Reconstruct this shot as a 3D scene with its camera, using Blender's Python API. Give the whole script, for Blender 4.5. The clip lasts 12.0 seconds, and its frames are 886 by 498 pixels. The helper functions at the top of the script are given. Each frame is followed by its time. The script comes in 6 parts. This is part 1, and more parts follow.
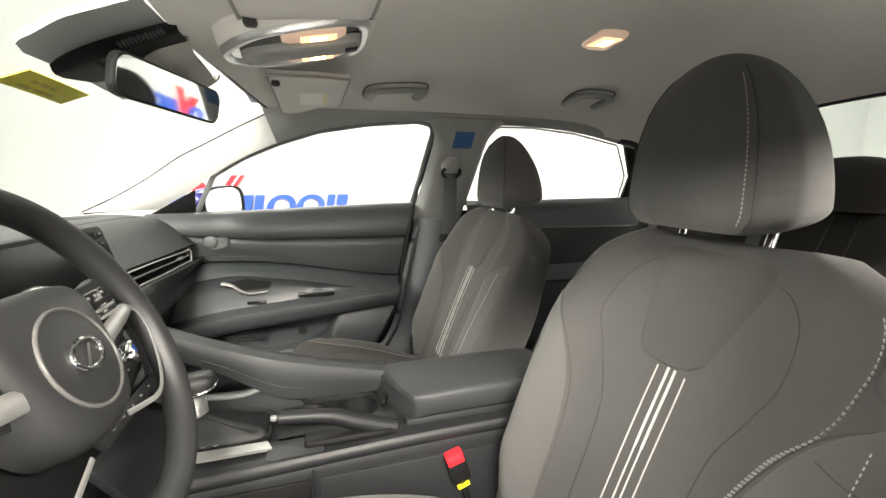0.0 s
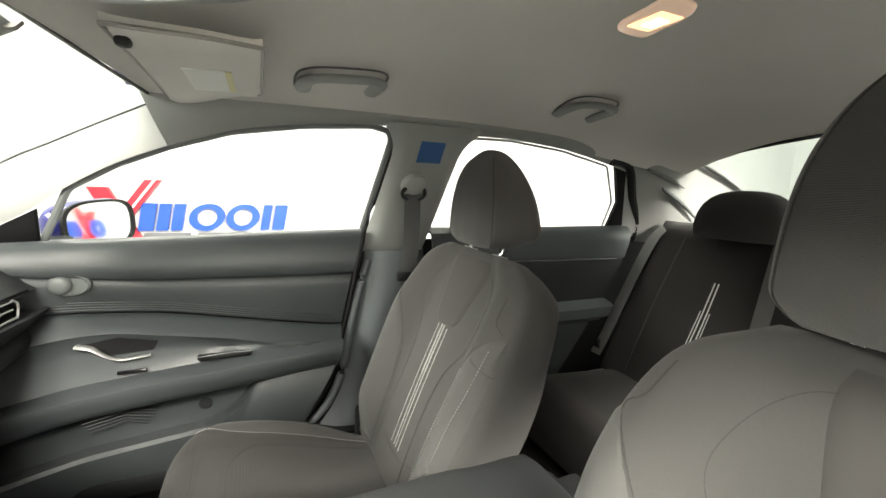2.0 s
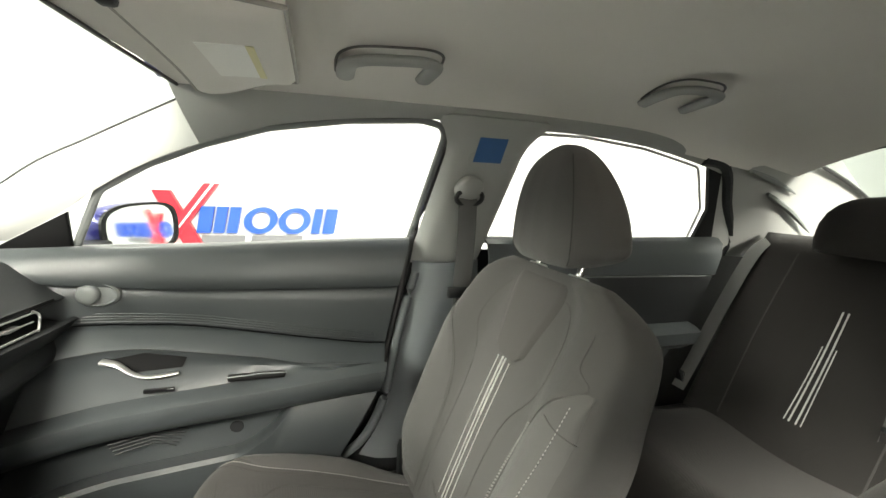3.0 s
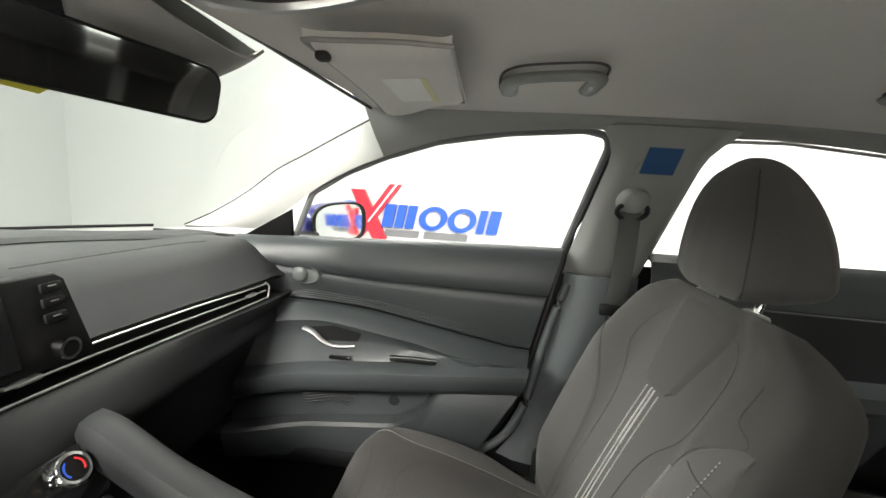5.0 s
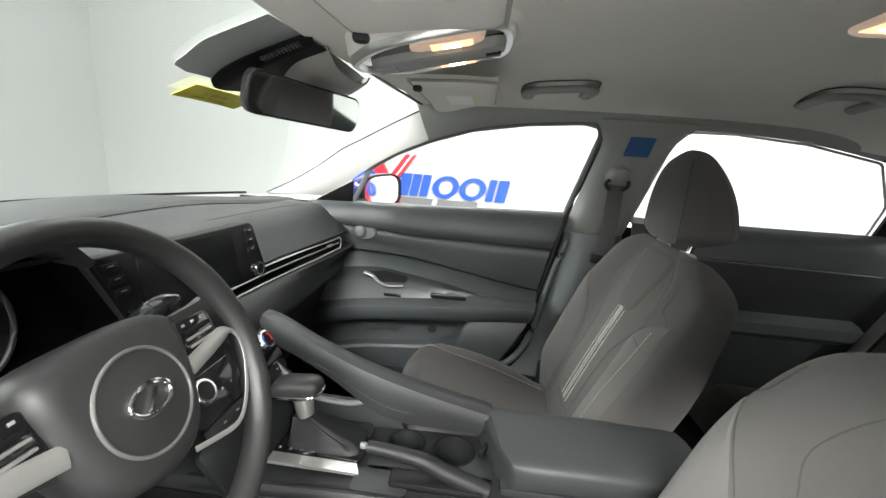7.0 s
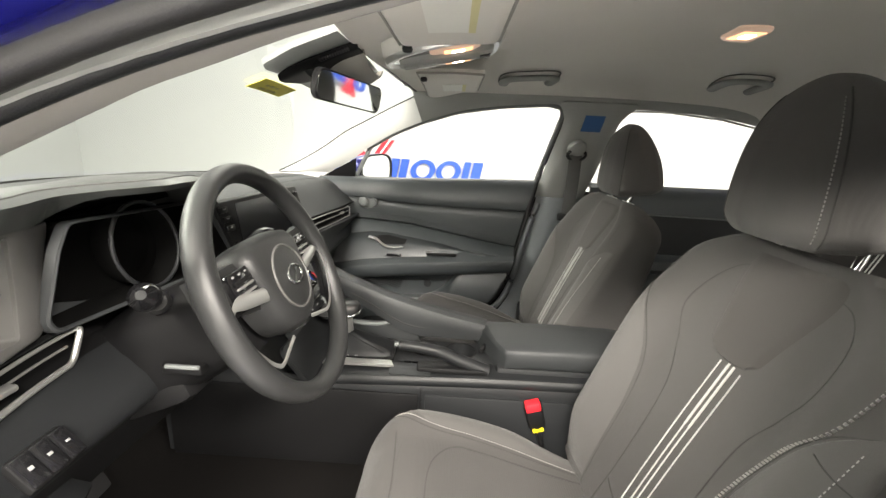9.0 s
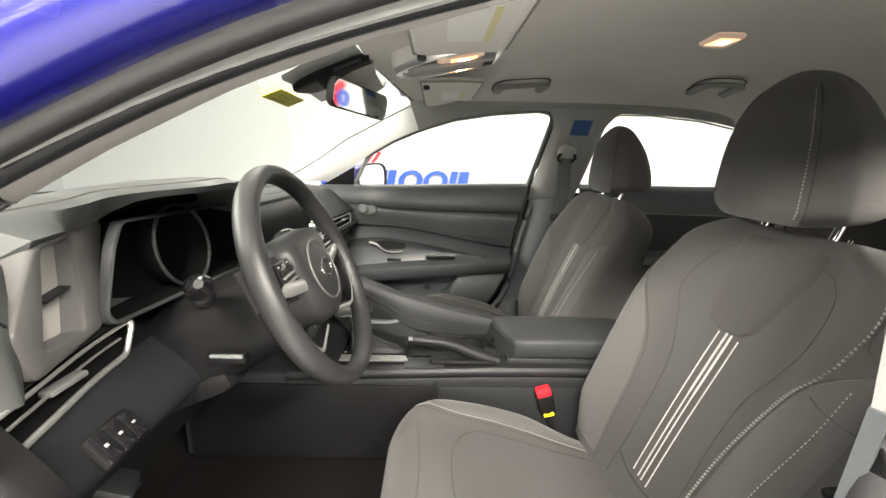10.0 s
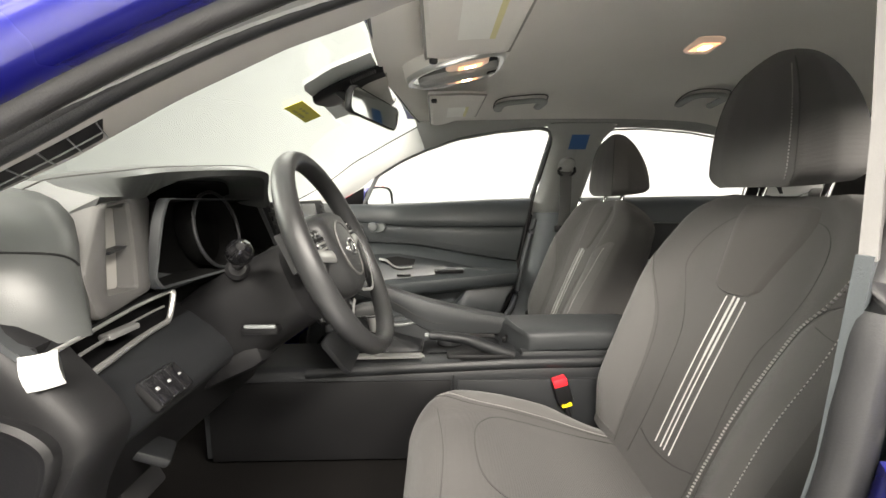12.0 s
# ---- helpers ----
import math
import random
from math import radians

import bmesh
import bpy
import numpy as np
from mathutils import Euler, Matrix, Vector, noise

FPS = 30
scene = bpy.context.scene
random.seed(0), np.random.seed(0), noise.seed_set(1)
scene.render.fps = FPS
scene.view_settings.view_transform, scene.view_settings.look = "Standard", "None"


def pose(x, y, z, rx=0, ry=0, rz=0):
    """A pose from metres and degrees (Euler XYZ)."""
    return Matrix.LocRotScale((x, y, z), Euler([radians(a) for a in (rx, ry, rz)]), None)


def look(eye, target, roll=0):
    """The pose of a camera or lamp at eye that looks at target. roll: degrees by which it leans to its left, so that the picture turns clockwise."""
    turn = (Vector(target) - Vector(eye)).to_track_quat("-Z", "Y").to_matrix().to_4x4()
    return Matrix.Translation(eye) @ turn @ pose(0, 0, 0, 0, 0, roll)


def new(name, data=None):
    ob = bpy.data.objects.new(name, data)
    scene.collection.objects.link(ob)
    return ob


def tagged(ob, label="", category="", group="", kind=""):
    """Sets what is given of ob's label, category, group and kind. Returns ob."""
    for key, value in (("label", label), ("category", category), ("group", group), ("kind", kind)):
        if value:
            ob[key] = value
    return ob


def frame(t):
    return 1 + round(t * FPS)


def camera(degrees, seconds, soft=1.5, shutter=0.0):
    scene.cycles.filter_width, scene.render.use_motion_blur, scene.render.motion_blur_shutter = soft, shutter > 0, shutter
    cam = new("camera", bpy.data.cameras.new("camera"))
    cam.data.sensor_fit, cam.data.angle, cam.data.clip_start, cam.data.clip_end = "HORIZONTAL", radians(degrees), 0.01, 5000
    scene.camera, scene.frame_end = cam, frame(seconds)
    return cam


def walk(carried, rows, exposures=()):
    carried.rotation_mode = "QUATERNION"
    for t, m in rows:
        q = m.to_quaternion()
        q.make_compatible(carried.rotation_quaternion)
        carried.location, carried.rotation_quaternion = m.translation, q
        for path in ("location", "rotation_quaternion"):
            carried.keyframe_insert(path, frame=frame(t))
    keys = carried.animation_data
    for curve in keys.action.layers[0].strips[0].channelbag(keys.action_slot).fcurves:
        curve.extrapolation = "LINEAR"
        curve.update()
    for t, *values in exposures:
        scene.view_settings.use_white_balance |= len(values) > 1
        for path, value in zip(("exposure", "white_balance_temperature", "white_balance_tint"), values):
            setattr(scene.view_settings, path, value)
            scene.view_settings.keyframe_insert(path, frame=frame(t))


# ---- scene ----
cam = camera(93.4, 12.0)
EXPOSURES = [(0, 1.06, 7200, 9), (1.0, 1.05, 7200, 8), (1.5, 1.05, 7200, 7), (2.0, 1.20, 7150, 6), (3.0, 1.30, 7200, 4), (4.6, 0.98, 7000, 8), (7.5, 0.86, 6600, 7), (9.3, 0.92, 7250, 10), (12.0, 0.82, 7200, 10)]
PATH = [
    (0, (-0.463, -0.812, 1.078), (0.111, 1.073, 0.735), 0.1),
    (0.5, (-0.407, -0.746, 1.098), (0.208, 1.132, 0.79), -0.3),
    (1, (-0.392, -0.643, 1.114), (0.302, 1.21, 0.82), -0.2),
    (1.5, (-0.401, -0.543, 1.121), (0.389, 1.269, 0.821), 0.8),
    (2, (-0.388, -0.461, 1.113), (0.418, 1.346, 0.819), 2.1),
    (2.5, (-0.358, -0.367, 1.113), (0.369, 1.472, 0.814), 2.3),
    (3, (-0.348, -0.304, 1.109), (0.242, 1.586, 0.828), 2.3),
    (5, (-0.324, -0.334, 1.13), (-0.498, 1.633, 0.816), 3.7),
    (5.5, (-0.331, -0.391, 1.141), (-0.596, 1.56, 0.789), 3.7),
    (6, (-0.348, -0.467, 1.149), (-0.612, 1.477, 0.76), 3.7),
    (6.5, (-0.372, -0.567, 1.144), (-0.586, 1.378, 0.73), 4.0),
    (7, (-0.382, -0.673, 1.16), (-0.556, 1.265, 0.696), 4.1),
    (7.5, (-0.392, -0.763, 1.151), (-0.534, 1.165, 0.64), 4.2),
    (9.3, (-0.458, -0.993, 1.121), (-0.468, 0.941, 0.612), 2.4),
    (9.5, (-0.473, -1.006, 1.117), (-0.466, 0.932, 0.623), 2.0),
    (10, (-0.5, -1.029, 1.102), (-0.46, 0.919, 0.649), 1.5),
    (10.5, (-0.513, -1.047, 1.076), (-0.467, 0.911, 0.673), 1.0),
    (11, (-0.52, -1.068, 1.05), (-0.481, 0.9, 0.69), 0.5),
    (11.5, (-0.528, -1.084, 1.026), (-0.493, 0.892, 0.723), 0.1),
    (12, (-0.53, -1.094, 1.0), (-0.497, 0.889, 0.738), -0.4),
]
walk(cam, [(t, look(eye, target, roll)) for t, eye, target, roll in PATH], EXPOSURES)

# ---- light ----
world = bpy.data.worlds.new("world")
world.use_nodes = True
world.node_tree.nodes["Background"].inputs[0].default_value = (0.95, 1.0, 0.98, 1)
world.node_tree.nodes["Background"].inputs[1].default_value = 0.05
scene.world = world


def area_lamp(name, eye, target, sx, sy, watts, colour=(1, 1, 1), spread=180):
    data = bpy.data.lights.new(name, "AREA")
    data.shape, data.size, data.size_y, data.energy, data.color = "RECTANGLE", sx, sy, watts, colour
    data.spread = radians(spread)
    ob = new(name, data)
    ob.matrix_world = look(eye, target)
    return ob


# unseen lamps added round the car: some wash the walls, some point at it
area_lamp("wall_fill_lamp", (-0.4, 2.4, 3.5), (-0.4, 3.3, 0.6), 7.0, 0.7, 26, (1, 0.99, 0.97))
area_lamp("fill_lamp_right", (-0.9, 2.7, 3.3), (-0.3, 0.3, 0.8), 3.0, 0.7, 14, (1, 0.995, 0.99), 90)
area_lamp("fill_lamp_front", (-4.0, -0.2, 2.7), (-0.1, 0.0, 0.95), 5.0, 0.8, 55, (0.97, 1.0, 0.97), 80)
# high left lamp, inferred from the roof's shadow on the headrest
area_lamp("unseen_lamp_left", (-0.9, -3.0, 3.0), (-0.1, -0.35, 0.9), 1.6, 0.5, 112, (1, 0.98, 0.96), 110)
# added further back to brighten the rear pillars and headliner
area_lamp("unseen_lamp_left", (1.7, -3.0, 3.0), (1.0, 0.2, 1.0), 1.6, 0.5, 120, (1, 0.98, 0.96), 110)
# added low lamp, brightens the door and pillars through the doorway
area_lamp("fill_lamp_door", (-0.3, -3.9, 1.6), (-0.3, 0.1, 0.9), 1.8, 1.0, 42, (1, 0.985, 0.97))
area_lamp("wall_fill_lamp", (-0.4, -3.4, 3.5), (-0.4, -4.3, 0.6), 7.0, 0.7, 170, (1, 0.99, 0.97))
area_lamp("fill_lamp_rear", (4.0, -0.3, 3.5), (5.6, -0.3, 0.6), 0.7, 6.0, 250, (0.97, 1.0, 0.97))
area_lamp("wall_fill_lamp", (-3.2, -0.3, 3.5), (-4.4, -0.3, 0.6), 0.7, 6.0, 14, (0.97, 1.0, 0.975))


# ---- materials ----
def material(name, colour, rough=0.6, metal=0.0, grain=400.0, bump=0.15, vary=0.12, patch=6.0, coat=0.0, weave=0.0, depth=0.0006):
    m = bpy.data.materials.new(name)
    m.use_nodes = True
    t = m.node_tree
    b = t.nodes["Principled BSDF"]
    b.inputs["Metallic"].default_value = metal
    b.inputs["Coat Weight"].default_value = coat
    b.inputs["Coat Roughness"].default_value = 0.05
    co = t.nodes.new("ShaderNodeTexCoord")
    big, fine = t.nodes.new("ShaderNodeTexNoise"), t.nodes.new("ShaderNodeTexNoise")
    big.inputs["Scale"].default_value, big.inputs["Detail"].default_value = patch, 4
    fine.inputs["Scale"].default_value, fine.inputs["Detail"].default_value = grain, 3
    for n in (big, fine):
        t.links.new(co.outputs["Object"], n.inputs["Vector"])
    add = t.nodes.new("ShaderNodeMath")
    add.operation = "ADD"
    t.links.new(big.outputs["Fac"], add.inputs[0])
    t.links.new(fine.outputs["Fac"], add.inputs[1])
    ramp = t.nodes.new("ShaderNodeMapRange")
    ramp.inputs["From Min"].default_value, ramp.inputs["From Max"].default_value = 0.6, 1.4
    t.links.new(add.outputs[0], ramp.inputs["Value"])
    mix = t.nodes.new("ShaderNodeMix")
    mix.data_type = "RGBA"
    mix.inputs["A"].default_value = (*[c * (1 - vary) for c in colour], 1)
    mix.inputs["B"].default_value = (*[min(1, c * (1 + vary)) for c in colour], 1)
    t.links.new(ramp.outputs["Result"], mix.inputs["Factor"])
    t.links.new(mix.outputs["Result"], b.inputs["Base Color"])
    rr = t.nodes.new("ShaderNodeMapRange")
    rr.inputs["To Min"].default_value, rr.inputs["To Max"].default_value = max(0.02, rough - 0.06), min(1, rough + 0.06)
    t.links.new(big.outputs["Fac"], rr.inputs["Value"])
    t.links.new(rr.outputs["Result"], b.inputs["Roughness"])
    if bump:
        bn = t.nodes.new("ShaderNodeBump")
        bn.inputs["Strength"].default_value, bn.inputs["Distance"].default_value = bump, depth
        height = fine.outputs["Fac"]
        if weave:
            w = t.nodes.new("ShaderNodeTexWave")
            w.inputs["Scale"].default_value, w.inputs["Distortion"].default_value = weave, 1.5
            w.bands_direction = "Z"
            t.links.new(co.outputs["Object"], w.inputs["Vector"])
            s = t.nodes.new("ShaderNodeMath")
            s.operation = "ADD"
            t.links.new(w.outputs["Fac"], s.inputs[0])
            t.links.new(fine.outputs["Fac"], s.inputs[1])
            height = s.outputs[0]
        t.links.new(height, bn.inputs["Height"])
        t.links.new(bn.outputs["Normal"], b.inputs["Normal"])
    return m


def shader(m, **values):
    b = m.node_tree.nodes["Principled BSDF"]
    for key, value in values.items():
        b.inputs[key.replace("_", " ")].default_value = value
    return m


FABRIC = shader(material("grey_knit_fabric", (0.076, 0.0735, 0.0720), 0.9, grain=900, bump=0.5, vary=0.1, weave=260), Sheen_Weight=0.15, Sheen_Roughness=0.5)
FABRIC_DARK = shader(material("charcoal_knit_fabric", (0.060, 0.0578, 0.0565), 0.92, grain=1100, bump=0.5, vary=0.12, weave=320), Sheen_Weight=0.1)
FABRIC_SHIELD = shader(material("smooth_charcoal_fabric", (0.052, 0.049, 0.0475), 0.88, grain=1400, bump=0.35, vary=0.08, weave=420), Sheen_Weight=0.1)
SEAM = material("seam_thread", (0.034, 0.033, 0.032), 0.9, vary=0.2)
THREAD = material("pale_thread", (0.30, 0.29, 0.28), 0.8, grain=2000, vary=0.15)
# rear bench: the front seats' cloth, darkened to stand for shade
FABRIC_SHADED = shader(material("shaded_knit_fabric", (0.021, 0.0195, 0.019), 0.92, grain=1100, bump=0.5, vary=0.12, weave=320), Sheen_Weight=0.08)
STRIPE = material("pale_grey_piping", (0.44, 0.435, 0.425), 0.7, grain=1500, vary=0.12)
LINER = material("headliner_felt", (0.72, 0.70, 0.665), 0.95, grain=1300, bump=0.4, vary=0.05, patch=3)
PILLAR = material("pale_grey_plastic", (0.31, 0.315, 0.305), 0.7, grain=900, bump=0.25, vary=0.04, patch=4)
SOFT = material("black_grained_plastic", (0.0126, 0.0135, 0.0148), 0.48, grain=700, bump=0.5, vary=0.12, patch=5)
DASH = material("charcoal_soft_dash", (0.0264, 0.0285, 0.0302), 0.52, grain=800, bump=0.5, vary=0.1, patch=4)
DOOR = material("charcoal_door_plastic", (0.040, 0.0455, 0.0485), 0.40, grain=750, bump=0.45, vary=0.12, patch=4)
BLACK = material("satin_black_plastic", (0.007, 0.007, 0.0075), 0.5, grain=500, bump=0.15, vary=0.2)
GLOSS = material("gloss_black_plastic", (0.008, 0.008, 0.009), 0.12, grain=100, bump=0.0, vary=0.2, coat=0.6)
SCREEN = material("dark_display_glass", (0.006, 0.006, 0.007), 0.16, grain=60, bump=0.0, vary=0.1)
RUBBER = material("black_rubber_seal", (0.022, 0.022, 0.023), 0.42, grain=600, bump=0.3, vary=0.2)
LEATHER = material("steering_wheel_urethane", (0.019, 0.0195, 0.020), 0.40, grain=1200, bump=0.4, vary=0.1)
SILVER = material("satin_silver_trim", (0.54, 0.54, 0.53), 0.32, 0.8, grain=900, bump=0.1, vary=0.06)
CHROME = material("bright_chrome", (0.82, 0.82, 0.82), 0.08, 1.0, grain=50, bump=0.0, vary=0.03)
# darkened below its own black to stand for footwell shade
CARPET = material("shaded_black_carpet", (0.0034, 0.0028, 0.0026), 0.98, grain=1500, bump=1.0, vary=0.3, depth=0.002)
BELT = material("grey_belt_webbing", (0.095, 0.095, 0.094), 0.8, grain=900, bump=0.5, vary=0.1, weave=500)
RED = material("red_button_plastic", (0.62, 0.02, 0.03), 0.35, bump=0.0, vary=0.08)
REDSIGN = material("red_sign_acrylic", (0.55, 0.012, 0.03), 0.35, bump=0.0, vary=0.05)
BLUESIGN = material("blue_sign_acrylic", (0.012, 0.075, 0.48), 0.35, bump=0.0, vary=0.05)
GREYSIGN = material("grey_sign_acrylic", (0.15, 0.15, 0.16), 0.4, bump=0.0, vary=0.05)
YELLOW = material("yellow_windscreen_label", (0.62, 0.55, 0.02), 0.5, bump=0.0, vary=0.08)
YSHADE = material("dull_yellow_print", (0.40, 0.36, 0.04), 0.5, bump=0.0, vary=0.1)
YPALE = material("pale_yellow_print", (0.66, 0.62, 0.34), 0.6, bump=0.0, vary=0.06)
PAPER = material("white_paper_label", (0.80, 0.80, 0.76), 0.6, bump=0.05, vary=0.04)
TAPE = material("blue_masking_tape", (0.03, 0.10, 0.26), 0.6, grain=600, bump=0.3, vary=0.1)
PAINT = material("deep_blue_car_paint", (0.009, 0.010, 0.16), 0.28, 0.3, grain=3000, bump=0.0, vary=0.15, coat=0.6)
WALL = material("white_booth_paint", (0.545, 0.555, 0.55), 0.7, grain=120, bump=0.1, vary=0.02, patch=0.7)
FLOOR = material("pale_grey_booth_floor", (0.70, 0.70, 0.69), 0.5, grain=80, bump=0.1, vary=0.08, patch=1.0)
MIRROR = material("mirror_glass", (0.85, 0.87, 0.87), 0.01, 1.0, bump=0.0, vary=0.0)
PRINT = material("white_print", (0.24, 0.24, 0.24), 0.6, bump=0.0, vary=0.02)
YTAG = material("yellow_plastic_tag", (0.75, 0.60, 0.02), 0.4, bump=0.0, vary=0.05)

for m in (FABRIC, FABRIC_DARK, FABRIC_SHIELD, FABRIC_SHADED, CARPET, LINER):
    shader(m, Specular_IOR_Level=0.15)
for m, level in ((SOFT, 0.33), (DASH, 0.36), (DOOR, 0.55), (LEATHER, 0.45), (BLACK, 0.2)):
    shader(m, Specular_IOR_Level=level)
# dash plastic lightened: glare on the dash end and hood is in its colour
DASH_LIT = shader(material("lit_dash_plastic", (0.046, 0.049, 0.048), 0.38, grain=900, bump=0.25, vary=0.06), Specular_IOR_Level=0.5)
# door plastic lightened: the light on the lower pillar is in its colour
LOWPL_LIT = material("lit_pillar_plastic", (0.125, 0.136, 0.144), 0.42, grain=900, bump=0.3, vary=0.06)
# near-black: the shade inside the gauge well is put into the colour
PIT = shader(material("shade_black", (0.002, 0.002, 0.002), 0.95, grain=900, bump=0.1, vary=0.1), Specular_IOR_Level=0.08)
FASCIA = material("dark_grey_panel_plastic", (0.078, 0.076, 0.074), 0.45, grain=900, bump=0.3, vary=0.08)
GRIP = material("warm_grey_plastic", (0.30, 0.29, 0.27), 0.6, grain=900, bump=0.2, vary=0.06)


def glass(name, colour, rough=0.0):
    m = bpy.data.materials.new(name)
    m.use_nodes = True
    t = m.node_tree
    t.nodes.remove(t.nodes["Principled BSDF"])
    clear, gloss, mix, fr, up, sc = (t.nodes.new("ShaderNode" + n) for n in ("BsdfTransparent", "BsdfGlossy", "MixShader", "LayerWeight", "Math", "Math"))
    clear.inputs["Color"].default_value = (*colour, 1)
    gloss.inputs["Roughness"].default_value = rough
    fr.inputs["Blend"].default_value = 0.5
    up.operation, up.inputs[1].default_value = "POWER", 5.0
    sc.operation, sc.inputs[1].default_value, sc.inputs[2].default_value = "MULTIPLY_ADD", 0.55, 0.035
    t.links.new(fr.outputs["Facing"], up.inputs[0])
    t.links.new(up.outputs[0], sc.inputs[0])
    t.links.new(sc.outputs[0], mix.inputs[0])
    t.links.new(clear.outputs[0], mix.inputs[1])
    t.links.new(gloss.outputs[0], mix.inputs[2])
    t.links.new(mix.outputs[0], t.nodes["Material Output"].inputs[0])
    return m


FRIT = material("grey_dotted_glass_band", (0.30, 0.32, 0.31), 0.35, grain=900, bump=0.0, vary=0.15)
WINDOW = glass("clear_window_glass", (0.97, 0.98, 0.975))
SHIELD = glass("green_tint_windscreen_glass", (0.74, 0.785, 0.76))


def glow(name, colour, strength):
    m = bpy.data.materials.new(name)
    m.use_nodes = True
    b = m.node_tree.nodes["Principled BSDF"]
    b.inputs["Base Color"].default_value = (*colour, 1)
    b.inputs["Emission Color"].default_value = (*colour, 1)
    b.inputs["Emission Strength"].default_value = strength
    return m


AMBER = glow("lit_amber_lens", (1.0, 0.50, 0.26), 1.1)
BULB = glow("lit_warm_bulb", (1.0, 0.74, 0.50), 16)
LENS = glow("lit_warm_lens", (0.80, 0.58, 0.45), 0.16)
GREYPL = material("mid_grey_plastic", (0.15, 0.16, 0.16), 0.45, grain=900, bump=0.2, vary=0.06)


# ---- mesh helpers ----
ORIGIN = {}


def vec(p):
    return Vector(p)


def thing(name, at, label, category, group="", kind=""):
    ob = new(name)
    ob.empty_display_size = 0.05
    ob.location = at
    ORIGIN[ob.name] = Vector(at)
    return tagged(ob, label, category, group, kind)


def part(name, bm, mat, parent=None, label="", smooth=True):
    base = ORIGIN.get(parent.name, Vector()) if parent else Vector()
    me = bpy.data.meshes.new(name)
    bmesh.ops.translate(bm, verts=bm.verts, vec=-base)
    bmesh.ops.recalc_face_normals(bm, faces=bm.faces)
    for f in bm.faces:
        f.smooth = smooth
    bm.to_mesh(me)
    bm.free()
    me.materials.append(mat)
    if smooth:
        me.set_sharp_from_angle(angle=radians(42))
    ob = new(name, me)
    if parent:
        ob.parent = parent
        ORIGIN[ob.name] = base
    return tagged(ob, label) if label else ob


def single(name, bm, mat, label, category, kind="", group="", smooth=True):
    return tagged(part(name, bm, mat, None, smooth=smooth), label, category, group, kind)


def join(*bms):
    out = bmesh.new()
    for b in bms:
        me = bpy.data.meshes.new("join")
        b.to_mesh(me)
        b.free()
        out.from_mesh(me)
        bpy.data.meshes.remove(me)
    return out


def rbox(c, s, bevel=0.004, turn=None, seg=2):
    bm = bmesh.new()
    bmesh.ops.create_cube(bm, size=1)
    bmesh.ops.scale(bm, vec=Vector(s), verts=bm.verts)
    if bevel:
        bmesh.ops.bevel(bm, geom=bm.edges[:], offset=min(bevel, min(s) * 0.45), segments=seg, affect="EDGES", profile=0.5)
    m = Matrix.Translation(c) @ (turn.to_4x4() if turn else Matrix())
    bmesh.ops.transform(bm, matrix=m, verts=bm.verts)
    return bm


def axes(ahead, up=(0, 0, 1)):
    """A turn whose x runs along ahead and whose z lies near up."""
    x = Vector(ahead).normalized()
    y = Vector(up).cross(x).normalized()
    return Matrix((x, y, x.cross(y))).transposed()


def curve(pts, n=6, closed=False):
    """A smooth line through the points."""
    p = [Vector(q) for q in pts]
    k = len(p)
    out = []
    for i in range(k if closed else k - 1):
        a, b, c, d = (p[(i + j) % k] if closed else p[min(max(i + j, 0), k - 1)] for j in (-1, 0, 1, 2))
        for s in range(n):
            t = s / n
            out.append(0.5 * ((2 * b) + (c - a) * t + (2 * a - 5 * b + 4 * c - d) * t * t + (3 * b - a - 3 * c + d) * t ** 3))
    if not closed:
        out.append(p[-1])
    return out


def loft(rings, caps=True, closed=True, wrap=False):
    """Skin over rings of equal length; closed: each ring is a loop; wrap: the last ring joins the first."""
    bm = bmesh.new()
    rows = [[bm.verts.new(p) for p in r] for r in rings]
    n = len(rows[0])
    k = len(rows)
    for i in range(k if wrap else k - 1):
        a, b = rows[i], rows[(i + 1) % k]
        for j in range(n if closed else n - 1):
            q = (a[j], a[(j + 1) % n], b[(j + 1) % n], b[j])
            bm.faces.new(q)
    if caps and closed and not wrap:
        bm.faces.new(rows[0][::-1])
        bm.faces.new(rows[-1])
    return bm


def sheet(rings, thick, away=None):
    """An open skin given a thickness, towards away where that is given."""
    rows = [[Vector(p) for p in r] for r in rings]
    k, n = len(rows), len(rows[0])
    normals, lean = [], 0.0
    for i in range(k):
        for j in range(n):
            a = rows[min(i + 1, k - 1)][j] - rows[max(i - 1, 0)][j]
            b = rows[i][min(j + 1, n - 1)] - rows[i][max(j - 1, 0)]
            normals.append(a.cross(b).normalized())
            lean += normals[-1].dot(Vector(away)) if away else 0.0
    d = thick if lean >= 0 else -thick
    return loft([r + [p + normals[i * n + j] * d for j, p in enumerate(r)][::-1] for i, r in enumerate(rows)])


def tube(pts, r, n=10, closed=False, flat=1.0, up=(0, 0, 1)):
    rings = []
    k = len(pts)
    for i, p in enumerate(pts):
        a = pts[(i - 1) % k] if closed or i else pts[0]
        b = pts[(i + 1) % k] if closed or i < k - 1 else pts[-1]
        d = (Vector(b) - Vector(a)).normalized()
        u = Vector(up)
        if abs(d.dot(u)) > 0.95:
            u = Vector((1, 0, 0))
        s = d.cross(u).normalized()
        w = s.cross(d)
        rad = r[i] if isinstance(r, (list, tuple)) else r
        rings.append([Vector(p) + s * math.cos(t) * rad + w * math.sin(t) * rad * flat for t in (2 * math.pi * j / n for j in range(n))])
    return loft(rings, caps=not closed, wrap=closed)


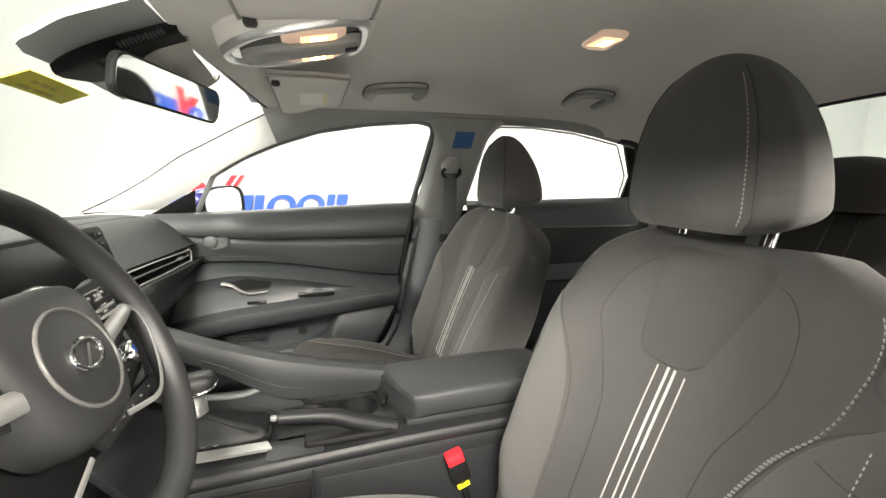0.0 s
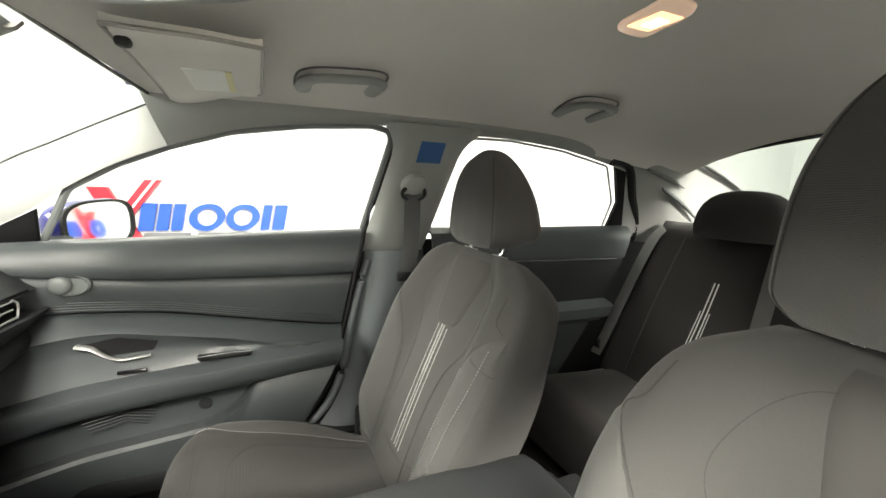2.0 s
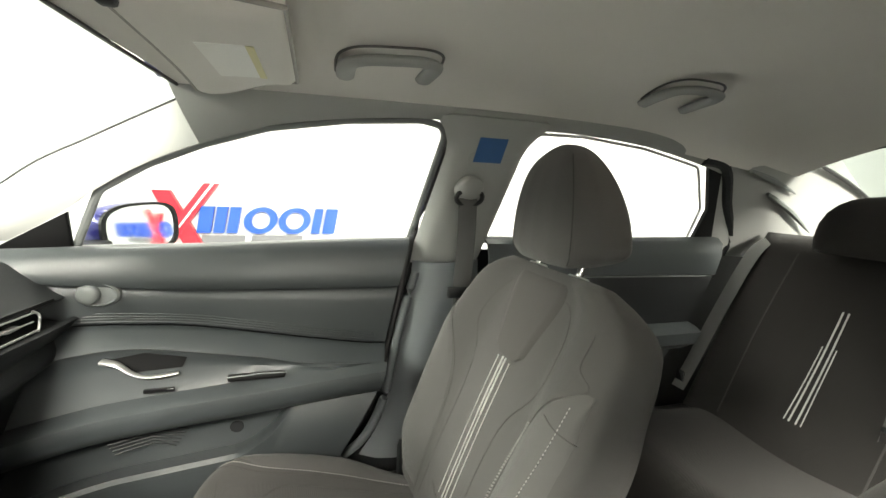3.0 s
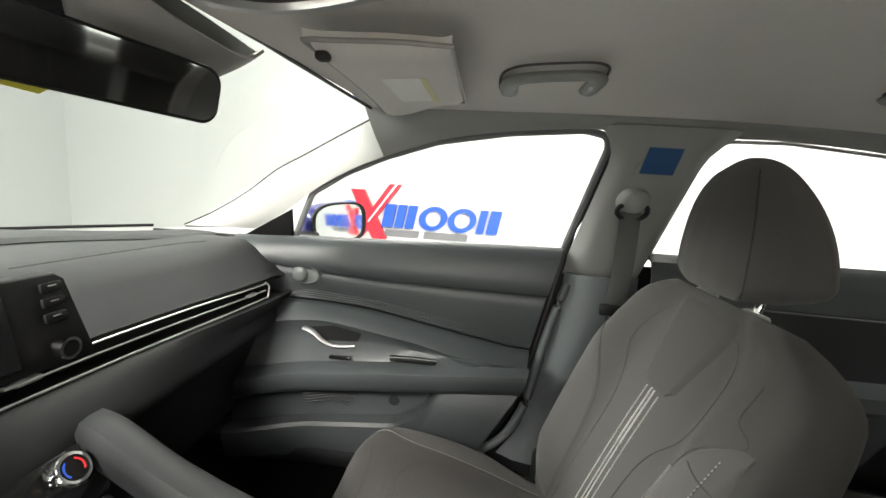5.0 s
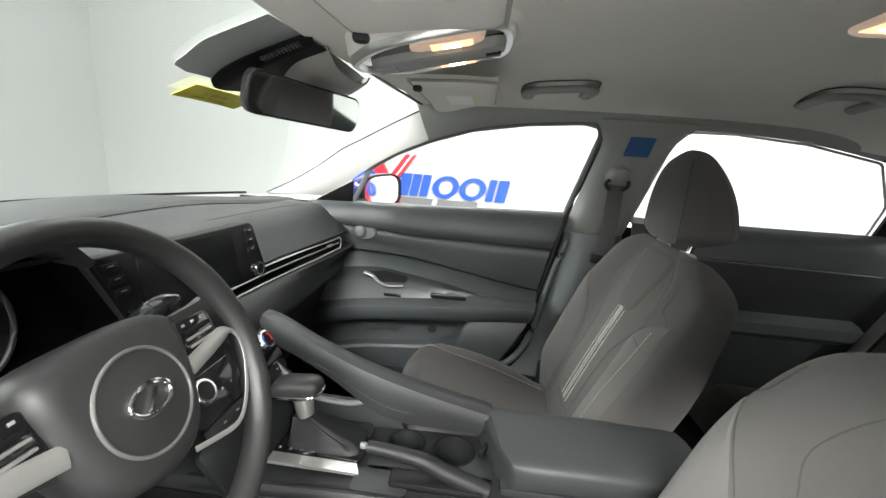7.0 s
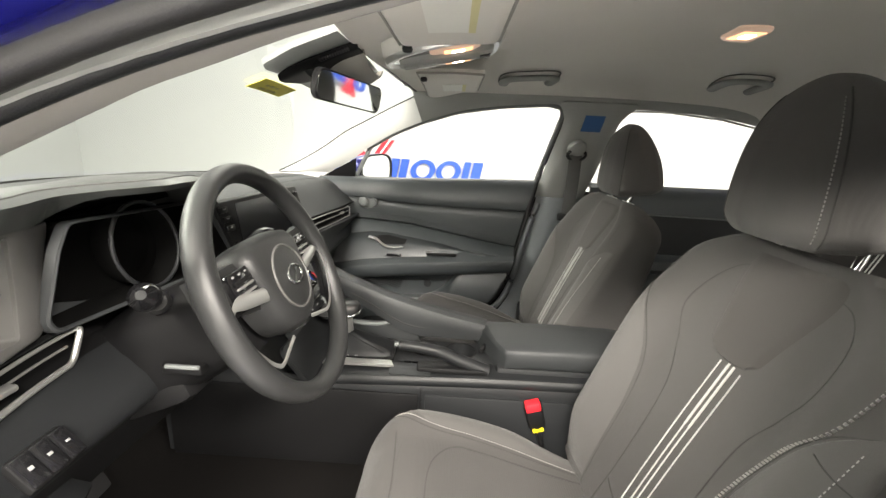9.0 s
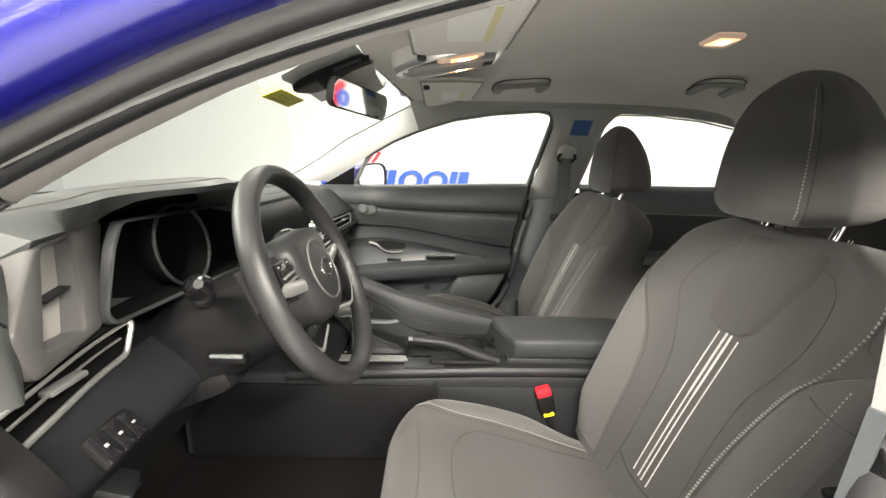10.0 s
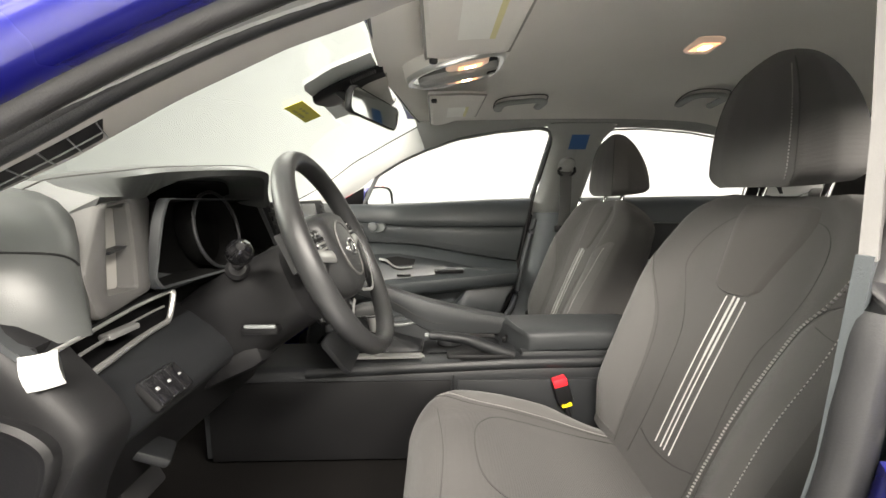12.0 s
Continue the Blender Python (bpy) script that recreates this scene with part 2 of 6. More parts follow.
def cyl(c, axis, r, h, n=24, bevel=0.0, r2=None):
    """A cylinder or cone round c along axis."""
    a = axes(axis, (0, 1, 0) if abs(Vector(axis).normalized().z) > 0.9 else (0, 0, 1))
    r2 = r if r2 is None else r2
    st = [(-h / 2, r - bevel), (-h / 2 + bevel, r), (h / 2 - bevel, r2), (h / 2, r2 - bevel)] if bevel else [(-h / 2, r), (h / 2, r2)]
    return loft([[Vector(c) + a @ Vector((x, q * math.cos(t), q * math.sin(t))) for t in (2 * math.pi * j / n for j in range(n))] for x, q in st])


def prism(outline, place, thick, bevel=0.0):
    """A plate: outline of (a, b), place(a, b, depth) gives the point."""
    bm = loft([[place(a, b, 0) for a, b in outline], [place(a, b, thick) for a, b in outline]])
    if bevel:
        es = [e for e in bm.edges if len(e.link_faces) == 2 and max(len(f.verts) for f in e.link_faces) > 4]
        bmesh.ops.bevel(bm, geom=es, offset=bevel, segments=2, affect="EDGES", profile=0.5)
    return bm


def corner(outline, r, n=4):
    """A polygon with its corners rounded off over a length r."""
    out, k = [], len(outline)
    for i in range(k):
        a, b, c = (Vector((*outline[(i + j) % k], 0)) for j in (-1, 0, 1))
        p, q = b + (a - b).normalized() * r, b + (c - b).normalized() * r
        for j in range(n + 1):
            t = j / n
            v = p * (1 - t) ** 2 + b * 2 * t * (1 - t) + q * t * t
            out.append((v.x, v.y))
    return out


def rounded(w, h, r, n=5):
    """The outline of a rounded rectangle, centred."""
    out = []
    for cx, cy, a0 in ((w / 2 - r, h / 2 - r, 0), (-w / 2 + r, h / 2 - r, 90), (-w / 2 + r, -h / 2 + r, 180), (w / 2 - r, -h / 2 + r, 270)):
        for i in range(n + 1):
            a = radians(a0 + 90 * i / n)
            out.append((cx + r * math.cos(a), cy + r * math.sin(a)))
    return out


def lerp(table, x):
    """Smoothly between rows of (x, value)."""
    if x <= table[0][0]:
        return table[0][1]
    for (a, p), (b, q) in zip(table, table[1:]):
        if x <= b:
            t = (x - a) / (b - a)
            return p + (q - p) * t
    return table[-1][1]


def soft(table, x, w):
    """lerp, rounded off over a width w."""
    return sum(lerp(table, x + w * k) for k in (-1, -0.6, -0.2, 0.2, 0.6, 1)) / 6


def smooth(a, b, x):
    t = min(1, max(0, (x - a) / (b - a)))
    return t * t * (3 - 2 * t)


def on_surface(f, line, lift=0.0012, n=8):
    """Points along a line of (u, v) on the surface f, and the normals there."""
    pts = curve([(u, v, 0) for u, v in line], n)
    out, normals = [], []
    for p in pts:
        e = 1e-3
        a, b, c = f(p.x, p.y), f(p.x + e, p.y), f(p.x, p.y + e)
        nn = (b - a).cross(c - a).normalized()
        out.append(a)
        normals.append(nn)
    return out, normals


def ribbon(f, line, width, lift=0.0012, sign=1, n=8):
    """A thin raised band along a line on the surface f."""
    pts, nor = on_surface(f, line, n=n)
    rings = []
    for i, (p, q) in enumerate(zip(pts, nor)):
        q = q * sign
        d = (pts[min(i + 1, len(pts) - 1)] - pts[max(i - 1, 0)]).normalized()
        s = d.cross(q).normalized() * width / 2
        rings.append([p - s - q * 0.002, p - s * 0.8 + q * lift, p + s * 0.8 + q * lift, p + s - q * 0.002])
    return loft(rings)


def stitches(f, line, sign=1, step=0.0062, size=0.0036, width=0.0012, lift=0.0016, n=12):
    """A row of single stitches along a line on the surface f."""
    pts, nor = on_surface(f, line, n=n)
    bms, left = [], 0.0
    bm = bmesh.new()
    for i in range(len(pts) - 1):
        seg = pts[i + 1] - pts[i]
        d = seg.normalized()
        while left < seg.length:
            p, q = pts[i] + d * left, nor[i] * sign
            s = d.cross(q).normalized() * width / 2
            lo = [bm.verts.new(p + a * d * size / 2 + b * s - q * 0.001) for a, b in ((-1, -1), (1, -1), (1, 1), (-1, 1))]
            hi = [bm.verts.new(p + a * d * size / 2 * 0.9 + b * s * 0.8 + q * lift) for a, b in ((-1, -1), (1, -1), (1, 1), (-1, 1))]
            bm.faces.new(hi)
            for j in range(4):
                bm.faces.new((lo[j], lo[(j + 1) % 4], hi[(j + 1) % 4], hi[j]))
            left += step
        left -= seg.length
    return bm


# ---- the booth ----
def slab(name, c, s, mat, label, category="wall"):
    return single(name, rbox(c, s, 0), mat, label, category, "structure", smooth=False)


slab("floor", (1.5, -0.4, -0.05), (13.4, 8.8, 0.1), FLOOR, "pale grey painted concrete booth floor", "floor")
slab("ceiling", (1.5, -0.4, 3.75), (13.4, 8.8, 0.1), WALL, "white painted booth ceiling above the added lamps", "ceiling")
slab("wall_right", (1.5, 3.60, 1.85), (13.0, 0.1, 3.7), WALL, "white painted booth wall with the raised sign")
slab("wall_left", (1.5, -4.55, 1.85), (13.0, 0.1, 3.7), WALL, "white painted booth wall behind the open door")
slab("wall_front", (-4.55, -0.4, 1.85), (0.1, 8.4, 3.7), WALL, "white painted booth wall ahead of the bonnet")
slab("wall_rear", (7.55, -0.4, 1.85), (0.1, 8.4, 3.7), WALL, "white painted booth wall behind the boot")


# ---- the wall sign, as plain shapes ----
def sign(at, turn, label):
    """The dealer's sign: a red cross of two bars, blue blocks and rings, grey bars."""
    ob = thing("wall_sign", at, label, "sign", "booth signs", "")
    m = Matrix.Translation(at) @ turn.to_4x4()

    def place(a, b, d):
        return m @ Vector((a, d, b))

    def slant(x0, x1, z0, z1, k=0.18):
        return [(x0 + k * z0, z0), (x1 + k * z0, z0), (x1 + k * z1, z1), (x0 + k * z1, z1)]

    def ring(cx, cz, w, h, k=0.18, inner=0.56):
        bm = bmesh.new()
        n = 32
        loops = []
        for q, d in ((1, 0), (1, 0.05), (inner, 0.05), (inner, 0)):
            loops.append([bm.verts.new(place(cx + w * q * math.cos(t) + k * (cz + h * q * math.sin(t)), cz + h * (q if q == 1 else inner + 0.1) * math.sin(t), -d)) for t in (2 * math.pi * i / n for i in range(n))])
        for a, b in zip(loops, loops[1:] + loops[:1]):
            for j in range(n):
                bm.faces.new((a[j], a[(j + 1) % n], b[(j + 1) % n], b[j]))
        return bm

    part("ring", ring(-0.93, 0.11, 0.13, 0.115), BLUESIGN, ob, "blue acrylic ring")
    part("cross_bar", prism([(-0.87, 0.335), (-0.745, 0.335), (-0.515, -0.115), (-0.655, -0.115)], place, -0.055, 0.004), REDSIGN, ob, "red acrylic bar", False)
    part("cross_bar", prism([(-0.86, -0.115), (-0.755, -0.115), (-0.395, 0.40), (-0.50, 0.40)], place, -0.065, 0.004), REDSIGN, ob, "red acrylic bar", False)
    part("pinstripe", prism([(-0.70, 0.04), (-0.685, 0.04), (-0.425, 0.40), (-0.445, 0.40)], place, -0.069), PAPER, ob, "white pinstripe on the red bar", False)
    z0, z1 = 0.0, 0.215
    part("block", prism(slant(-0.57, -0.47, z0, z1), place, -0.05, 0.003), BLUESIGN, ob, "blue slanted acrylic block", False)
    part("block", prism(slant(-0.35, -0.27, z0, z1), place, -0.05, 0.003), BLUESIGN, ob, "blue slanted acrylic block", False)
    part("block", prism(slant(-0.45, -0.37, z0, z1), place, -0.05, 0.003), BLUESIGN, ob, "blue slanted acrylic block", False)
    part("ring", ring(-0.105, 0.107, 0.13, 0.112), BLUESIGN, ob, "blue acrylic ring")
    part("ring", ring(0.165, 0.107, 0.13, 0.112), BLUESIGN, ob, "blue acrylic ring")
    part("block", prism(slant(0.315, 0.385, z0, z1), place, -0.05, 0.003), BLUESIGN, ob, "blue slanted acrylic block", False)
    part("block", prism(slant(0.41, 0.51, z0, z1), place, -0.05, 0.003), BLUESIGN, ob, "blue slanted acrylic block", False)
    for x0, x1 in ((-0.53, -0.205), (-0.155, 0.255)):
        part("word_bar", prism(slant(x0, x1, -0.090, -0.024), place, -0.02, 0.002), GREYSIGN, ob, "grey bar in place of small lettering", False)
    return ob


sign((-0.69, 3.55, 0.685), Matrix.Identity(3), "raised red, blue and grey sign on white wall")
sign((5.0, 3.55, 0.62), Matrix.Identity(3), "raised red, blue and grey sign on white wall")

# ---- the car's shell ----
ZC = [(-0.70, 1.300), (-0.36, 1.338), (0.1, 1.378), (0.5, 1.376), (0.9, 1.352), (1.2, 1.316)]
ZS = [(-0.70, 1.285), (-0.30, 1.276), (0.2, 1.268), (0.54, 1.252), (0.76, 1.222), (1.2, 1.168)]
HEAD_Y = 0.655


def liner_z(x, y):
    c, s = soft(ZC, x, 0.12), soft(ZS, x, 0.08)
    q = min(1.0, abs(y) / HEAD_Y)
    k = smooth(0.75, 1.15, x)
    return c - (c - s) * (0.12 * q ** 2 + 0.88 * q ** (7 - 4.4 * k))


def liner_front(y):
    return -0.665 + 0.075 * (abs(y) / 0.67) ** 2


def liner_rear(y):
    return 1.16 - 0.06 * (abs(y) / 0.6) ** 2


rings = []
for i in range(61):
    ring = []
    for j in range(49):
        y = -HEAD_Y + 2 * HEAD_Y * j / 48
        x = liner_front(y) + (liner_rear(y) - liner_front(y)) * i / 60
        # shallow hollows above the visors
        z = liner_z(x, y)
        z += 0.028 * smooth(-0.57, -0.53, x) * (1 - smooth(-0.36, -0.32, x)) * smooth(0.11, 0.16, abs(y)) * (1 - smooth(0.50, 0.56, abs(y)))
        ring.append((x, y, z))
    rings.append(ring)
bm = sheet(rings, 0.02, (0, 0, 1))
single("ceiling", bm, LINER, "pale grey felt headliner with softly rounded sides", "headliner", "structure")

GL_S, GL_Z, GL_Y = 0.505, 0.969, 0.80


def side(s, x, z, d=0.0):
    """A point of the leaning side-window plane on side s; d: metres inwards."""
    return Vector((x, s * (GL_Y - GL_S * (z - GL_Z) - d), z))


TOPLINE = [(-0.97, 0.965), (-0.87, 1.02), (-0.783, 1.080), (-0.682, 1.138), (-0.573, 1.184), (-0.441, 1.226), (-0.276, 1.253), (-0.12, 1.266), (-0.05, 1.266),
           (0.06, 1.266), (0.19, 1.262), (0.331, 1.261), (0.538, 1.245), (0.76, 1.207), (0.90, 1.175)]


def rail(name, s, line, width, inward, mat, label, n=8):
    """A rounded trim strip just above a line (x, z) on the side plane, reaching up to the headliner."""
    rings = []
    pts = curve([(x, 0, z) for x, z in line], 4)
    for i, p in enumerate(pts):
        a, b = pts[max(i - 1, 0)], pts[min(i + 1, len(pts) - 1)]
        t = (b - a).normalized()
        up = Vector((-t.z, 0, t.x))
        w = width(p.x) if callable(width) else width
        ring = []
        for k in range(n + 1):
            q = k / n
            base = p + up * w * q
            ring.append(side(s, base.x, base.z, inward * math.sin(math.pi * min(1, 0.12 + q * 0.8)) * 1.0 + 0.0))
        rings.append(ring)
    return single(name, sheet(rings, 0.012, (0, s, 0)), mat, label, "trim", "structure")


for s in (-1, 1):
    # upper rail over both windows
    rail("trim", s, [p for p in TOPLINE if p[0] > -0.60], lambda x: max(0.034, 1.300 - lerp(TOPLINE, x)), 0.016, PILLAR, "pale grey roof rail trim above the side windows")


def edge_of_screen(t):
    """The windscreen's side edge, from the roof corner down to the dash."""
    q = curve([(-0.592, 0.702, 1.281), (-0.720, 0.736, 1.219), (-0.800, 0.750, 1.177), (-0.884, 0.762, 1.133), (-0.984, 0.788, 1.067), (-1.087, 0.798, 1.006), (-1.170, 0.782, 0.962)], 8)
    return q[int(t * (len(q) - 1) + 0.5)]


for s in (-1, 1):
    inner = [p for p in curve([(x, 0, z) for x, z in TOPLINE if x < -0.40], 4)][::-1]
    n = len(inner)
    rings = []
    for i, p in enumerate(inner):
        a = side(1, p.x, p.z)
        b = edge_of_screen(i / (n - 1))
        mid = (a + b) / 2 + Vector((0.008, -0.016, 0.004))
        ring = []
        for k in range(9):
            q = k / 8
            v = a * (1 - q) ** 2 + mid * 2 * q * (1 - q) + b * q * q
            ring.append((v.x, s * v.y, v.z))
        rings.append(ring)
    single("trim", sheet(rings, 0.012, (0, s, 0)), PILLAR, "pale grey windscreen pillar trim", "trim", "structure")
    edge_line = [edge_of_screen(k / 40) for k in range(41)]
    single("trim", tube([(p.x - 0.002, s * (p.y + 0.003), p.z + 0.002) for p in edge_line], 0.0026, 6), RUBBER, "black rubber edge between pillar and windscreen", "trim", "structure")

# windscreen: one curved pane from the cowl to the roof


def screen_point(u, v):
    """u: -1 to 1 across; v: 0 at the cowl, 1 at the roof."""
    a = abs(u)
    top = Vector((-0.665 + 0.075 * a * a, 0.675 * u, 1.318 - 0.030 * a * a))
    low = Vector((-1.50 + 0.27 * a * a, 0.73 * u, 0.968 - 0.012 * a))
    p = low.lerp(top, v)
    p.z += (0.012 + 0.0128 * a ** 3) * math.sin(math.pi * v)
    return p


bm = loft([[screen_point(-1.10 + 2.20 * j / 24, i / 12) for j in range(25)] for i in range(13)], caps=False, closed=False)
ob = single("window_1", bm, SHIELD, "lightly green-tinted curved windscreen", "windscreen", "structure")
ob.visible_shadow = False
tub = tube([screen_point(-1 + 2 * j / 40, 1.0) + Vector((0.004, 0, -0.005)) for j in range(41)], 0.0035, 8)
single("trim", tub, RUBBER, "black rubber edge along the top of the windscreen", "trim", "structure")
# dotted grey band and black sensor cover behind the mirror
def on_screen(x, y, drop=0.0):
    """A point just inside the windscreen, at x and y."""
    u = y / 0.69
    v = 0.5
    for _ in range(12):
        v += (x - screen_point(u, v).x) / 0.84
    p = screen_point(u, v)
    return Vector((x, y, p.z - 0.006 - drop))


sens = thing("sensor_cover", (-0.75, 0.08, 1.27), "black plastic sensor cover behind the rear-view mirror", "sensor cover")
rings = []
for i in range(17):
    q = i / 16
    x = -0.670 - 0.170 * q
    y0, y1 = -0.128 + 0.030 * smooth(0.45, 0.92, q) + 0.045 * max(0.0, (q - 0.88) / 0.12) ** 2.2, 0.295 - 0.03 * q
    rings.append([on_screen(x, y0 + (y1 - y0) * j / 10) for j in range(11)])
part("glass_band", sheet(rings, 0.001, (0, 0, 1)), FRIT, sens, "grey dotted glass band")
rings = []
for i in range(13):
    q = i / 12
    x = -0.655 - 0.182 * q
    y0, y1 = -0.034 + 0.034 * q ** 4, 0.045 + 0.085 * smooth(0.2, 0.75, q) - 0.08 * max(0.0, (q - 0.85) / 0.15) ** 2
    rings.append([on_screen(x, y0 + (y1 - y0) * j / 10, 0.004 + 0.012 * (1 - (j / 5 - 1) ** 6)) for j in range(11)])
part("cover", sheet(rings, 0.004, (0, 0, 1)), BLACK, sens)
rings = []
for i in range(13):
    q = i / 12
    x = -0.652 - 0.140 * q
    y0, y1 = 0.022 + 0.075 * smooth(0.3, 1.0, q), 0.272 - 0.02 * q * q
    rings.append([on_screen(x, y0 + (y1 - y0) * j / 12, 0.010 + 0.042 * (1 - (j / 6 - 1) ** 4) * math.sin(math.pi * min(1, 0.2 + 0.8 * q)) ** 0.7) for j in range(13)])
part("housing", sheet(rings, 0.004, (0, 0, 1)), GRIP, sens, "warm grey housing")
for k in range(12):
    x = -0.735 + 0.0055 * k
    part("louvre", rbox(on_screen(x, -0.0215 - 0.0006 * k, 0.012), (0.0026, 0.020, 0.005), 0.0006), RUBBER, sens)

# rear window
def BG(u, v):
    """A point of the rear window; u: -1 to 1 across, v: 0 at its foot, 1 at the roof."""
    top = Vector((1.15 - 0.05 * u * u, 0.600 * u, 1.318 - 0.080 * u * u))
    low = Vector((1.76 - 0.12 * u * u, 0.640 * u, 1.055 - 0.020 * u * u))
    return low.lerp(top, v) + Vector((0, 0, 0.02 * math.sin(math.pi * v)))


bm = loft([[BG(-1 + j / 8, i / 6) for j in range(17)] for i in range(7)], caps=False, closed=False)
ob = single("window_2", bm, SHIELD, "lightly tinted curved rear window", "rear window", "structure")
ob.visible_shadow = False
rim_pts = [BG(-1 + j / 10, 1) for j in range(21)] + [BG(1, 1 - j / 6) for j in range(1, 7)] + [BG(1 - j / 10, 0) for j in range(1, 21)] + [BG(-1, j / 6) for j in range(1, 6)]
single("trim", tube(rim_pts, 0.006, 6, closed=True), RUBBER, "black rubber surround of the rear window", "trim", "structure")

# pillars between and behind the doors
FRONT_WIN = [(-0.863, 0.944), (-0.61, 0.950), (-0.099, 0.966), (-0.047, 1.235), (-0.058, 1.258), (-0.107, 1.267), (-0.276, 1.253), (-0.441, 1.226), (-0.573, 1.184), (-0.682, 1.138), (-0.783, 1.080)]
REAR_WIN = [(0.127, 0.976), (0.164, 1.200), (0.178, 1.245), (0.208, 1.259), (0.331, 1.261), (0.538, 1.245), (0.76, 1.207), (0.862, 1.08), (0.875, 0.975)]
for k, s in enumerate((-1, 1)):
    if s > 0:
        for n, win in ((3, FRONT_WIN), (4, REAR_WIN)):
            ob = single("window_%d" % n, prism(win, lambda a, b, d: side(1, a, b, -0.035 - d), 0.004), WINDOW, "clear raised side window pane", "window", "structure")
            ob.visible_shadow = False
            pts = [side(1, x, z, -0.018) for x, z in corner(win, 0.012, 3)]
            single("trim", tube(pts, 0.0085 if n == 3 else 0.004, 8, closed=True), GREYPL if n == 3 else PILLAR, "rubber seal round a side window", "trim", "structure")
    else:
        ob = single("window_5", prism(REAR_WIN, lambda a, b, d: side(-1, a, b, -0.035 - d), 0.004), WINDOW, "clear raised side window pane", "window", "structure")
        ob.visible_shadow = False
    # middle pillar: pale upper, dark lower
    rings = []
    for i in range(15):
        z0 = 0.905 if s > 0 else 0.950
        z = z0 + (1.275 - z0) * i / 14
        x0, x1 = -0.100 + 0.068 * (z - 0.9) / 0.36, 0.108 + 0.062 * (z - 0.9) / 0.36
        if i > 11:
            x0 -= 0.05 * ((i - 11) / 3) ** 2
            x1 += 0.05 * ((i - 11) / 3) ** 2
        x0 = x0 if s > 0 else lerp([(0.88, -0.252), (0.95, -0.230), (1.05, -0.180), (1.15, -0.135), (1.25, -0.09), (1.28, -0.085)], z)
        rings.append([side(s, x0 + (x1 - x0) * j / 10, z, 0.004 + 0.036 * (1 - (2 * j / 10 - 1) ** 6)) for j in range(11)])
    # same trim both sides; driver's colour darkened to offset the strong lamp there
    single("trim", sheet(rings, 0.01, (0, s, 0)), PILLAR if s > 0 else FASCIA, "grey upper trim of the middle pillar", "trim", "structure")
    rings = []
    for i in range(13):
        z = 0.33 + ((0.915 if s > 0 else 0.955) - 0.33) * i / 12
        x0 = lerp([(0.33, -0.30), (0.39, -0.22), (0.49, -0.165), (0.60, -0.145), (0.70, -0.128), (0.895, -0.092)], z)
        x0 = x0 if s > 0 else lerp([(0.33, -0.40), (0.5, -0.32), (0.6, -0.285), (0.7, -0.250), (0.8, -0.236), (0.955, -0.231)], z)
        x1 = 0.10 + 0.03 * (0.895 - z)
        yy = s * (lerp([(0.33, 0.765), (0.895, 0.792)], z) if s > 0 else lerp([(0.33, 0.770), (0.80, 0.798), (0.955, 0.8045)], z))
        rings.append([(x0 + (x1 - x0) * j / 8, yy - s * 0.040 * (1 - (2 * j / 8 - 1) ** 4), z) for j in range(9)])
    # passenger side lightened as if lit, driver's side left dark
    single("trim", sheet(rings, 0.01, (0, s, 0)), LOWPL_LIT if s > 0 else DOOR, "dark grey lower trim of the middle pillar", "trim", "structure")
    # rear pillar panel with two dark stripes
    rings = []
    for i in range(13):
        q = i / 12
        z = 0.915 + 0.330 * q
        x0, x1 = 0.80 + 0.19 * (1 - q), 1.88 - 0.66 * q
        row = []
        for j in range(15):
            k = j / 14
            y = (GL_Y - GL_S * (z - GL_Z)) * (1 - smooth(0.0, 0.30, k)) + (0.672 - 0.30 * (z - 1.1)) * smooth(0.0, 0.30, k) - 0.03 * k * k
            row.append((x0 + (x1 - x0) * k, s * y, z))
        rings.append(row)
    single("trim", sheet(rings, 0.012, (0, s, 0)), PILLAR, "pale grey rear pillar trim", "trim", "structure")
    for line in (((0.890, 1.200), (1.0, 1.175), (1.11, 1.140)), ((0.995, 1.136), (1.12, 1.085), (1.25, 1.014))):
        lp = curve([(x, s * (0.662 - 0.30 * (z - 1.1) - 0.03 * (max(0, x - 0.85) / 0.6) ** 2), z) for x, z in line], 8)
        single("trim", tube(lp, [0.0015 + 0.008 * math.sin(math.pi * min(1, 0.15 + 0.85 * i / (len(lp) - 1))) for i in range(len(lp))], 8), GREYPL, "dark grey stripe on the rear pillar trim", "trim", "structure")

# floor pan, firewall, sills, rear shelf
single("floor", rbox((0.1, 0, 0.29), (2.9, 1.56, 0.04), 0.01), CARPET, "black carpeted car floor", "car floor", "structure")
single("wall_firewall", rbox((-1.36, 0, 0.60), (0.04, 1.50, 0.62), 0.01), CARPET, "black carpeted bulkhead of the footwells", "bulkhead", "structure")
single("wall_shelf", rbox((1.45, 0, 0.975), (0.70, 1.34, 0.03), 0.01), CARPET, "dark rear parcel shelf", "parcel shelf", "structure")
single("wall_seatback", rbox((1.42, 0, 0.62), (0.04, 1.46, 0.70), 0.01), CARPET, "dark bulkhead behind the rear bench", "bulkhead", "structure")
for s in (-1, 1):
    single("trim", rbox((-0.1, s * 0.755, 0.345), (2.1, 0.10, 0.07), 0.02), SOFT, "black plastic sill trim", "trim", "structure")

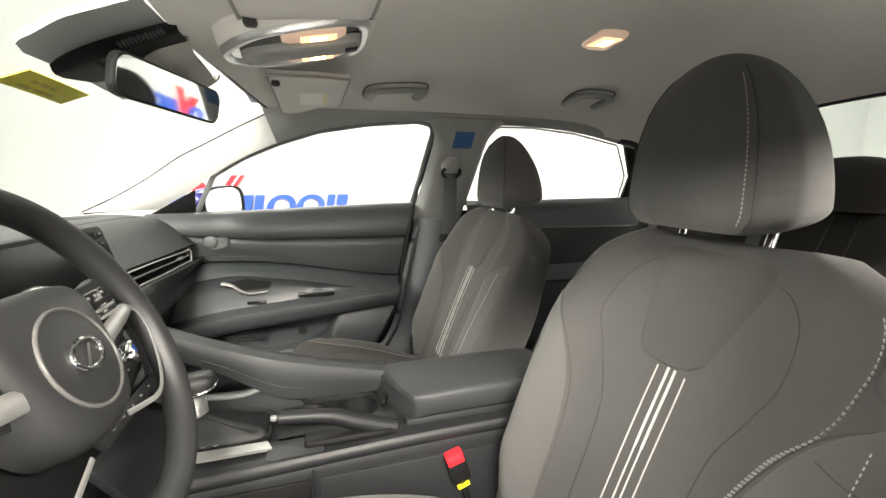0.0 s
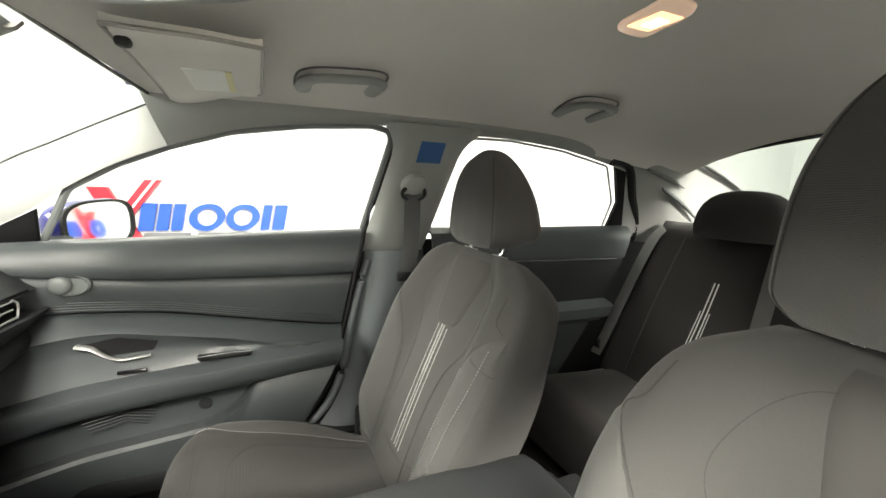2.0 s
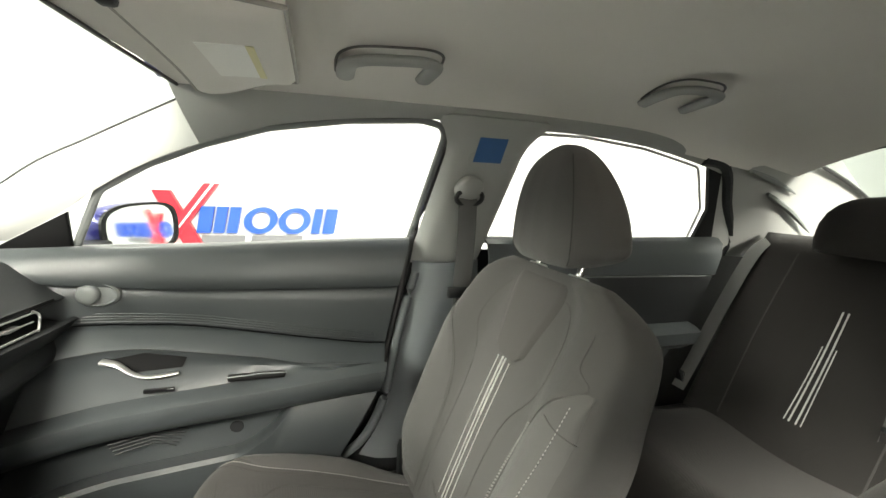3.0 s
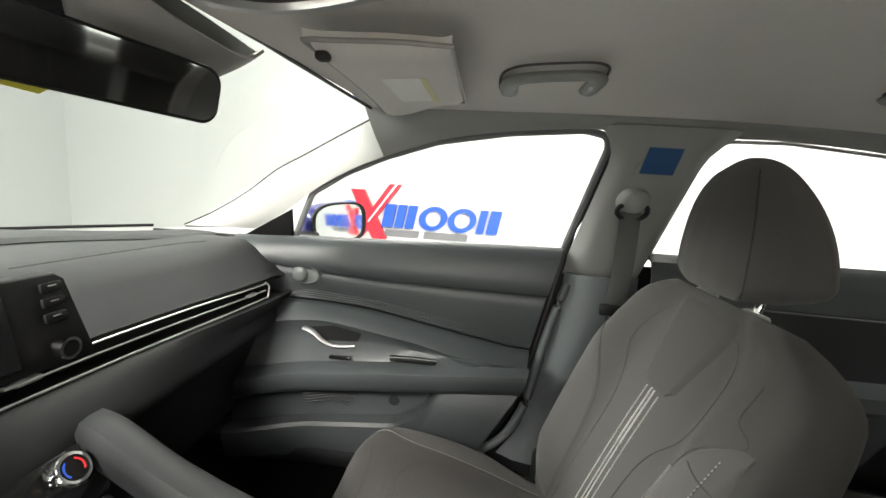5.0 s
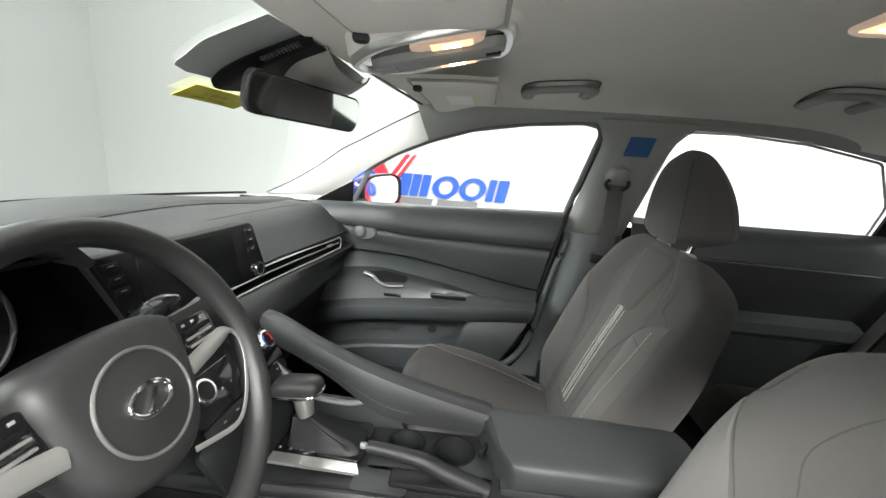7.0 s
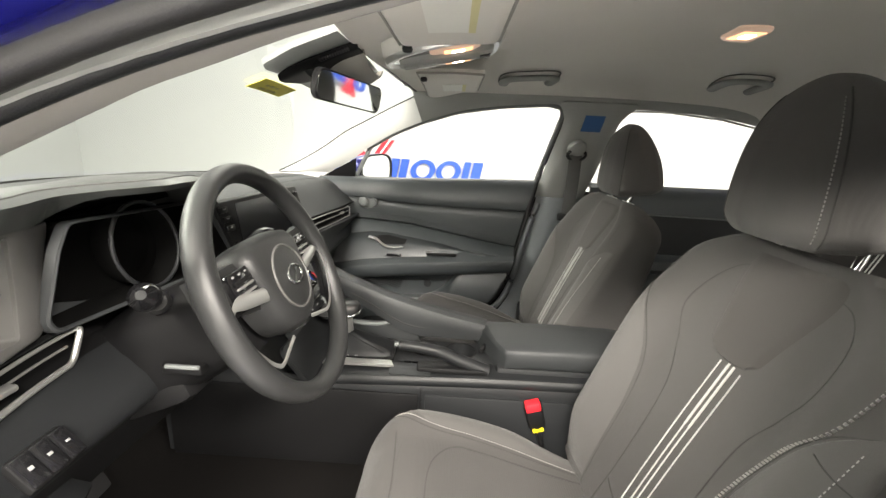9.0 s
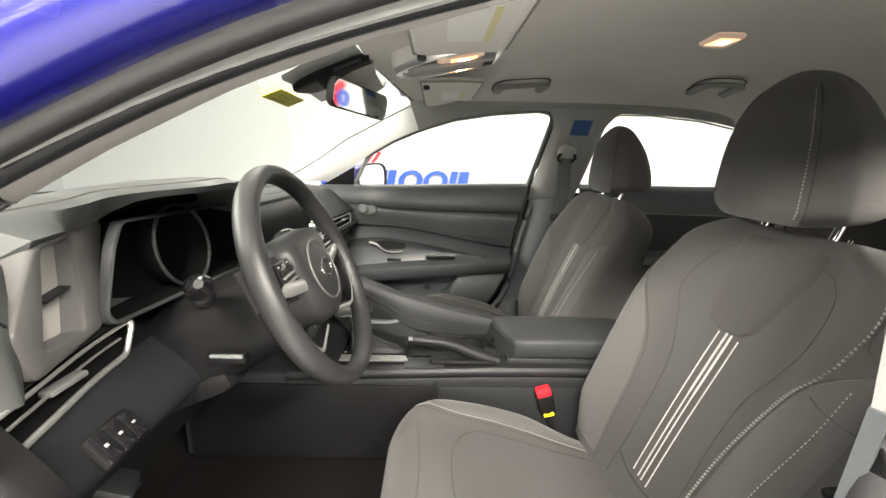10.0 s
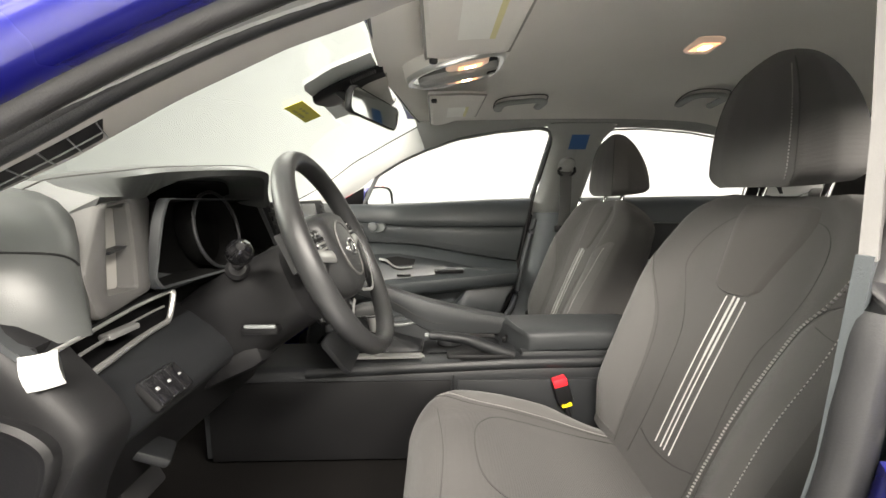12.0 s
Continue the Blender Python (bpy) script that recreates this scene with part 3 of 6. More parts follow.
# outside skin: roof, body sides
car = thing("car_body", (0, 0, 0), "deep blue painted body shell of a saloon car", "car body", "", "structure")
rings = []
for i in range(41):
    x = -0.645 + 1.76 * i / 40
    ring = []
    for j in range(33):
        q = -1 + j / 16
        yy = 0.70 * q
        ring.append((x - 0.03 * (1 - q * q), yy, liner_z(x, yy * 0.93) + 0.045 - 0.02 * abs(q) ** 4))
    rings.append(ring)
part("roof", sheet(rings, 0.006, (0, 0, 1)), PAINT, car, "blue painted roof skin")
for s in (-1, 1):
    # roof rail and windscreen pillar, outside
    pts = curve([side(s, x, z + 0.052 - (0.012 if s < 0 else 0) * smooth(-0.55, -0.85, x), -0.064) for x, z in TOPLINE], 4)
    part("roof_rail", tube(pts, [(0.036 if s > 0 else 0.042) - 0.008 * smooth(-0.5, -0.95, p.x) for p in pts], 12, flat=0.8), PAINT, car, "blue painted roof rail")
    part("quarter_panel", rbox((1.55, s * 0.875, 0.62), (1.0, 0.10, 0.60), 0.04), PAINT, car)
    part("front_wing", rbox((-1.62, s * 0.82, 0.50), (1.05, 0.10, 0.56), 0.05), PAINT, car)
    foot = ((0.02, 0.875, 0.34), (-0.02, 0.872, 0.60), (0.0, 0.880, 0.90), (0.05, 0.713, 1.24)) if s > 0 else ((-0.14, -0.875, 0.34), (-0.18, -0.870, 0.60), (-0.191, -0.865, 0.78), (-0.150, -0.855, 0.90), (-0.06, -0.715, 1.24))
    pts = [Vector(p) for p in foot]
    part("pillar_skin", tube(curve(pts, 6), 0.05, 10, flat=1.0), PAINT, car)
    part("sill_skin", rbox((-0.1, s * 0.83, 0.27), (2.3, 0.10, 0.16), 0.03), PAINT, car)
part("bonnet", sheet([[(-1.50 - 0.85 * i / 8, -0.80 + 1.6 * j / 16, 0.850 - 0.12 * (i / 8) ** 2 - 0.06 * (j / 8 - 1) ** 4) for j in range(17)] for i in range(9)], 0.006), PAINT, car, "blue painted bonnet")
part("boot_lid", sheet([[(1.77 + 0.4 * i / 8, -0.75 + 1.5 * j / 16, 1.045 - 0.02 * (i / 8) ** 2 - 0.06 * (j / 8 - 1) ** 4) for j in range(17)] for i in range(9)], 0.006), PAINT, car, "blue painted boot lid")
# black door-opening seals, and the dark inner skin of the body sides
for s in (-1, 1):
    down = [side(s, -0.03, 1.255, -0.02), side(s, -0.085, 1.0, -0.02), (-0.150, s * 0.795, 0.70), (-0.205, s * 0.795, 0.5), (-0.30, s * 0.795, 0.37)]
    if s < 0:
        down = [side(s, -0.07, 1.255, -0.02), (-0.140, -0.776, 1.05), (-0.206, -0.806, 0.93), (-0.218, -0.808, 0.85), (-0.227, -0.808, 0.765), (-0.27, -0.810, 0.6), (-0.32, -0.810, 0.5), (-0.38, -0.805, 0.37)]
    pts = curve([side(s, x, z + 0.020 - (0.005 if s < 0 else 0) * smooth(-0.55, -0.85, x), -0.034) for x, z in TOPLINE if x < -0.06] + down, 5)
    single("trim", tube(pts, 0.016 if s < 0 else 0.010, 12), RUBBER, "black rubber seal of the front door opening", "trim", "structure")
    if s < 0:
        pts = curve([side(s, x, z + 0.013, -0.008) for x, z in TOPLINE if x < -0.06], 5)
        single("trim", tube(pts, 0.011, 12), SOFT, "dark inner flange of the door opening", "trim", "structure")
        # dark lip, then the warm grey inner band of the windscreen pillar
        pts = curve([side(s, x, z + 0.009, -0.002) for x, z in TOPLINE if x < -0.30], 5)
        single("trim", tube(pts, 0.0115, 10), SOFT, "dark lip along the windscreen pillar", "trim", "structure")
        def band(x, k, lift=0.0):
            """A point of the pillar's inner band; k: 0 at the lip, 1 at its inboard edge."""
            f = 1 - smooth(-0.58, -0.42, x)
            lip, far = side(s, x, lerp(TOPLINE, x) - 0.001, 0.004), side(s, x - 0.052 * f, lerp(TOPLINE, x - 0.052 * f) + 0.015 * f - 0.004 * (1 - f), 0.010 + 0.068 * f)
            return lip.lerp(far, k) + Vector((0, -lift, -lift - 0.003 * math.sin(math.pi * k)))

        xs = [-0.96 + 0.54 * i / 30 for i in range(31)]
        single("trim", sheet([[band(x, k / 6) for k in range(7)] for x in xs], 0.006, (0, 0.3, 1)), GRIP, "warm grey inner band of the windscreen pillar", "trim", "structure")
        # slatted demister outlet low on the pillar
        gr = thing("pillar_outlet", (-0.85, -0.74, 1.03), "dark slatted outlet low on the windscreen pillar", "air outlet")
        part("recess", sheet([[band(-0.922 + 0.128 * i / 10, k, 0.0012) for k in (0.24, 0.4, 0.6, 0.80)] for i in range(11)], 0.003, (0, 0.3, 1)), BLACK, gr)
        part("slat", tube([band(-0.922 + 0.016 * i, 0.54, 0.0022) for i in range(9)], 0.0008, 6), GREYPL, gr, "thin pale slat")
        for i in range(7):
            part("divider", tube([band(-0.915 + 0.0195 * i, 0.22, 0.0022), band(-0.911 + 0.0195 * i, 0.5, 0.0022), band(-0.907 + 0.0195 * i, 0.82, 0.0022)], 0.0008, 6), GREYPL, gr, "thin pale divider")
    x0 = -1.30 if s > 0 else -0.14
    single("wall_side", rbox((0.5 * (x0 + 1.6), s * 0.826, 0.64), (1.6 - x0, 0.012, 0.60), 0), SOFT, "dark inner body side behind the trims", "body side", "structure", smooth=False)

# wing mirror outside the passenger window
wm = thing("wing_mirror", (-0.80, 0.86, 0.95), "blue wing mirror with a black rim beside the side window", "wing mirror")
mt = axes((1.0, -0.44, 0.05))
mc = Vector((-0.822, 1.100, 0.968))


def mirror_ring(d, k, n=28):
    """An outline of the mirror head, d metres forwards of the glass, scaled by k."""
    out = []
    for i in range(n):
        t = 2 * math.pi * i / n
        c, q = math.cos(t), math.sin(t)
        a = 0.127 * math.copysign(abs(c) ** 0.65, c)
        b = 0.066 * math.copysign(abs(q) ** 0.65, q) * (1 + 0.12 * c)
        out.append(mc + mt @ Vector((-d, a * k, b * k)))
    return out


part("shell", loft([mirror_ring(0.0, 1.06), mirror_ring(0.02, 1.10), mirror_ring(0.06, 1.02), mirror_ring(0.09, 0.80), mirror_ring(0.11, 0.45)]), PAINT, wm, "blue painted shell")
part("rim", loft([mirror_ring(0.004, 1.065), mirror_ring(-0.006, 1.06), mirror_ring(-0.006, 0.95), mirror_ring(0.004, 0.95)], caps=False, wrap=True), BLACK, wm)
part("mirror_glass", loft([mirror_ring(0.003, 0.955), mirror_ring(-0.002, 0.95)]), MIRROR, wm, "silvered mirror glass")
part("foot", rbox((-0.885, 0.900, 0.930), (0.07, 0.18, 0.03), 0.01), BLACK, wm)
single("trim", prism([(-1.03, 0.930), (-0.862, 0.935), (-0.845, 1.032), (-0.91, 0.996), (-0.98, 0.958)], lambda a, b, d: side(1, a, b, -0.012 + d), 0.014, 0.004), BLACK, "black corner cover at the front of the side window", "trim", "structure")


# ---- doors on the passenger side ----
door = thing("door_1", (-0.5, 0.75, 0.33), "closed charcoal plastic front door with armrest and pocket", "car door", "", "structure")
LEDGE = [(-1.0, 0.930), (-0.885, 0.884), (-0.75, 0.868), (-0.618, 0.860), (-0.375, 0.856), (-0.139, 0.854)]
PANEL = [(-1.0, 0.80), (-0.84, 0.790), (-0.615, 0.776), (-0.365, 0.731), (-0.173, 0.700)]
ARM_T = [(-1.0, 0.72), (-0.819, 0.744), (-0.708, 0.750), (-0.417, 0.702), (-0.39, 0.690), (-0.17, 0.668)]
ARM_B = [(-1.0, 0.585), (-0.844, 0.604), (-0.60, 0.628), (-0.388, 0.645), (-0.17, 0.664)]
REAR_X = [(0.33, -0.36), (0.389, -0.312), (0.486, -0.222), (0.595, -0.196), (0.70, -0.170), (0.854, -0.139), (0.977, -0.106)]


def door_strip(profile, front=-0.985, n=40, thick=0.006):
    """A skin along the door; profile(x) gives its (y, z) points from top to bottom."""
    rings = []
    for i in range(n + 1):
        q = i / n
        ring = []
        x0 = front + (-0.15 - front) * q
        for y, z in profile(x0):
            x = front + (lerp(REAR_X, z) - front) * q
            ring.append((x, y - 0.05 * smooth(-0.75, -1.0, x), z))
        rings.append(ring)
    return sheet(rings, thick, (0, 1, 0))


L = lambda x: soft(LEDGE, x, 0.05)
Pn = lambda x: soft(PANEL, x, 0.05)
At = lambda x: soft(ARM_T, x, 0.04)
Ab = lambda x: soft(ARM_B, x, 0.04)
part("belt_rail", door_strip(lambda x: [(0.812, 0.945 + 0.022 * smooth(-0.9, -0.1, x)), (0.790, 0.957 + 0.022 * smooth(-0.9, -0.1, x)), (0.768, 0.952 + 0.02 * smooth(-0.9, -0.1, x)), (0.752, 0.935 + 0.01 * smooth(-0.9, -0.1, x)), (0.744, 0.5 * (L(x) + 0.935)), (0.741, L(x) + 0.006), (0.744, L(x) + 0.001), (0.756, L(x))]), DOOR, door, "soft charcoal upper rail")
part("insert_panel", door_strip(lambda x: [(0.756, L(x) - 0.002), (0.751, L(x) - 0.008), (0.749, 0.75 * L(x) + 0.25 * Pn(x)), (0.750, 0.5 * (L(x) + Pn(x))), (0.752, 0.25 * L(x) + 0.75 * Pn(x)), (0.753, Pn(x) + 0.004), (0.758, Pn(x))]), DOOR, door, "charcoal ribbed insert")
for k in range(4):
    pts = [(x, 0.7510 - 0.05 * smooth(-0.75, -1.0, x), Pn(x) + 0.008 + 0.006 * k) for x in (-0.86 + 0.02 * k + (0.66 - 0.02 * k) * i / 30 for i in range(31))]
    part("rib", tube(pts, 0.0014, 6), DOOR, door)
part("upper_band", door_strip(lambda x: [(0.757, Pn(x) - 0.002), (0.748, Pn(x) - 0.003), (0.738, Pn(x) - 0.010), (0.722, 0.5 * (Pn(x) + At(x)) - 0.004), (0.708, At(x) + 0.004), (0.703, At(x) - 0.002)]), DOOR, door, "smooth charcoal band above the armrest")
part("armrest", door_strip(lambda x: [(0.703, At(x) - 0.003), (0.712 - 0.01 * smooth(-0.45, -0.3, x), At(x) - 0.012), (0.716 - 0.03 * smooth(-0.45, -0.3, x), 0.6 * At(x) + 0.4 * Ab(x)), (0.700 - 0.02 * smooth(-0.45, -0.3, x), Ab(x) + 0.016), (0.672, Ab(x) + 0.006), (0.662, Ab(x) - 0.002), (0.660, Ab(x) - 0.014), (0.664, Ab(x) - 0.040), (0.676, Ab(x) - 0.058), (0.700, Ab(x) - 0.066)]), DOOR, door, "charcoal moulded armrest")
part("lower_panel", door_strip(lambda x: [(0.700, Ab(x) - 0.066), (0.735, Ab(x) - 0.072), (0.750, Ab(x) - 0.085), (0.752, 0.48), (0.750, 0.40), (0.745, 0.335)]), DOOR, door)
# bulged pocket front with a lit lip, and the bulge behind it
part("door_pocket", door_strip(lambda x: [(0.748, lerp([(-0.95, 0.428), (-0.467, 0.470), (-0.40, 0.52), (-0.36, 0.585), (-0.15, 0.60)], x)), (0.705, lerp([(-0.95, 0.428), (-0.467, 0.470), (-0.40, 0.52), (-0.36, 0.585), (-0.15, 0.60)], x) + 0.001), (0.697, lerp([(-0.95, 0.42), (-0.467, 0.462), (-0.40, 0.51), (-0.36, 0.575), (-0.15, 0.59)], x)), (0.700, 0.40), (0.715, 0.338)]), DOOR, door, "charcoal pocket with a rounded lip")
part("pocket_badge", cyl((-0.53, 0.748, 0.515), (0, 1, 0), 0.016, 0.004, 20, 0.001), SOFT, door)
for k in range(9):
    part("speaker_rib", tube([(-0.80 + 0.004 * k, 0.694 + 0.002 * k, 0.575 - 0.009 * k), (-0.70, 0.706 + 0.003 * k, 0.582 - 0.009 * k), (-0.61 - 0.006 * k, 0.722 + 0.002 * k, 0.562 - 0.009 * k)], 0.0016, 6), SOFT, door)
part("speaker_cover", loft([[Vector((-0.792, 0.744 - d, 0.857)) + Vector((r1 * math.cos(t) * 1.55, 0, r1 * math.sin(t))) for t in (2 * math.pi * i / 28 for i in range(28))] for d, r1 in ((-0.008, 0.028), (0.002, 0.027), (0.005, 0.024), (0.001, 0.021))]), GREYPL, door, "oval grey surround")
part("speaker", loft([[Vector((-0.806, 0.739 - d, 0.859)) + Vector((r1 * math.cos(t), 0, r1 * math.sin(t))) for t in (2 * math.pi * i / 28 for i in range(28))] for d, r1 in ((-0.004, 0.021), (0.006, 0.021), (0.010, 0.018), (0.012, 0.010))]), GREYPL, door, "round grey tweeter")
# pull cup, release lever and switches
part("handle_recess", prism([(-0.765, 0.722), (-0.70, 0.732), (-0.62, 0.716), (-0.63, 0.694), (-0.72, 0.690)], lambda a, b, d: Vector((a, 0.712 - d, b)), 0.002), BLACK, door, "black recess behind the lever")
pts = curve([(-0.775, 0.700, 0.722), (-0.745, 0.692, 0.716), (-0.72, 0.690, 0.696), (-0.69, 0.692, 0.684), (-0.635, 0.698, 0.686)], 6)
part("release_lever", tube(pts, [0.011 * (1 - 0.55 * i / (len(pts) - 1)) for i in range(len(pts))], 10, flat=0.55), SILVER, door, "satin silver release lever")
part("lock_switch", rbox((-0.672, 0.694, 0.651), (0.060, 0.010, 0.010), 0.003), GLOSS, door)
# lip in the plastic lightened as if lit
part("edge_lip", tube(curve([(-0.085, 0.780, 0.885), (-0.118, 0.770, 0.78), (-0.145, 0.765, 0.66), (-0.168, 0.762, 0.54), (-0.225, 0.758, 0.43), (-0.33, 0.752, 0.362)], 6), 0.012, 10), LOWPL_LIT, door, "rounded lip of the door opening")
part("pull_slot", rbox((-0.475, 0.692, 0.666), (0.125, 0.016, 0.016), 0.006), BLACK, door, "black pull slot")
part("pull_rim", tube([(-0.535, 0.681, 0.672), (-0.47, 0.680, 0.676), (-0.41, 0.681, 0.674)], 0.0013, 6), GREYPL, door)

rear = thing("door_2", (0.5, 0.75, 0.33), "closed charcoal plastic rear door with armrest", "car door", "", "structure")


def rear_strip(profile, thick=0.006):
    rings = []
    for i in range(25):
        q = i / 24
        ring = []
        for y, z in profile(q):
            x0, x1 = 0.115, lerp([(0.33, 0.60), (0.55, 0.75), (0.75, 0.90), (0.98, 0.985)], z)
            ring.append((x0 + (x1 - x0) * q, y, z))
        rings.append(ring)
    return sheet(rings, thick, (0, 1, 0))


part("belt_rail", rear_strip(lambda q: [(0.815, 0.965 + 0.008 * q), (0.79, 0.978 + 0.008 * q), (0.762, 0.965), (0.748, 0.93), (0.744, 0.875 - 0.01 * q), (0.756, 0.868 - 0.01 * q)]), DOOR, rear)
part("insert_panel", rear_strip(lambda q: [(0.756, 0.868 - 0.01 * q), (0.752, 0.86 - 0.01 * q), (0.755, 0.78), (0.757, 0.70)]), SOFT, rear)
part("armrest", rear_strip(lambda q: [(0.757, 0.70), (0.72, 0.695), (0.69, 0.685), (0.688, 0.65), (0.72, 0.625), (0.752, 0.62), (0.752, 0.34)]), DOOR, rear)
part("bright_line", tube([(0.12 + 0.03 * i, 0.742, 0.870 - 0.0004 * i) for i in range(27)], 0.002, 6), GREYPL, rear)
part("quarter_cover", prism([(0.778, 1.212), (0.835, 1.207), (1.05, 0.975), (0.880, 0.972), (0.872, 1.08)], lambda a, b, d: side(1, a, b, d - 0.01), 0.012), BLACK, rear, "black cover at the rear of the window")
part("window_frame", tube(curve([side(1, x, z, 0.006) for x, z in ((0.74, 1.225), (0.84, 1.207), (0.93, 1.10), (1.04, 0.975), (1.02, 0.87), (0.94, 0.74))], 5), 0.016, 8), SOFT, rear)


# the driver's door, unseen: added wide open on its hinges, shading the footwell
open_door = thing("door_3", (-0.99, -0.83, 0.32), "unseen driver's door added wide open, blue outside and charcoal inside", "car door", "", "structure")
DA = radians(74)
hinge = Vector((-0.99, -0.83, 0.0))


def swung(a, b, d=0.0):
    """A point of the open door: a metres from the hinge, at height b, d metres towards its inner face."""
    return hinge + Vector((math.cos(DA) * a + math.sin(DA) * d, -math.sin(DA) * a + math.cos(DA) * d, b))


part("skin", sheet([[swung(1.06 * i / 12, 0.30 + 0.64 * j / 10, -0.035 - 0.03 * math.sin(math.pi * j / 10)) for j in range(11)] for i in range(13)], 0.006), PAINT, open_door, "blue painted outer skin")
part("inner_panel", sheet([[swung(0.02 + 1.02 * i / 12, 0.31 + 0.63 * j / 10, 0.035 + 0.035 * smooth(0.3, 0.55, j / 10) * (1 - smooth(0.55, 0.75, j / 10))) for j in range(11)] for i in range(13)], 0.006), DOOR, open_door, "charcoal inner panel with an armrest")
part("edge", tube([swung(a, b) for a, b in ((1.05, 0.93), (1.05, 0.60), (1.03, 0.31), (0.5, 0.30), (0.01, 0.31), (0.0, 0.93))], 0.036, 8), SOFT, open_door)
part("window_frame", tube(curve([swung(a, b, -0.01) for a, b in ((0.02, 0.95), (0.14, 1.03), (0.31, 1.15), (0.52, 1.22), (0.75, 1.255), (0.93, 1.26), (1.0, 1.22), (1.04, 0.95))], 5), 0.014, 8), SOFT, open_door)
ob = part("pane", prism([(0.03, 0.94), (1.03, 0.94), (0.99, 1.22), (0.93, 1.25), (0.75, 1.245), (0.52, 1.21), (0.31, 1.14), (0.14, 1.02)], lambda a, b, d: swung(a, b, -0.012 + d), 0.004), WINDOW, open_door, "clear window pane")
ob.visible_shadow = False


# ---- front seats ----
def front_seat(name, y0, inner, label, head_h=0.23, dx=0.0, head_dy=0.0):
    """A front seat; inner: +1 or -1, the side of y on which the console lies."""
    ob = thing(name, (dx - 0.35, y0, 0.31), label, "car seat", "front seats")
    sn, cs = math.sin(radians(22.3)), math.cos(radians(22.3))
    LB = 0.585 if inner > 0 else 0.565
    WB = [(0, 0.235), (0.2, 0.250), (0.45, 0.262), (0.62, 0.266), (0.76, 0.256), (0.86, 0.237), (0.93, 0.209), (0.975, 0.170), (1.0, 0.115)]
    x0, z0 = -0.145 + dx, 0.450

    def back(u, v, rear=False):
        w = soft(WB, v, 0.04)
        if u < 0:
            w *= 1 + 0.03 * smooth(0.2, 0.6, v) + 0.13 * smooth(0.70, 0.97, v)
        a = min(1.0, abs(u))
        e = max(0.0, 1 - a ** 5) ** 0.5
        end = 1.0
        if v > 0.88:
            end = max(0.0, 1 - ((v - 0.88) / 0.12) ** 2.2) ** 0.5
        low = smooth(-0.02, 0.10, v)
        bol = 0.062 * smooth(0.42, 0.86, a) * smooth(-0.05, 0.22, v) * (1 - 0.35 * smooth(0.62, 0.95, v))
        lum = 0.006 * math.cos(a * 1.5) * math.sin(math.pi * min(1, v * 1.15))
        if rear:
            e = max(0.0, 1 - a ** 11) ** 0.5
            d = -(0.103 + 0.034 * math.sin(math.pi * min(1, 0.15 + v))) * e * (0.45 + 0.55 * end)
        else:
            d = ((0.004 + bol) * (0.3 + 0.7 * end) + lum) * e
        s = v * LB
        return Vector((x0 + s * sn - d * cs, y0 + w * u, z0 + s * cs + d * sn))

    thread = SEAM if inner > 0 else FABRIC_SHIELD
    n, m = 40, 44
    rings = []
    for i in range(m + 1):
        v = i / m
        us = [math.sin(math.pi / 2 * (-1 + 2 * j / n)) for j in range(n + 1)]
        rings.append([back(u, v) for u in us] + [back(u, v, True) for u in us[::-1][1:-1]])
    back_ob = part("backrest", loft(rings), FABRIC_DARK, ob, "charcoal knit backrest with raised bolsters")
    f = lambda u, v: back(u * inner, v)
    # bolster covers raised a hair; their paler cloth stands for light on them
    BOL = [(0.02, 0.51), (0.20, 0.50), (0.35, 0.505), (0.47, 0.535), (0.55, 0.59), (0.63, 0.685), (0.70, 0.80), (0.76, 0.93)]
    for q in (-1, 1):
        rr = []
        for i in range(35):
            v = 0.03 + 0.73 * i / 34
            lo = soft(BOL, v, 0.02) + 0.006
            rr.append([back(q * (lo + (0.968 - lo) * j / 10), v) for j in range(11)])
        bm = loft(rr, caps=False, closed=False)
        bmesh.ops.recalc_face_normals(bm, faces=bm.faces)
        part("bolster", push(bm, 0.0025, (-1, 0, 0.3)), FABRIC, back_ob, "grey knit side bolster, lightened as if lit")
    # shield-shaped insert between the shoulders
    rr = []
    for i in range(25):
        q = (i / 24) ** 1.3
        v = 0.672 + 0.30 * q
        w = (0.205 + 0.125 * q + 0.13 * q * q) * (0.55 + 0.45 * min(1, q / 0.10) ** 0.5)
        rr.append([back(w * (-1 + 2 * j / 14), v + 0.012 * (abs(-1 + 2 * j / 14) ** 3) * max(0, 1 - q / 0.2)) for j in range(15)])
    part("shield_panel", push(loft(rr, caps=False, closed=False), 0.0040, (-1, 0, 0.3)), FABRIC_SHIELD, back_ob, "charcoal knit shield-shaped insert")
    # seams: bolster edges, the waisted middle panel that closes in a loop at each shoulder, and the stitched outer facing
    up = lambda u, v: back(u, v)
    for q in (-1, 1):
        part("seam", ribbon(up, [(q * u, v) for v, u in BOL] + [(q * 0.85, 0.80), (q * 0.86, 0.88)], 0.0017, 0.0011, flip(back)), thread, back_ob)
        lower = [(0.29, 0.04), (0.25, 0.23), (0.28, 0.49), (0.45, 0.635)] if q == inner else [(0.42, 0.05), (0.41, 0.25), (0.38, 0.42), (0.39, 0.55), (0.47, 0.65)]
        part("seam", ribbon(up, [(q * u, v) for u, v in lower + [(0.555, 0.735), (0.535, 0.84), (0.465, 0.905), (0.37, 0.925), (0.27, 0.92)]], 0.0017, 0.0011, flip(back)), thread, back_ob)
    q = -1
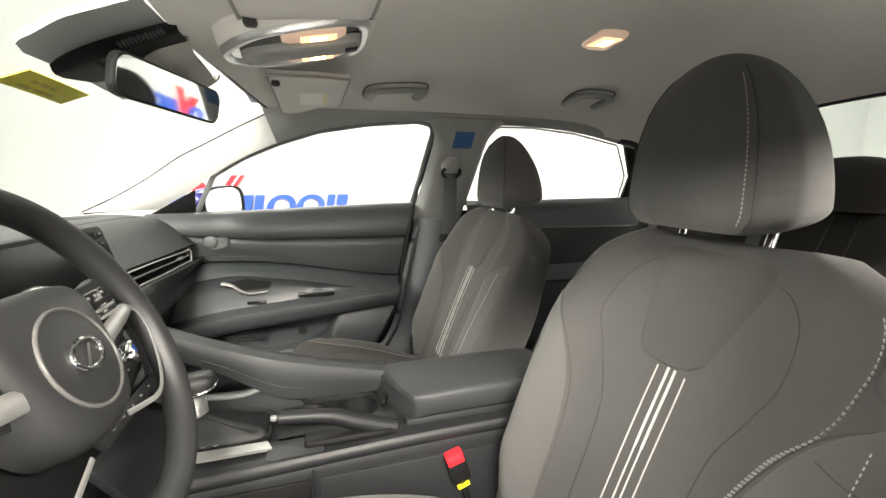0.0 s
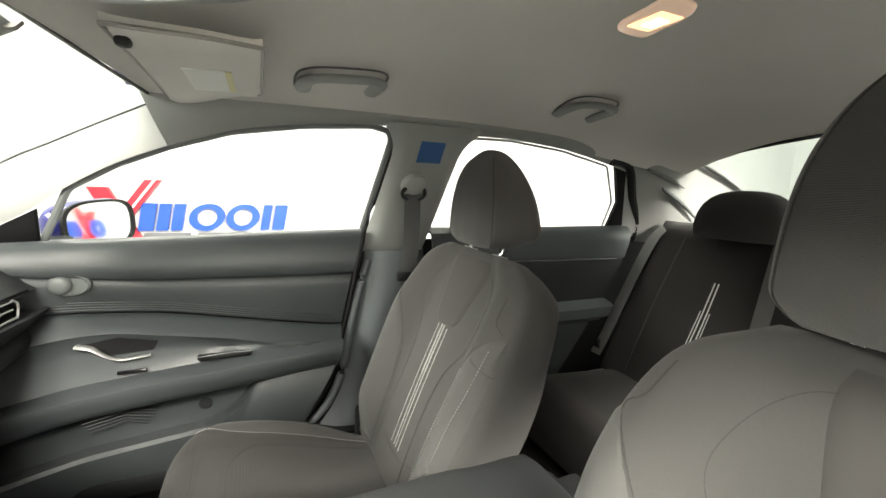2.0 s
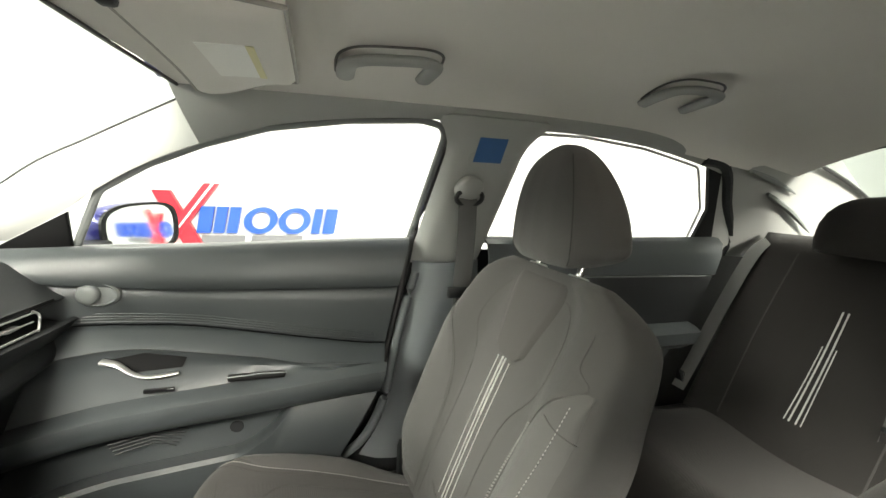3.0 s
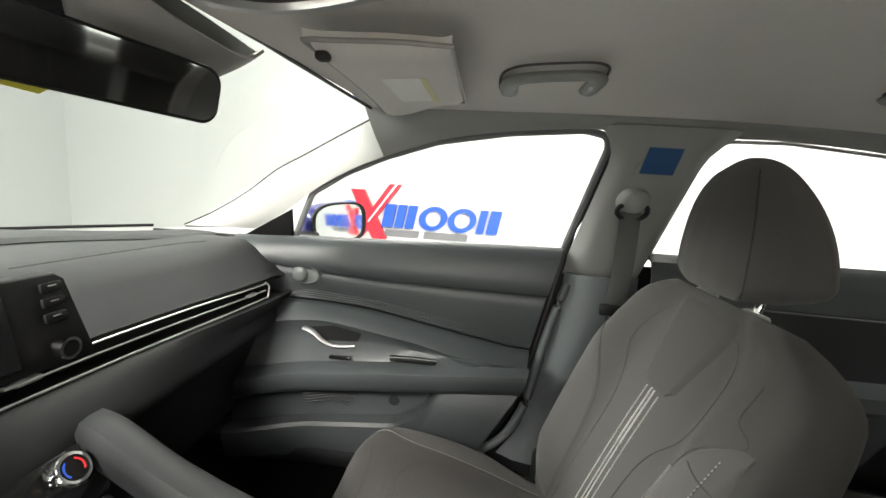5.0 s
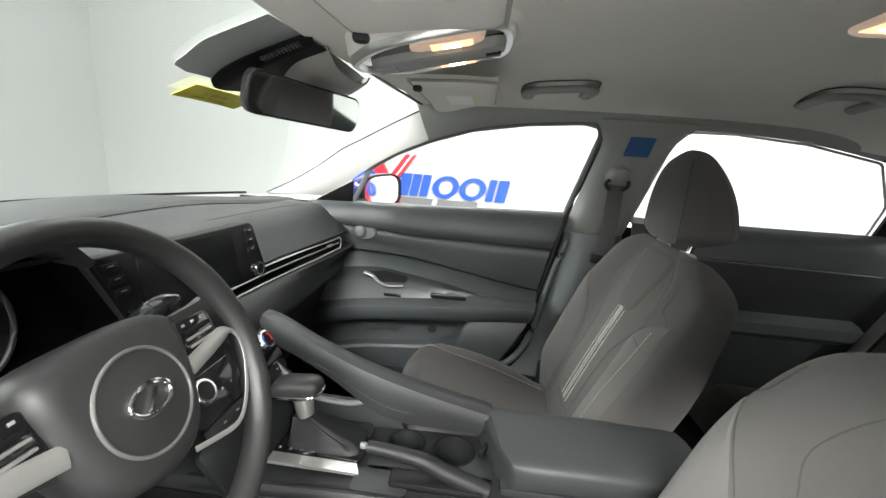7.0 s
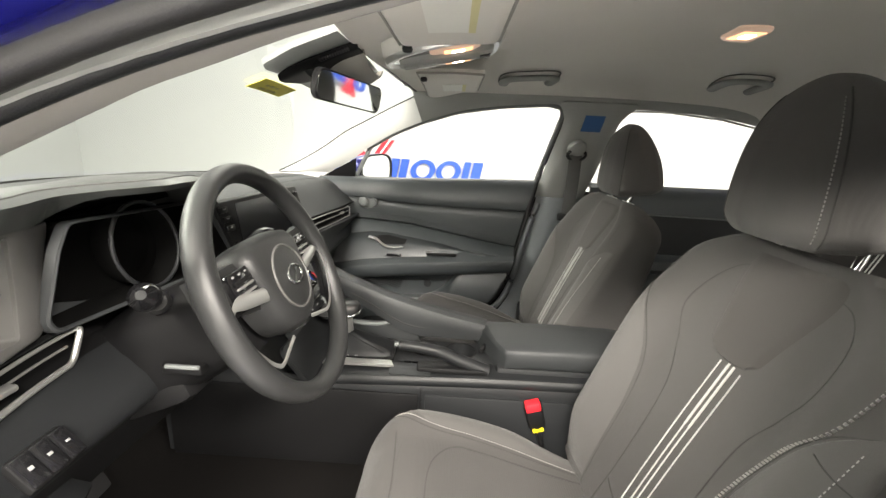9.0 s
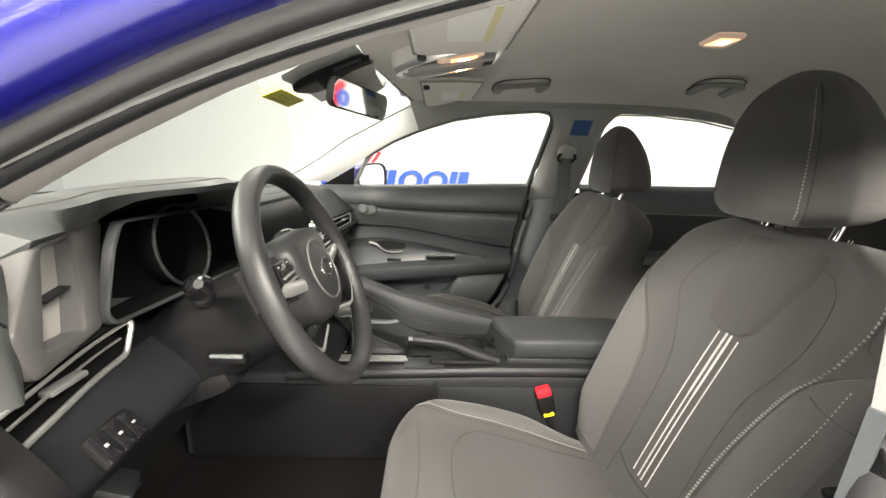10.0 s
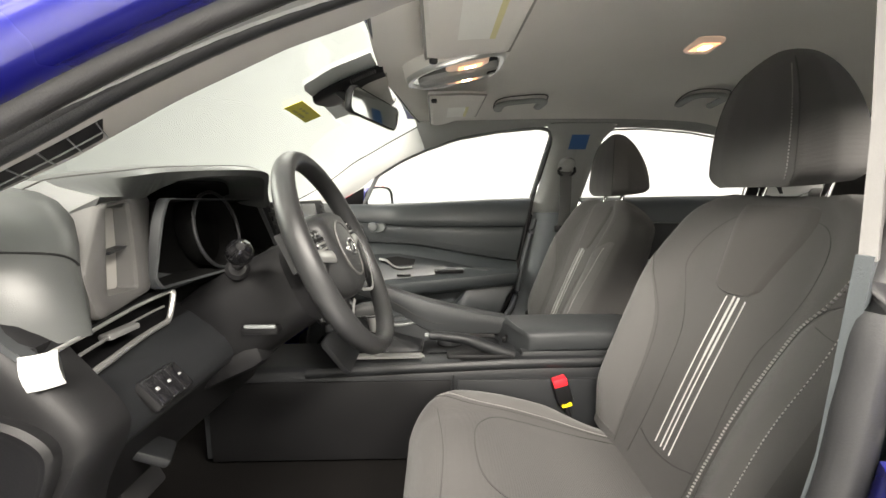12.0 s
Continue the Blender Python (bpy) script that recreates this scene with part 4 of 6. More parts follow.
    part("stitching", stitches(up, [(q * 0.47, 0.06), (q * 0.47, 0.27), (q * 0.505, 0.45), (q * 0.63, 0.60)] + [(q * 0.79, 0.70), (q * 0.83, 0.80), (q * 0.84, 0.90)] * (inner > 0), flip(back), lift=0.0040), THREAD, back_ob, "pale stitching")
    part("stitching", stitches(up, [(q * 0.87, 0.06), (q * 0.86, 0.24), (q * 0.85, 0.42), (q * 0.87, 0.56), (q * 0.90, 0.71)], flip(back), lift=0.0042), THREAD, back_ob, "pale stitching")
    part("seam", ribbon(up, [(-0.80, 0.66), (-0.88, 0.645), (-0.965, 0.64)], 0.0017, 0.0036, flip(back)), thread, back_ob)
    hook = back(-inner * 0.985, 0.50)
    part("belt_hook", rbox(hook + Vector((0.012, 0, 0)), (0.022, 0.014, 0.040), 0.005, axes((1, 0, 0.5))), BLACK, back_ob, "black plastic hook on the side")
    part("seam", ribbon(lambda u, v: back(u, v), [(-0.40, 0.165), (-0.2, 0.135), (0.0, 0.125), (0.14, 0.130), (0.25, 0.142)], 0.0028, 0.0010, flip(back)), thread, back_ob)
    # piping: two slim outer lines and a pair that is broad at its upper end
    for k, (c, w) in enumerate(((-0.088, 0.0011), (-0.026, 0.0015), (0.014, 0.0015), (0.080, 0.0011))):
        c -= 0.055 * (inner > 0)
        line = [(c, 0.672 - 0.006 * (k in (0, 3))), (c * 1.02, 0.45), (c * 1.05, 0.30), (c * 1.08, 0.15)]
        st = part("stripe", ribbon(lambda u, v: back(u, v), line, w, 0.0022, flip(back)), STRIPE, back_ob, "pale grey piping")
        if k in (1, 2):
            part("stripe_top", ribbon(lambda u, v: back(u, v), [(c, 0.672), (c * 1.01, 0.58), (c * 1.02, 0.47)], 0.0031, 0.0024, flip(back)), STRIPE, st)
    # cushion
    LC = 0.50
    WC = [(0, 0.215), (0.15, 0.245), (0.5, 0.262), (0.8, 0.262), (0.93, 0.245), (1.0, 0.20)]

    def seat(u, v, rear=False):
        w = soft(WC, v, 0.05)
        a = min(1.0, abs(u))
        e = max(0.0, 1 - a ** 6) ** 0.5
        x = -0.10 - LC * v + dx
        base = 0.455 + 0.075 * smooth(0, 0.8, v)
        bol = 0.038 * smooth(0.50, 0.85, a) * smooth(0.08, 0.4, v) * (1 - 0.45 * smooth(0.75, 1.0, v))
        end = max(0.0, 1 - (max(0.0, v - 0.80) / 0.20) ** 2.4) ** 0.5
        mid = 0.36
        if rear:
            return Vector((x, y0 + w * u * (0.94), mid - 0.02 * e))
        return Vector((x, y0 + w * u, mid + (base - mid) * (0.15 + 0.85 * e) * (0.25 + 0.75 * end) + bol * e * end))

    rings = []
    for i in range(37):
        v = i / 36
        v = 1 - (1 - v) ** 1.25
        us = [math.sin(math.pi / 2 * (-1 + 2 * j / n)) for j in range(n + 1)]
        rings.append([seat(u, v) for u in us] + [seat(u, v, True) for u in us[::-1]])
    cu = part("seat_cushion", loft(rings), FABRIC_DARK, ob, "charcoal knit cushion with raised sides")
    for q in (-1, 1):
        rr = []
        for i in range(25):
            v = 0.06 + 0.86 * i / 24
            lo = 0.62 + 0.30 * smooth(17, 24, i)
            rr.append([seat(q * (lo + (0.96 - lo) * j / 8), v) for j in range(9)])
        # cushion sides in the same cloth, lightened as if lit
        part("bolster", push(loft(rr, caps=False, closed=False), 0.0025, (0, 0, 1)), FABRIC, cu, "grey knit cushion side, lightened as if lit")
        part("seam", ribbon(lambda u, v: seat(u, v), [(q * 0.60, 0.05), (q * 0.60, 0.5), (q * 0.64, 0.75), (q * 0.86, 0.93)], 0.0028, 0.0010, flip(seat)), thread, cu)
        part("stitching", stitches(lambda u, v: seat(u, v), [(q * 0.63, 0.10), (q * 0.63, 0.5), (q * 0.67, 0.73), (q * 0.86, 0.90)], flip(seat)), THREAD, cu, "pale stitching")
    part("seam", ribbon(lambda u, v: seat(u, v), [(-0.50, 0.50), (-0.48, 0.62), (-0.30, 0.70), (0.0, 0.72), (0.30, 0.70), (0.48, 0.62), (0.50, 0.50), (0.50, 0.08)], 0.0028, 0.0010, flip(seat)), thread, cu)
    part("seam", ribbon(lambda u, v: seat(u, v), [(-0.50, 0.5), (-0.50, 0.08)], 0.0028, 0.0010, flip(seat)), thread, cu)
    part("seam", ribbon(lambda u, v: seat(u, v), [(-0.60, 0.86), (0.0, 0.84), (0.60, 0.86)], 0.0028, 0.0010, flip(seat)), thread, cu)
    # plinth and outer side cover
    part("seat_base", rbox((-0.34 + dx, y0, 0.335), (0.42, 0.40, 0.06), 0.02), BLACK, ob)
    part("side_cover", rbox((-0.30 + dx, y0 - inner * 0.238, 0.385), (0.46, 0.030, 0.085), 0.014), SOFT, ob, "black plastic side cover")
    part("hinge_cover", rbox((-0.115 + dx, y0 - inner * 0.232, 0.455), (0.09, 0.030, 0.12), 0.014), SOFT, ob)
    # headrest on two posts: a front pad between two creases, side panels running back, a domed top
    yh = y0 + head_dy
    hx, hz = (0.006, 1.008) if inner > 0 else (0.030, 0.988)
    half = [(0.0, 0.0), (0.02, 0.42), (0.10, 0.82), (0.40, 0.99), (0.80, 0.97), (1.0, 0.74)]
    plan = corner([(a, b) for a, b in half] + [(a, -b) for a, b in half[:0:-1]], 0.055, 3)
    kn_ = len(plan)
    crease = min(range(kn_), key=lambda k: math.hypot(plan[k][0] - 0.10, plan[k][1] - 0.82))

    def head(t, v):
        """t: steps along the plan's outline; v: 0 at the foot, 1 at the top."""
        k = int(math.floor(t))
        (a0, b0), (a1, b1) = plan[k % kn_], plan[(k + 1) % kn_]
        a, b = a0 + (a1 - a0) * (t - k), b0 + (b1 - b0) * (t - k)
        foot = 1 - 0.22 * max(0.0, 1 - v / 0.14) ** 2.2
        w = (0.006 + 0.121 * (1 - v ** 2.9) ** 0.52) * foot
        d = (0.008 + 0.136 * (1 - v ** 1.9) ** 0.62) * (1 - 0.10 * max(0.0, 1 - v / 0.10) ** 2)
        lean = 0.026 * v * v + 0.026 * v ** 8 + 0.010 * max(0.0, 1 - v / 0.14) ** 2.2
        return Vector((hx + lean + d * a, yh + w * b, hz + head_h * v + 0.016 * a * (1 - v) ** 3 - 0.004 * b * b * (1 - v) ** 3))

    rings = [[head(j, 0.5 - 0.5 * math.cos(math.pi * i / 36)) for j in range(kn_)] for i in range(37)]
    hob = part("headrest", loft(rings), FABRIC, ob, "grey knit headrest with stitched sides")
    axis = Vector((hx + 0.08, yh, 0))
    for q in (-1, 1):
        tc = crease if q > 0 else kn_ + 3 - crease
        if q < 0 and inner > 0:
            part("stitching", stitches(head, [(tc + 1.2, 0.06), (tc + 1.2, 0.3), (tc + 1.2, 0.6), (tc + 1.2, 0.86)], 1 if (head(tc + 2, 0.4) - head(tc, 0.4)).cross(head(tc, 0.41) - head(tc, 0.4)).x < 0 else -1, step=0.0055), THREAD, hob, "pale stitching")
        line = [head(tc - q * 0.2, 0.03 + 0.87 * i / 24) for i in range(25)]
        part("seam", tube([p + (Vector((p.x, p.y, 0)) - axis).normalized() * 0.0004 for p in line], 0.0012, 6), SEAM, hob)
        py = yh + q * 0.068
        px = x0 + LB * sn + 0.022
        po = part("headrest_post", cyl((px + 0.004, py, 0.990), (0.3, 0, 1), 0.0065, 0.10, 14), CHROME, ob, "chrome post")
        part("collar", cyl((px - 0.004, py, 0.963), (0.3, 0, 1), 0.019, 0.014, 20, 0.003), SILVER, po)
    return ob


def push(bm, d, way):
    """Moves a skin along its normals towards way, its border sunk a little."""
    bmesh.ops.recalc_face_normals(bm, faces=bm.faces)
    bm.normal_update()
    if sum((v.normal.dot(Vector(way)) for v in bm.verts)) < 0:
        for g in bm.faces:
            g.normal_flip()
        bm.normal_update()
    edge = {v for e in bm.edges if e.is_boundary for v in (e.verts[0], e.verts[1])}
    moves = {v: v.normal * (d if v not in edge else -0.0015) for v in bm.verts}
    for v, q in moves.items():
        v.co += q
    return bm


def flip(f):
    """The sign that turns the surface's normal to the sitter."""
    a, b, c = f(0.0, 0.4), f(0.001, 0.4), f(0.0, 0.401)
    n = (b - a).cross(c - a)
    return 1 if n.dot(Vector((-1, 0, 1))) > 0 else -1


front_seat("front_seat", -0.373, 1, "grey and charcoal knit driver's seat with pale piping", 0.228, 0.0, 0.020)
front_seat("front_seat", 0.370, -1, "grey and charcoal knit passenger seat with pale piping", 0.210, 0.0)

# ---- rear bench ----
bench = thing("rear_bench", (0.75, 0, 0.31), "knit rear bench darkened for shade, with headrests and pale piping", "rear seat")


def rback(u, v, rear=False):
    a = min(1, abs(u))
    e = max(0, 1 - a ** 10) ** 0.5
    end = max(0.0, 1 - (max(0, v - 0.86) / 0.14) ** 2.2) ** 0.5
    hollow = 0.022 * math.cos(2 * math.pi * (a - 0.53) / 0.95) if a < 0.98 else 0
    d = (0.055 * end - hollow * 0.6 * math.sin(math.pi * min(1, v * 1.05))) * e if not rear else -0.06 * e
    s = 0.63 * v
    return Vector((0.83 + 0.42 * s - d * 0.92, 0.70 * u, 0.44 + 0.91 * s + d * 0.38))


us = [math.sin(math.pi / 2 * (-1 + 2 * j / 60)) for j in range(61)]
# the rear cabin's shade is put into the bench cloth
rb = part("backrest", loft([[rback(u, i / 24) for u in us] + [rback(u, i / 24, True) for u in us[::-1][1:-1]] for i in range(25)]), FABRIC_SHADED, bench, "charcoal knit backrest")


def rseat(u, v, rear=False):
    a = min(1, abs(u))
    e = max(0, 1 - a ** 10) ** 0.5
    end = max(0.0, 1 - (max(0, v - 0.85) / 0.15) ** 2.2) ** 0.5
    if rear:
        return Vector((0.90 - 0.52 * v, 0.69 * u, 0.34))
    return Vector((0.90 - 0.52 * v, 0.69 * u, 0.34 + (0.13 + 0.05 * v - 0.015 * math.cos(2 * math.pi * (a - 0.53) / 0.95)) * (0.2 + 0.8 * e) * (0.2 + 0.8 * end)))


part("seat_cushion", loft([[rseat(u, i / 20) for u in us] + [rseat(u, i / 20, True) for u in us[::-1]] for i in range(21)]), FABRIC_SHADED, bench, "charcoal knit cushion")
for c in (-0.55, 0.55):
    for k, (o, w, v0, v1) in enumerate(((-0.022, 0.0026, 0.16, 0.50), (-0.009, 0.0042, 0.16, 0.66), (0.009, 0.0042, 0.16, 0.66), (0.022, 0.0026, 0.16, 0.50))):
        part("stripe", ribbon(rback, [(c + o, v1), (c + o * 1.1, 0.5 * (v0 + v1)), (c + o * 1.3, v0)], w, 0.0022, flip(rback)), STRIPE, rb, "pale grey piping")
for c in (-0.345, 0.0, 0.345):
    bm = loft([[Vector((0.965 + 0.030 * q + dd * math.copysign(abs(math.cos(t)) ** 0.6, math.cos(t)), c + ww * math.copysign(abs(math.sin(t)) ** 0.6, math.sin(t)), 0.985 + 0.15 * q)) for t in (2 * math.pi * j / 32 for j in range(32))]
               for q, ww, dd in ((0, 0.118, 0.060), (0.06, 0.126, 0.070), (0.25, 0.129, 0.076), (0.5, 0.126, 0.075), (0.7, 0.116, 0.067), (0.84, 0.100, 0.050), (0.93, 0.078, 0.037), (0.98, 0.050, 0.022), (1.0, 0.022, 0.010))])
    part("headrest", bm, FABRIC_SHADED, bench, "knit rear headrest darkened for shade")
for c in (-0.30, -0.05, 0.05, 0.30, -0.80, 0.80):
    part("seam", ribbon(rback, [(c, 0.05), (c, 0.5), (c * 0.98, 0.88)], 0.005, 0.0014, flip(rback)), SEAM, rb)


# ---- dashboard ----
dash = thing("dashboard", (-1.1, 0, 0.6), "charcoal dashboard with slim chrome-lined air vents", "dashboard")
VX = [(-0.74, -0.875), (-0.60, -0.922), (-0.46, -0.940), (-0.30, -0.935), (0.0, -0.905), (0.30, -0.885), (0.62, -0.840), (0.74, -0.835)]
vx = lambda y: soft(VX, y, 0.10)


def dash_strip(profile, y0, y1, n=48, thick=0.006):
    return sheet([[(p[0], y0 + (y1 - y0) * i / n, p[1]) for p in profile(y0 + (y1 - y0) * i / n)] for i in range(n + 1)], thick, (-1, 0, -0.4))


def crown(y):
    """Height of the dash top near the windscreen."""
    return 0.988 - 0.030 * smooth(0.25, 0.72, abs(y))


def groove(y):
    return -1.155 + 0.11 * (abs(y) / 0.72) ** 2


def top_profile(y):
    a = abs(y)
    x = vx(y)
    far = -1.46 + 0.24 * (a / 0.73) ** 2
    edge = x - 0.075
    near = 0.966 - 0.02 * smooth(0.58, 0.74, a)
    c, g = crown(y), groove(y)
    return [(far, c - 0.012), (far + 0.05, c - 0.003), (0.5 * (far + g), c + 0.001), (g - 0.016, c), (g - 0.008, c - 0.002), (g - 0.003, c - 0.008), (g + 0.004, c - 0.0115), (g + 0.03, c - 0.011), (edge - 0.08, near + 0.004), (edge - 0.035, near - 0.002), (edge - 0.008, near - 0.018), (edge + 0.020, near - 0.045), (x - 0.022, 0.868), (x - 0.008, 0.857)]


part("top_pad", dash_strip(top_profile, -0.735, 0.735), DASH, dash, "charcoal soft-touch top pad")
part("pad_groove", tube([(groove(y) + 0.001, y, crown(y) - 0.0105) for y in (-0.72 + 1.44 * i / 48 for i in range(49))], 0.0022, 6), BLACK, dash, "dark groove along the dash top")
part("pad_seam", tube([(vx(y) - 0.118 + 0.02 * (y - 0.2) + 0.018, y, 0.9685 - 0.012 * smooth(0.45, 0.70, y)) for y in (0.19 + 0.36 * i / 20 for i in range(21))], 0.0008, 6), SEAM, dash)
part("glass_strip", tube([screen_point(-0.99 + 1.98 * i / 48, 0.012) + Vector((0.012, 0, 0.004)) for i in range(49)], 0.004, 6), BLACK, dash, "black strip at the foot of the windscreen")
# slot of the vents and the chrome lines in it
part("vent_slot", dash_strip(lambda y: [(vx(y) - 0.008, 0.857), (vx(y) - 0.034, 0.853), (vx(y) - 0.040, 0.836), (vx(y) - 0.030, 0.819), (vx(y) + 0.002, 0.814)], -0.72, 0.70), BLACK, dash, "black air vent slot")
for z, r, y0, y1 in ((0.856, 0.0018, -0.20, 0.632), (0.837, 0.0017, 0.10, 0.630), (0.817, 0.0022, -0.20, 0.632)):
    part("chrome_line", tube([(vx(y) - 0.004 + (0.006 if z < 0.82 else 0), y, z - 0.003 * smooth(0.4, 0.62, y) * (z - 0.836) / 0.02) for y in (y0 + (y1 - y0) * i / 40 for i in range(41))], r, 8), SILVER, dash, "bright trim line")
part("vent_end", tube(curve([(vx(0.63) - 0.004, 0.630, 0.856), (vx(0.64), 0.640, 0.845), (vx(0.63) + 0.002, 0.630, 0.817)], 5), 0.0024, 8), SILVER, dash)
for y in (0.585, -0.04, 0.13):
    part("vent_tab", rbox((vx(y) - 0.010, y, 0.836), (0.014, 0.034, 0.007), 0.003), SILVER, dash, "silver vent tab")
for y0, y1 in ((-0.16, -0.035), (0.065, 0.125)):
    part("vent_blade", tube([(vx(y) - 0.012, y, 0.836) for y in (y0 + (y1 - y0) * i / 8 for i in range(9))], 0.0024, 6), SILVER, dash)
part("hazard_button", rbox((vx(0.015) - 0.008, 0.015, 0.836), (0.016, 0.060, 0.034), 0.004), BLACK, dash)
part("hazard_mark", prism([(-0.008, -0.006), (0.008, -0.006), (0.0, 0.007)], lambda a, b, d: Vector((vx(0.015) + 0.0005 + d, 0.015 + a, 0.836 + b)), 0.002), RED, dash, "red warning triangle")
# lip under the vents and the panels below it
LIPX = [(-0.74, -0.868), (-0.40, -0.864), (-0.12, -0.846), (0.15, -0.834), (0.45, -0.842), (0.74, -0.850)]
lipx = lambda y: soft(LIPX, y, 0.08)


def low_profile(y):
    x, q = vx(y), lipx(y)
    return [(x + 0.002, 0.814), (x + 0.012, 0.811), (0.5 * (x + q) + 0.004, 0.793), (q - 0.010, 0.772), (q - 0.001, 0.755), (q, 0.742), (q - 0.008, 0.728), (q - 0.03, 0.716)]


part("lower_lip", dash_strip(low_profile, -0.735, 0.735), SOFT, dash, "black lower lip")
part("glove_box", dash_strip(lambda y: [(lipx(y) - 0.03, 0.716), (lipx(y) - 0.05, 0.70), (lipx(y) - 0.075, 0.62), (lipx(y) - 0.10, 0.50), (lipx(y) - 0.16, 0.46)], 0.14, 0.735), SOFT, dash, "black glove box lid")
# darker plastic than the glove box: shade under the dash put into colour
part("knee_panel", dash_strip(lambda y: [(lipx(y) - 0.03, 0.716), (lipx(y) - 0.05, 0.69), (lipx(y) - 0.085, 0.64), (lipx(y) - 0.12, 0.575), (lipx(y) - 0.20, 0.56)], -0.735, -0.14), BLACK, dash, "black knee panel, darkened for shade")
# button strip by the driver's knee
bt = axes((0.72, 0, 0.62))
bc = Vector((-0.8685, -0.598, 0.766))
sw = part("button_panel", rbox(bc, (0.014, 0.068, 0.044), 0.006, bt), BLACK, dash)
for k in range(3):
    c = bc + bt @ Vector((0.007, -0.0212 + 0.0212 * k, 0))
    part("button", rbox(c, (0.006, 0.0200, 0.038), 0.003, bt), GLOSS, sw)
    part("icon", rbox(c + bt @ Vector((0.0035, 0, 0.001)), (0.0012, 0.005, 0.0045 - 0.0008 * k), 0.0004, bt), PRINT, sw)
# end cap of the dash beside the open door
cap_line = [(-1.25, 0.90), (-1.0, 0.905), (-0.93, 0.89), (-0.888, 0.845), (-0.846, 0.79), (-0.845, 0.76), (-0.868, 0.715), (-0.905, 0.62), (-1.0, 0.50), (-1.25, 0.46)]
cap_curve = [(p.x, p.y) for p in curve([(a, b, 0) for a, b in cap_line], 4, closed=True)]
cap_ring = lambda y, k: [Vector((-1.06 + (a + 1.06) * k, y, 0.69 + (b - 0.69) * k)) for a, b in cap_curve]
part("end_cap", loft([cap_ring(-0.690, 1.0), cap_ring(-0.715, 0.995), cap_ring(-0.732, 0.97), cap_ring(-0.740, 0.93), cap_ring(-0.741, 0.86)]), BLACK, dash, "black rounded end panel")
fuse = [(-1.16, 0.80), (-0.96, 0.812), (-0.905, 0.806), (-0.872, 0.786), (-0.868, 0.762), (-0.885, 0.72), (-0.93, 0.62), (-1.02, 0.53), (-1.16, 0.50)]
fusec = [(p.x, p.y) for p in curve([(a, b, 0) for a, b in fuse], 4, closed=True)]
fuse_ring = lambda y, k: [Vector((-1.03 + (a + 1.03) * k, y, 0.67 + (b - 0.67) * k)) for a, b in fusec]
part("fuse_cover", loft([fuse_ring(-0.735, 1.0), fuse_ring(-0.749, 0.995), fuse_ring(-0.753, 0.97), fuse_ring(-0.752, 0.93), fuse_ring(-0.749, 0.90)]), BLACK, dash, "black dished end cover")
# driver's outer vent: bright surround, two blades, a slider and the pale end piece
def vent_line(z, y0, y1, d, r, name="chrome_line"):
    part(name, tube([(vx(y) + d, y, z) for y in (y0 + (y1 - y0) * k / 16 for k in range(17))], r, 8), SILVER, dash, "bright trim line")


vent_line(0.858, -0.726, -0.470, 0.005, 0.0024)
vent_line(0.8185, -0.722, -0.498, 0.011, 0.0040)
vent_line(0.839, -0.730, -0.620, 0.002, 0.0020, "vent_blade")
vent_line(0.838, -0.575, -0.486, 0.000, 0.0017, "vent_blade")
part("vent_end", tube(curve([(vx(-0.470) + 0.005, -0.470, 0.858), (vx(-0.474) + 0.008, -0.473, 0.851), (vx(-0.49) + 0.010, -0.490, 0.824), (vx(-0.498) + 0.011, -0.500, 0.8185)], 5), 0.0040, 8), SILVER, dash)
part("vent_tab", rbox((vx(-0.6) + 0.003, -0.600, 0.838), (0.016, 0.050, 0.008), 0.003), SILVER, dash, "silver vent slider")
end_line = curve([(-0.8725, -0.726, 0), (-0.876, -0.733, 0), (-0.882, -0.740, 0), (-0.890, -0.745, 0)], 4)
part("end_badge", sheet([[(p.x + 0.004 * (1 - k / 4), p.y - 0.003 * math.sin(math.pi * k / 4), 0.831 + 0.032 * k / 4) for k in range(5)] for p in end_line], 0.004, (-1, 1, 0)), PILLAR, dash, "pale grey vent end")

# one-piece panel: shelf pocket, gauges and touch screen
panel_x = lambda y: -0.937 + 0.065 * (y + 0.5) / 0.66
pt = axes((1, 0, 0.16))


def face(y, z, d=0.0):
    """A point of the leaning instrument panel; d: metres towards the seats."""
    return Vector((panel_x(y) + 0.020 * (0.985 - z) / 0.12 + d, y, z))


inst = thing("instrument_panel", (-0.92, -0.2, 0.86), "one-piece black panel with gauges and touch screen", "instrument panel")


def plate(outline, d0, d1, bevel=0.003):
    return prism(outline, lambda a, b, d: face(a, b, d0 + d), d1 - d0, bevel)


part("screen_bezel", plate([(-0.148, 0.868), (0.160, 0.868), (0.168, 0.874), (0.150, 0.975), (0.140, 0.984), (-0.190, 0.984)], -0.012, 0.010), BLACK, inst, "satin black bezel")
part("screen", plate([(-0.128, 0.880), (0.082, 0.880), (0.080, 0.976), (-0.126, 0.976)], 0.009, 0.0115, 0), SCREEN, inst, "dark switched-off touch screen")
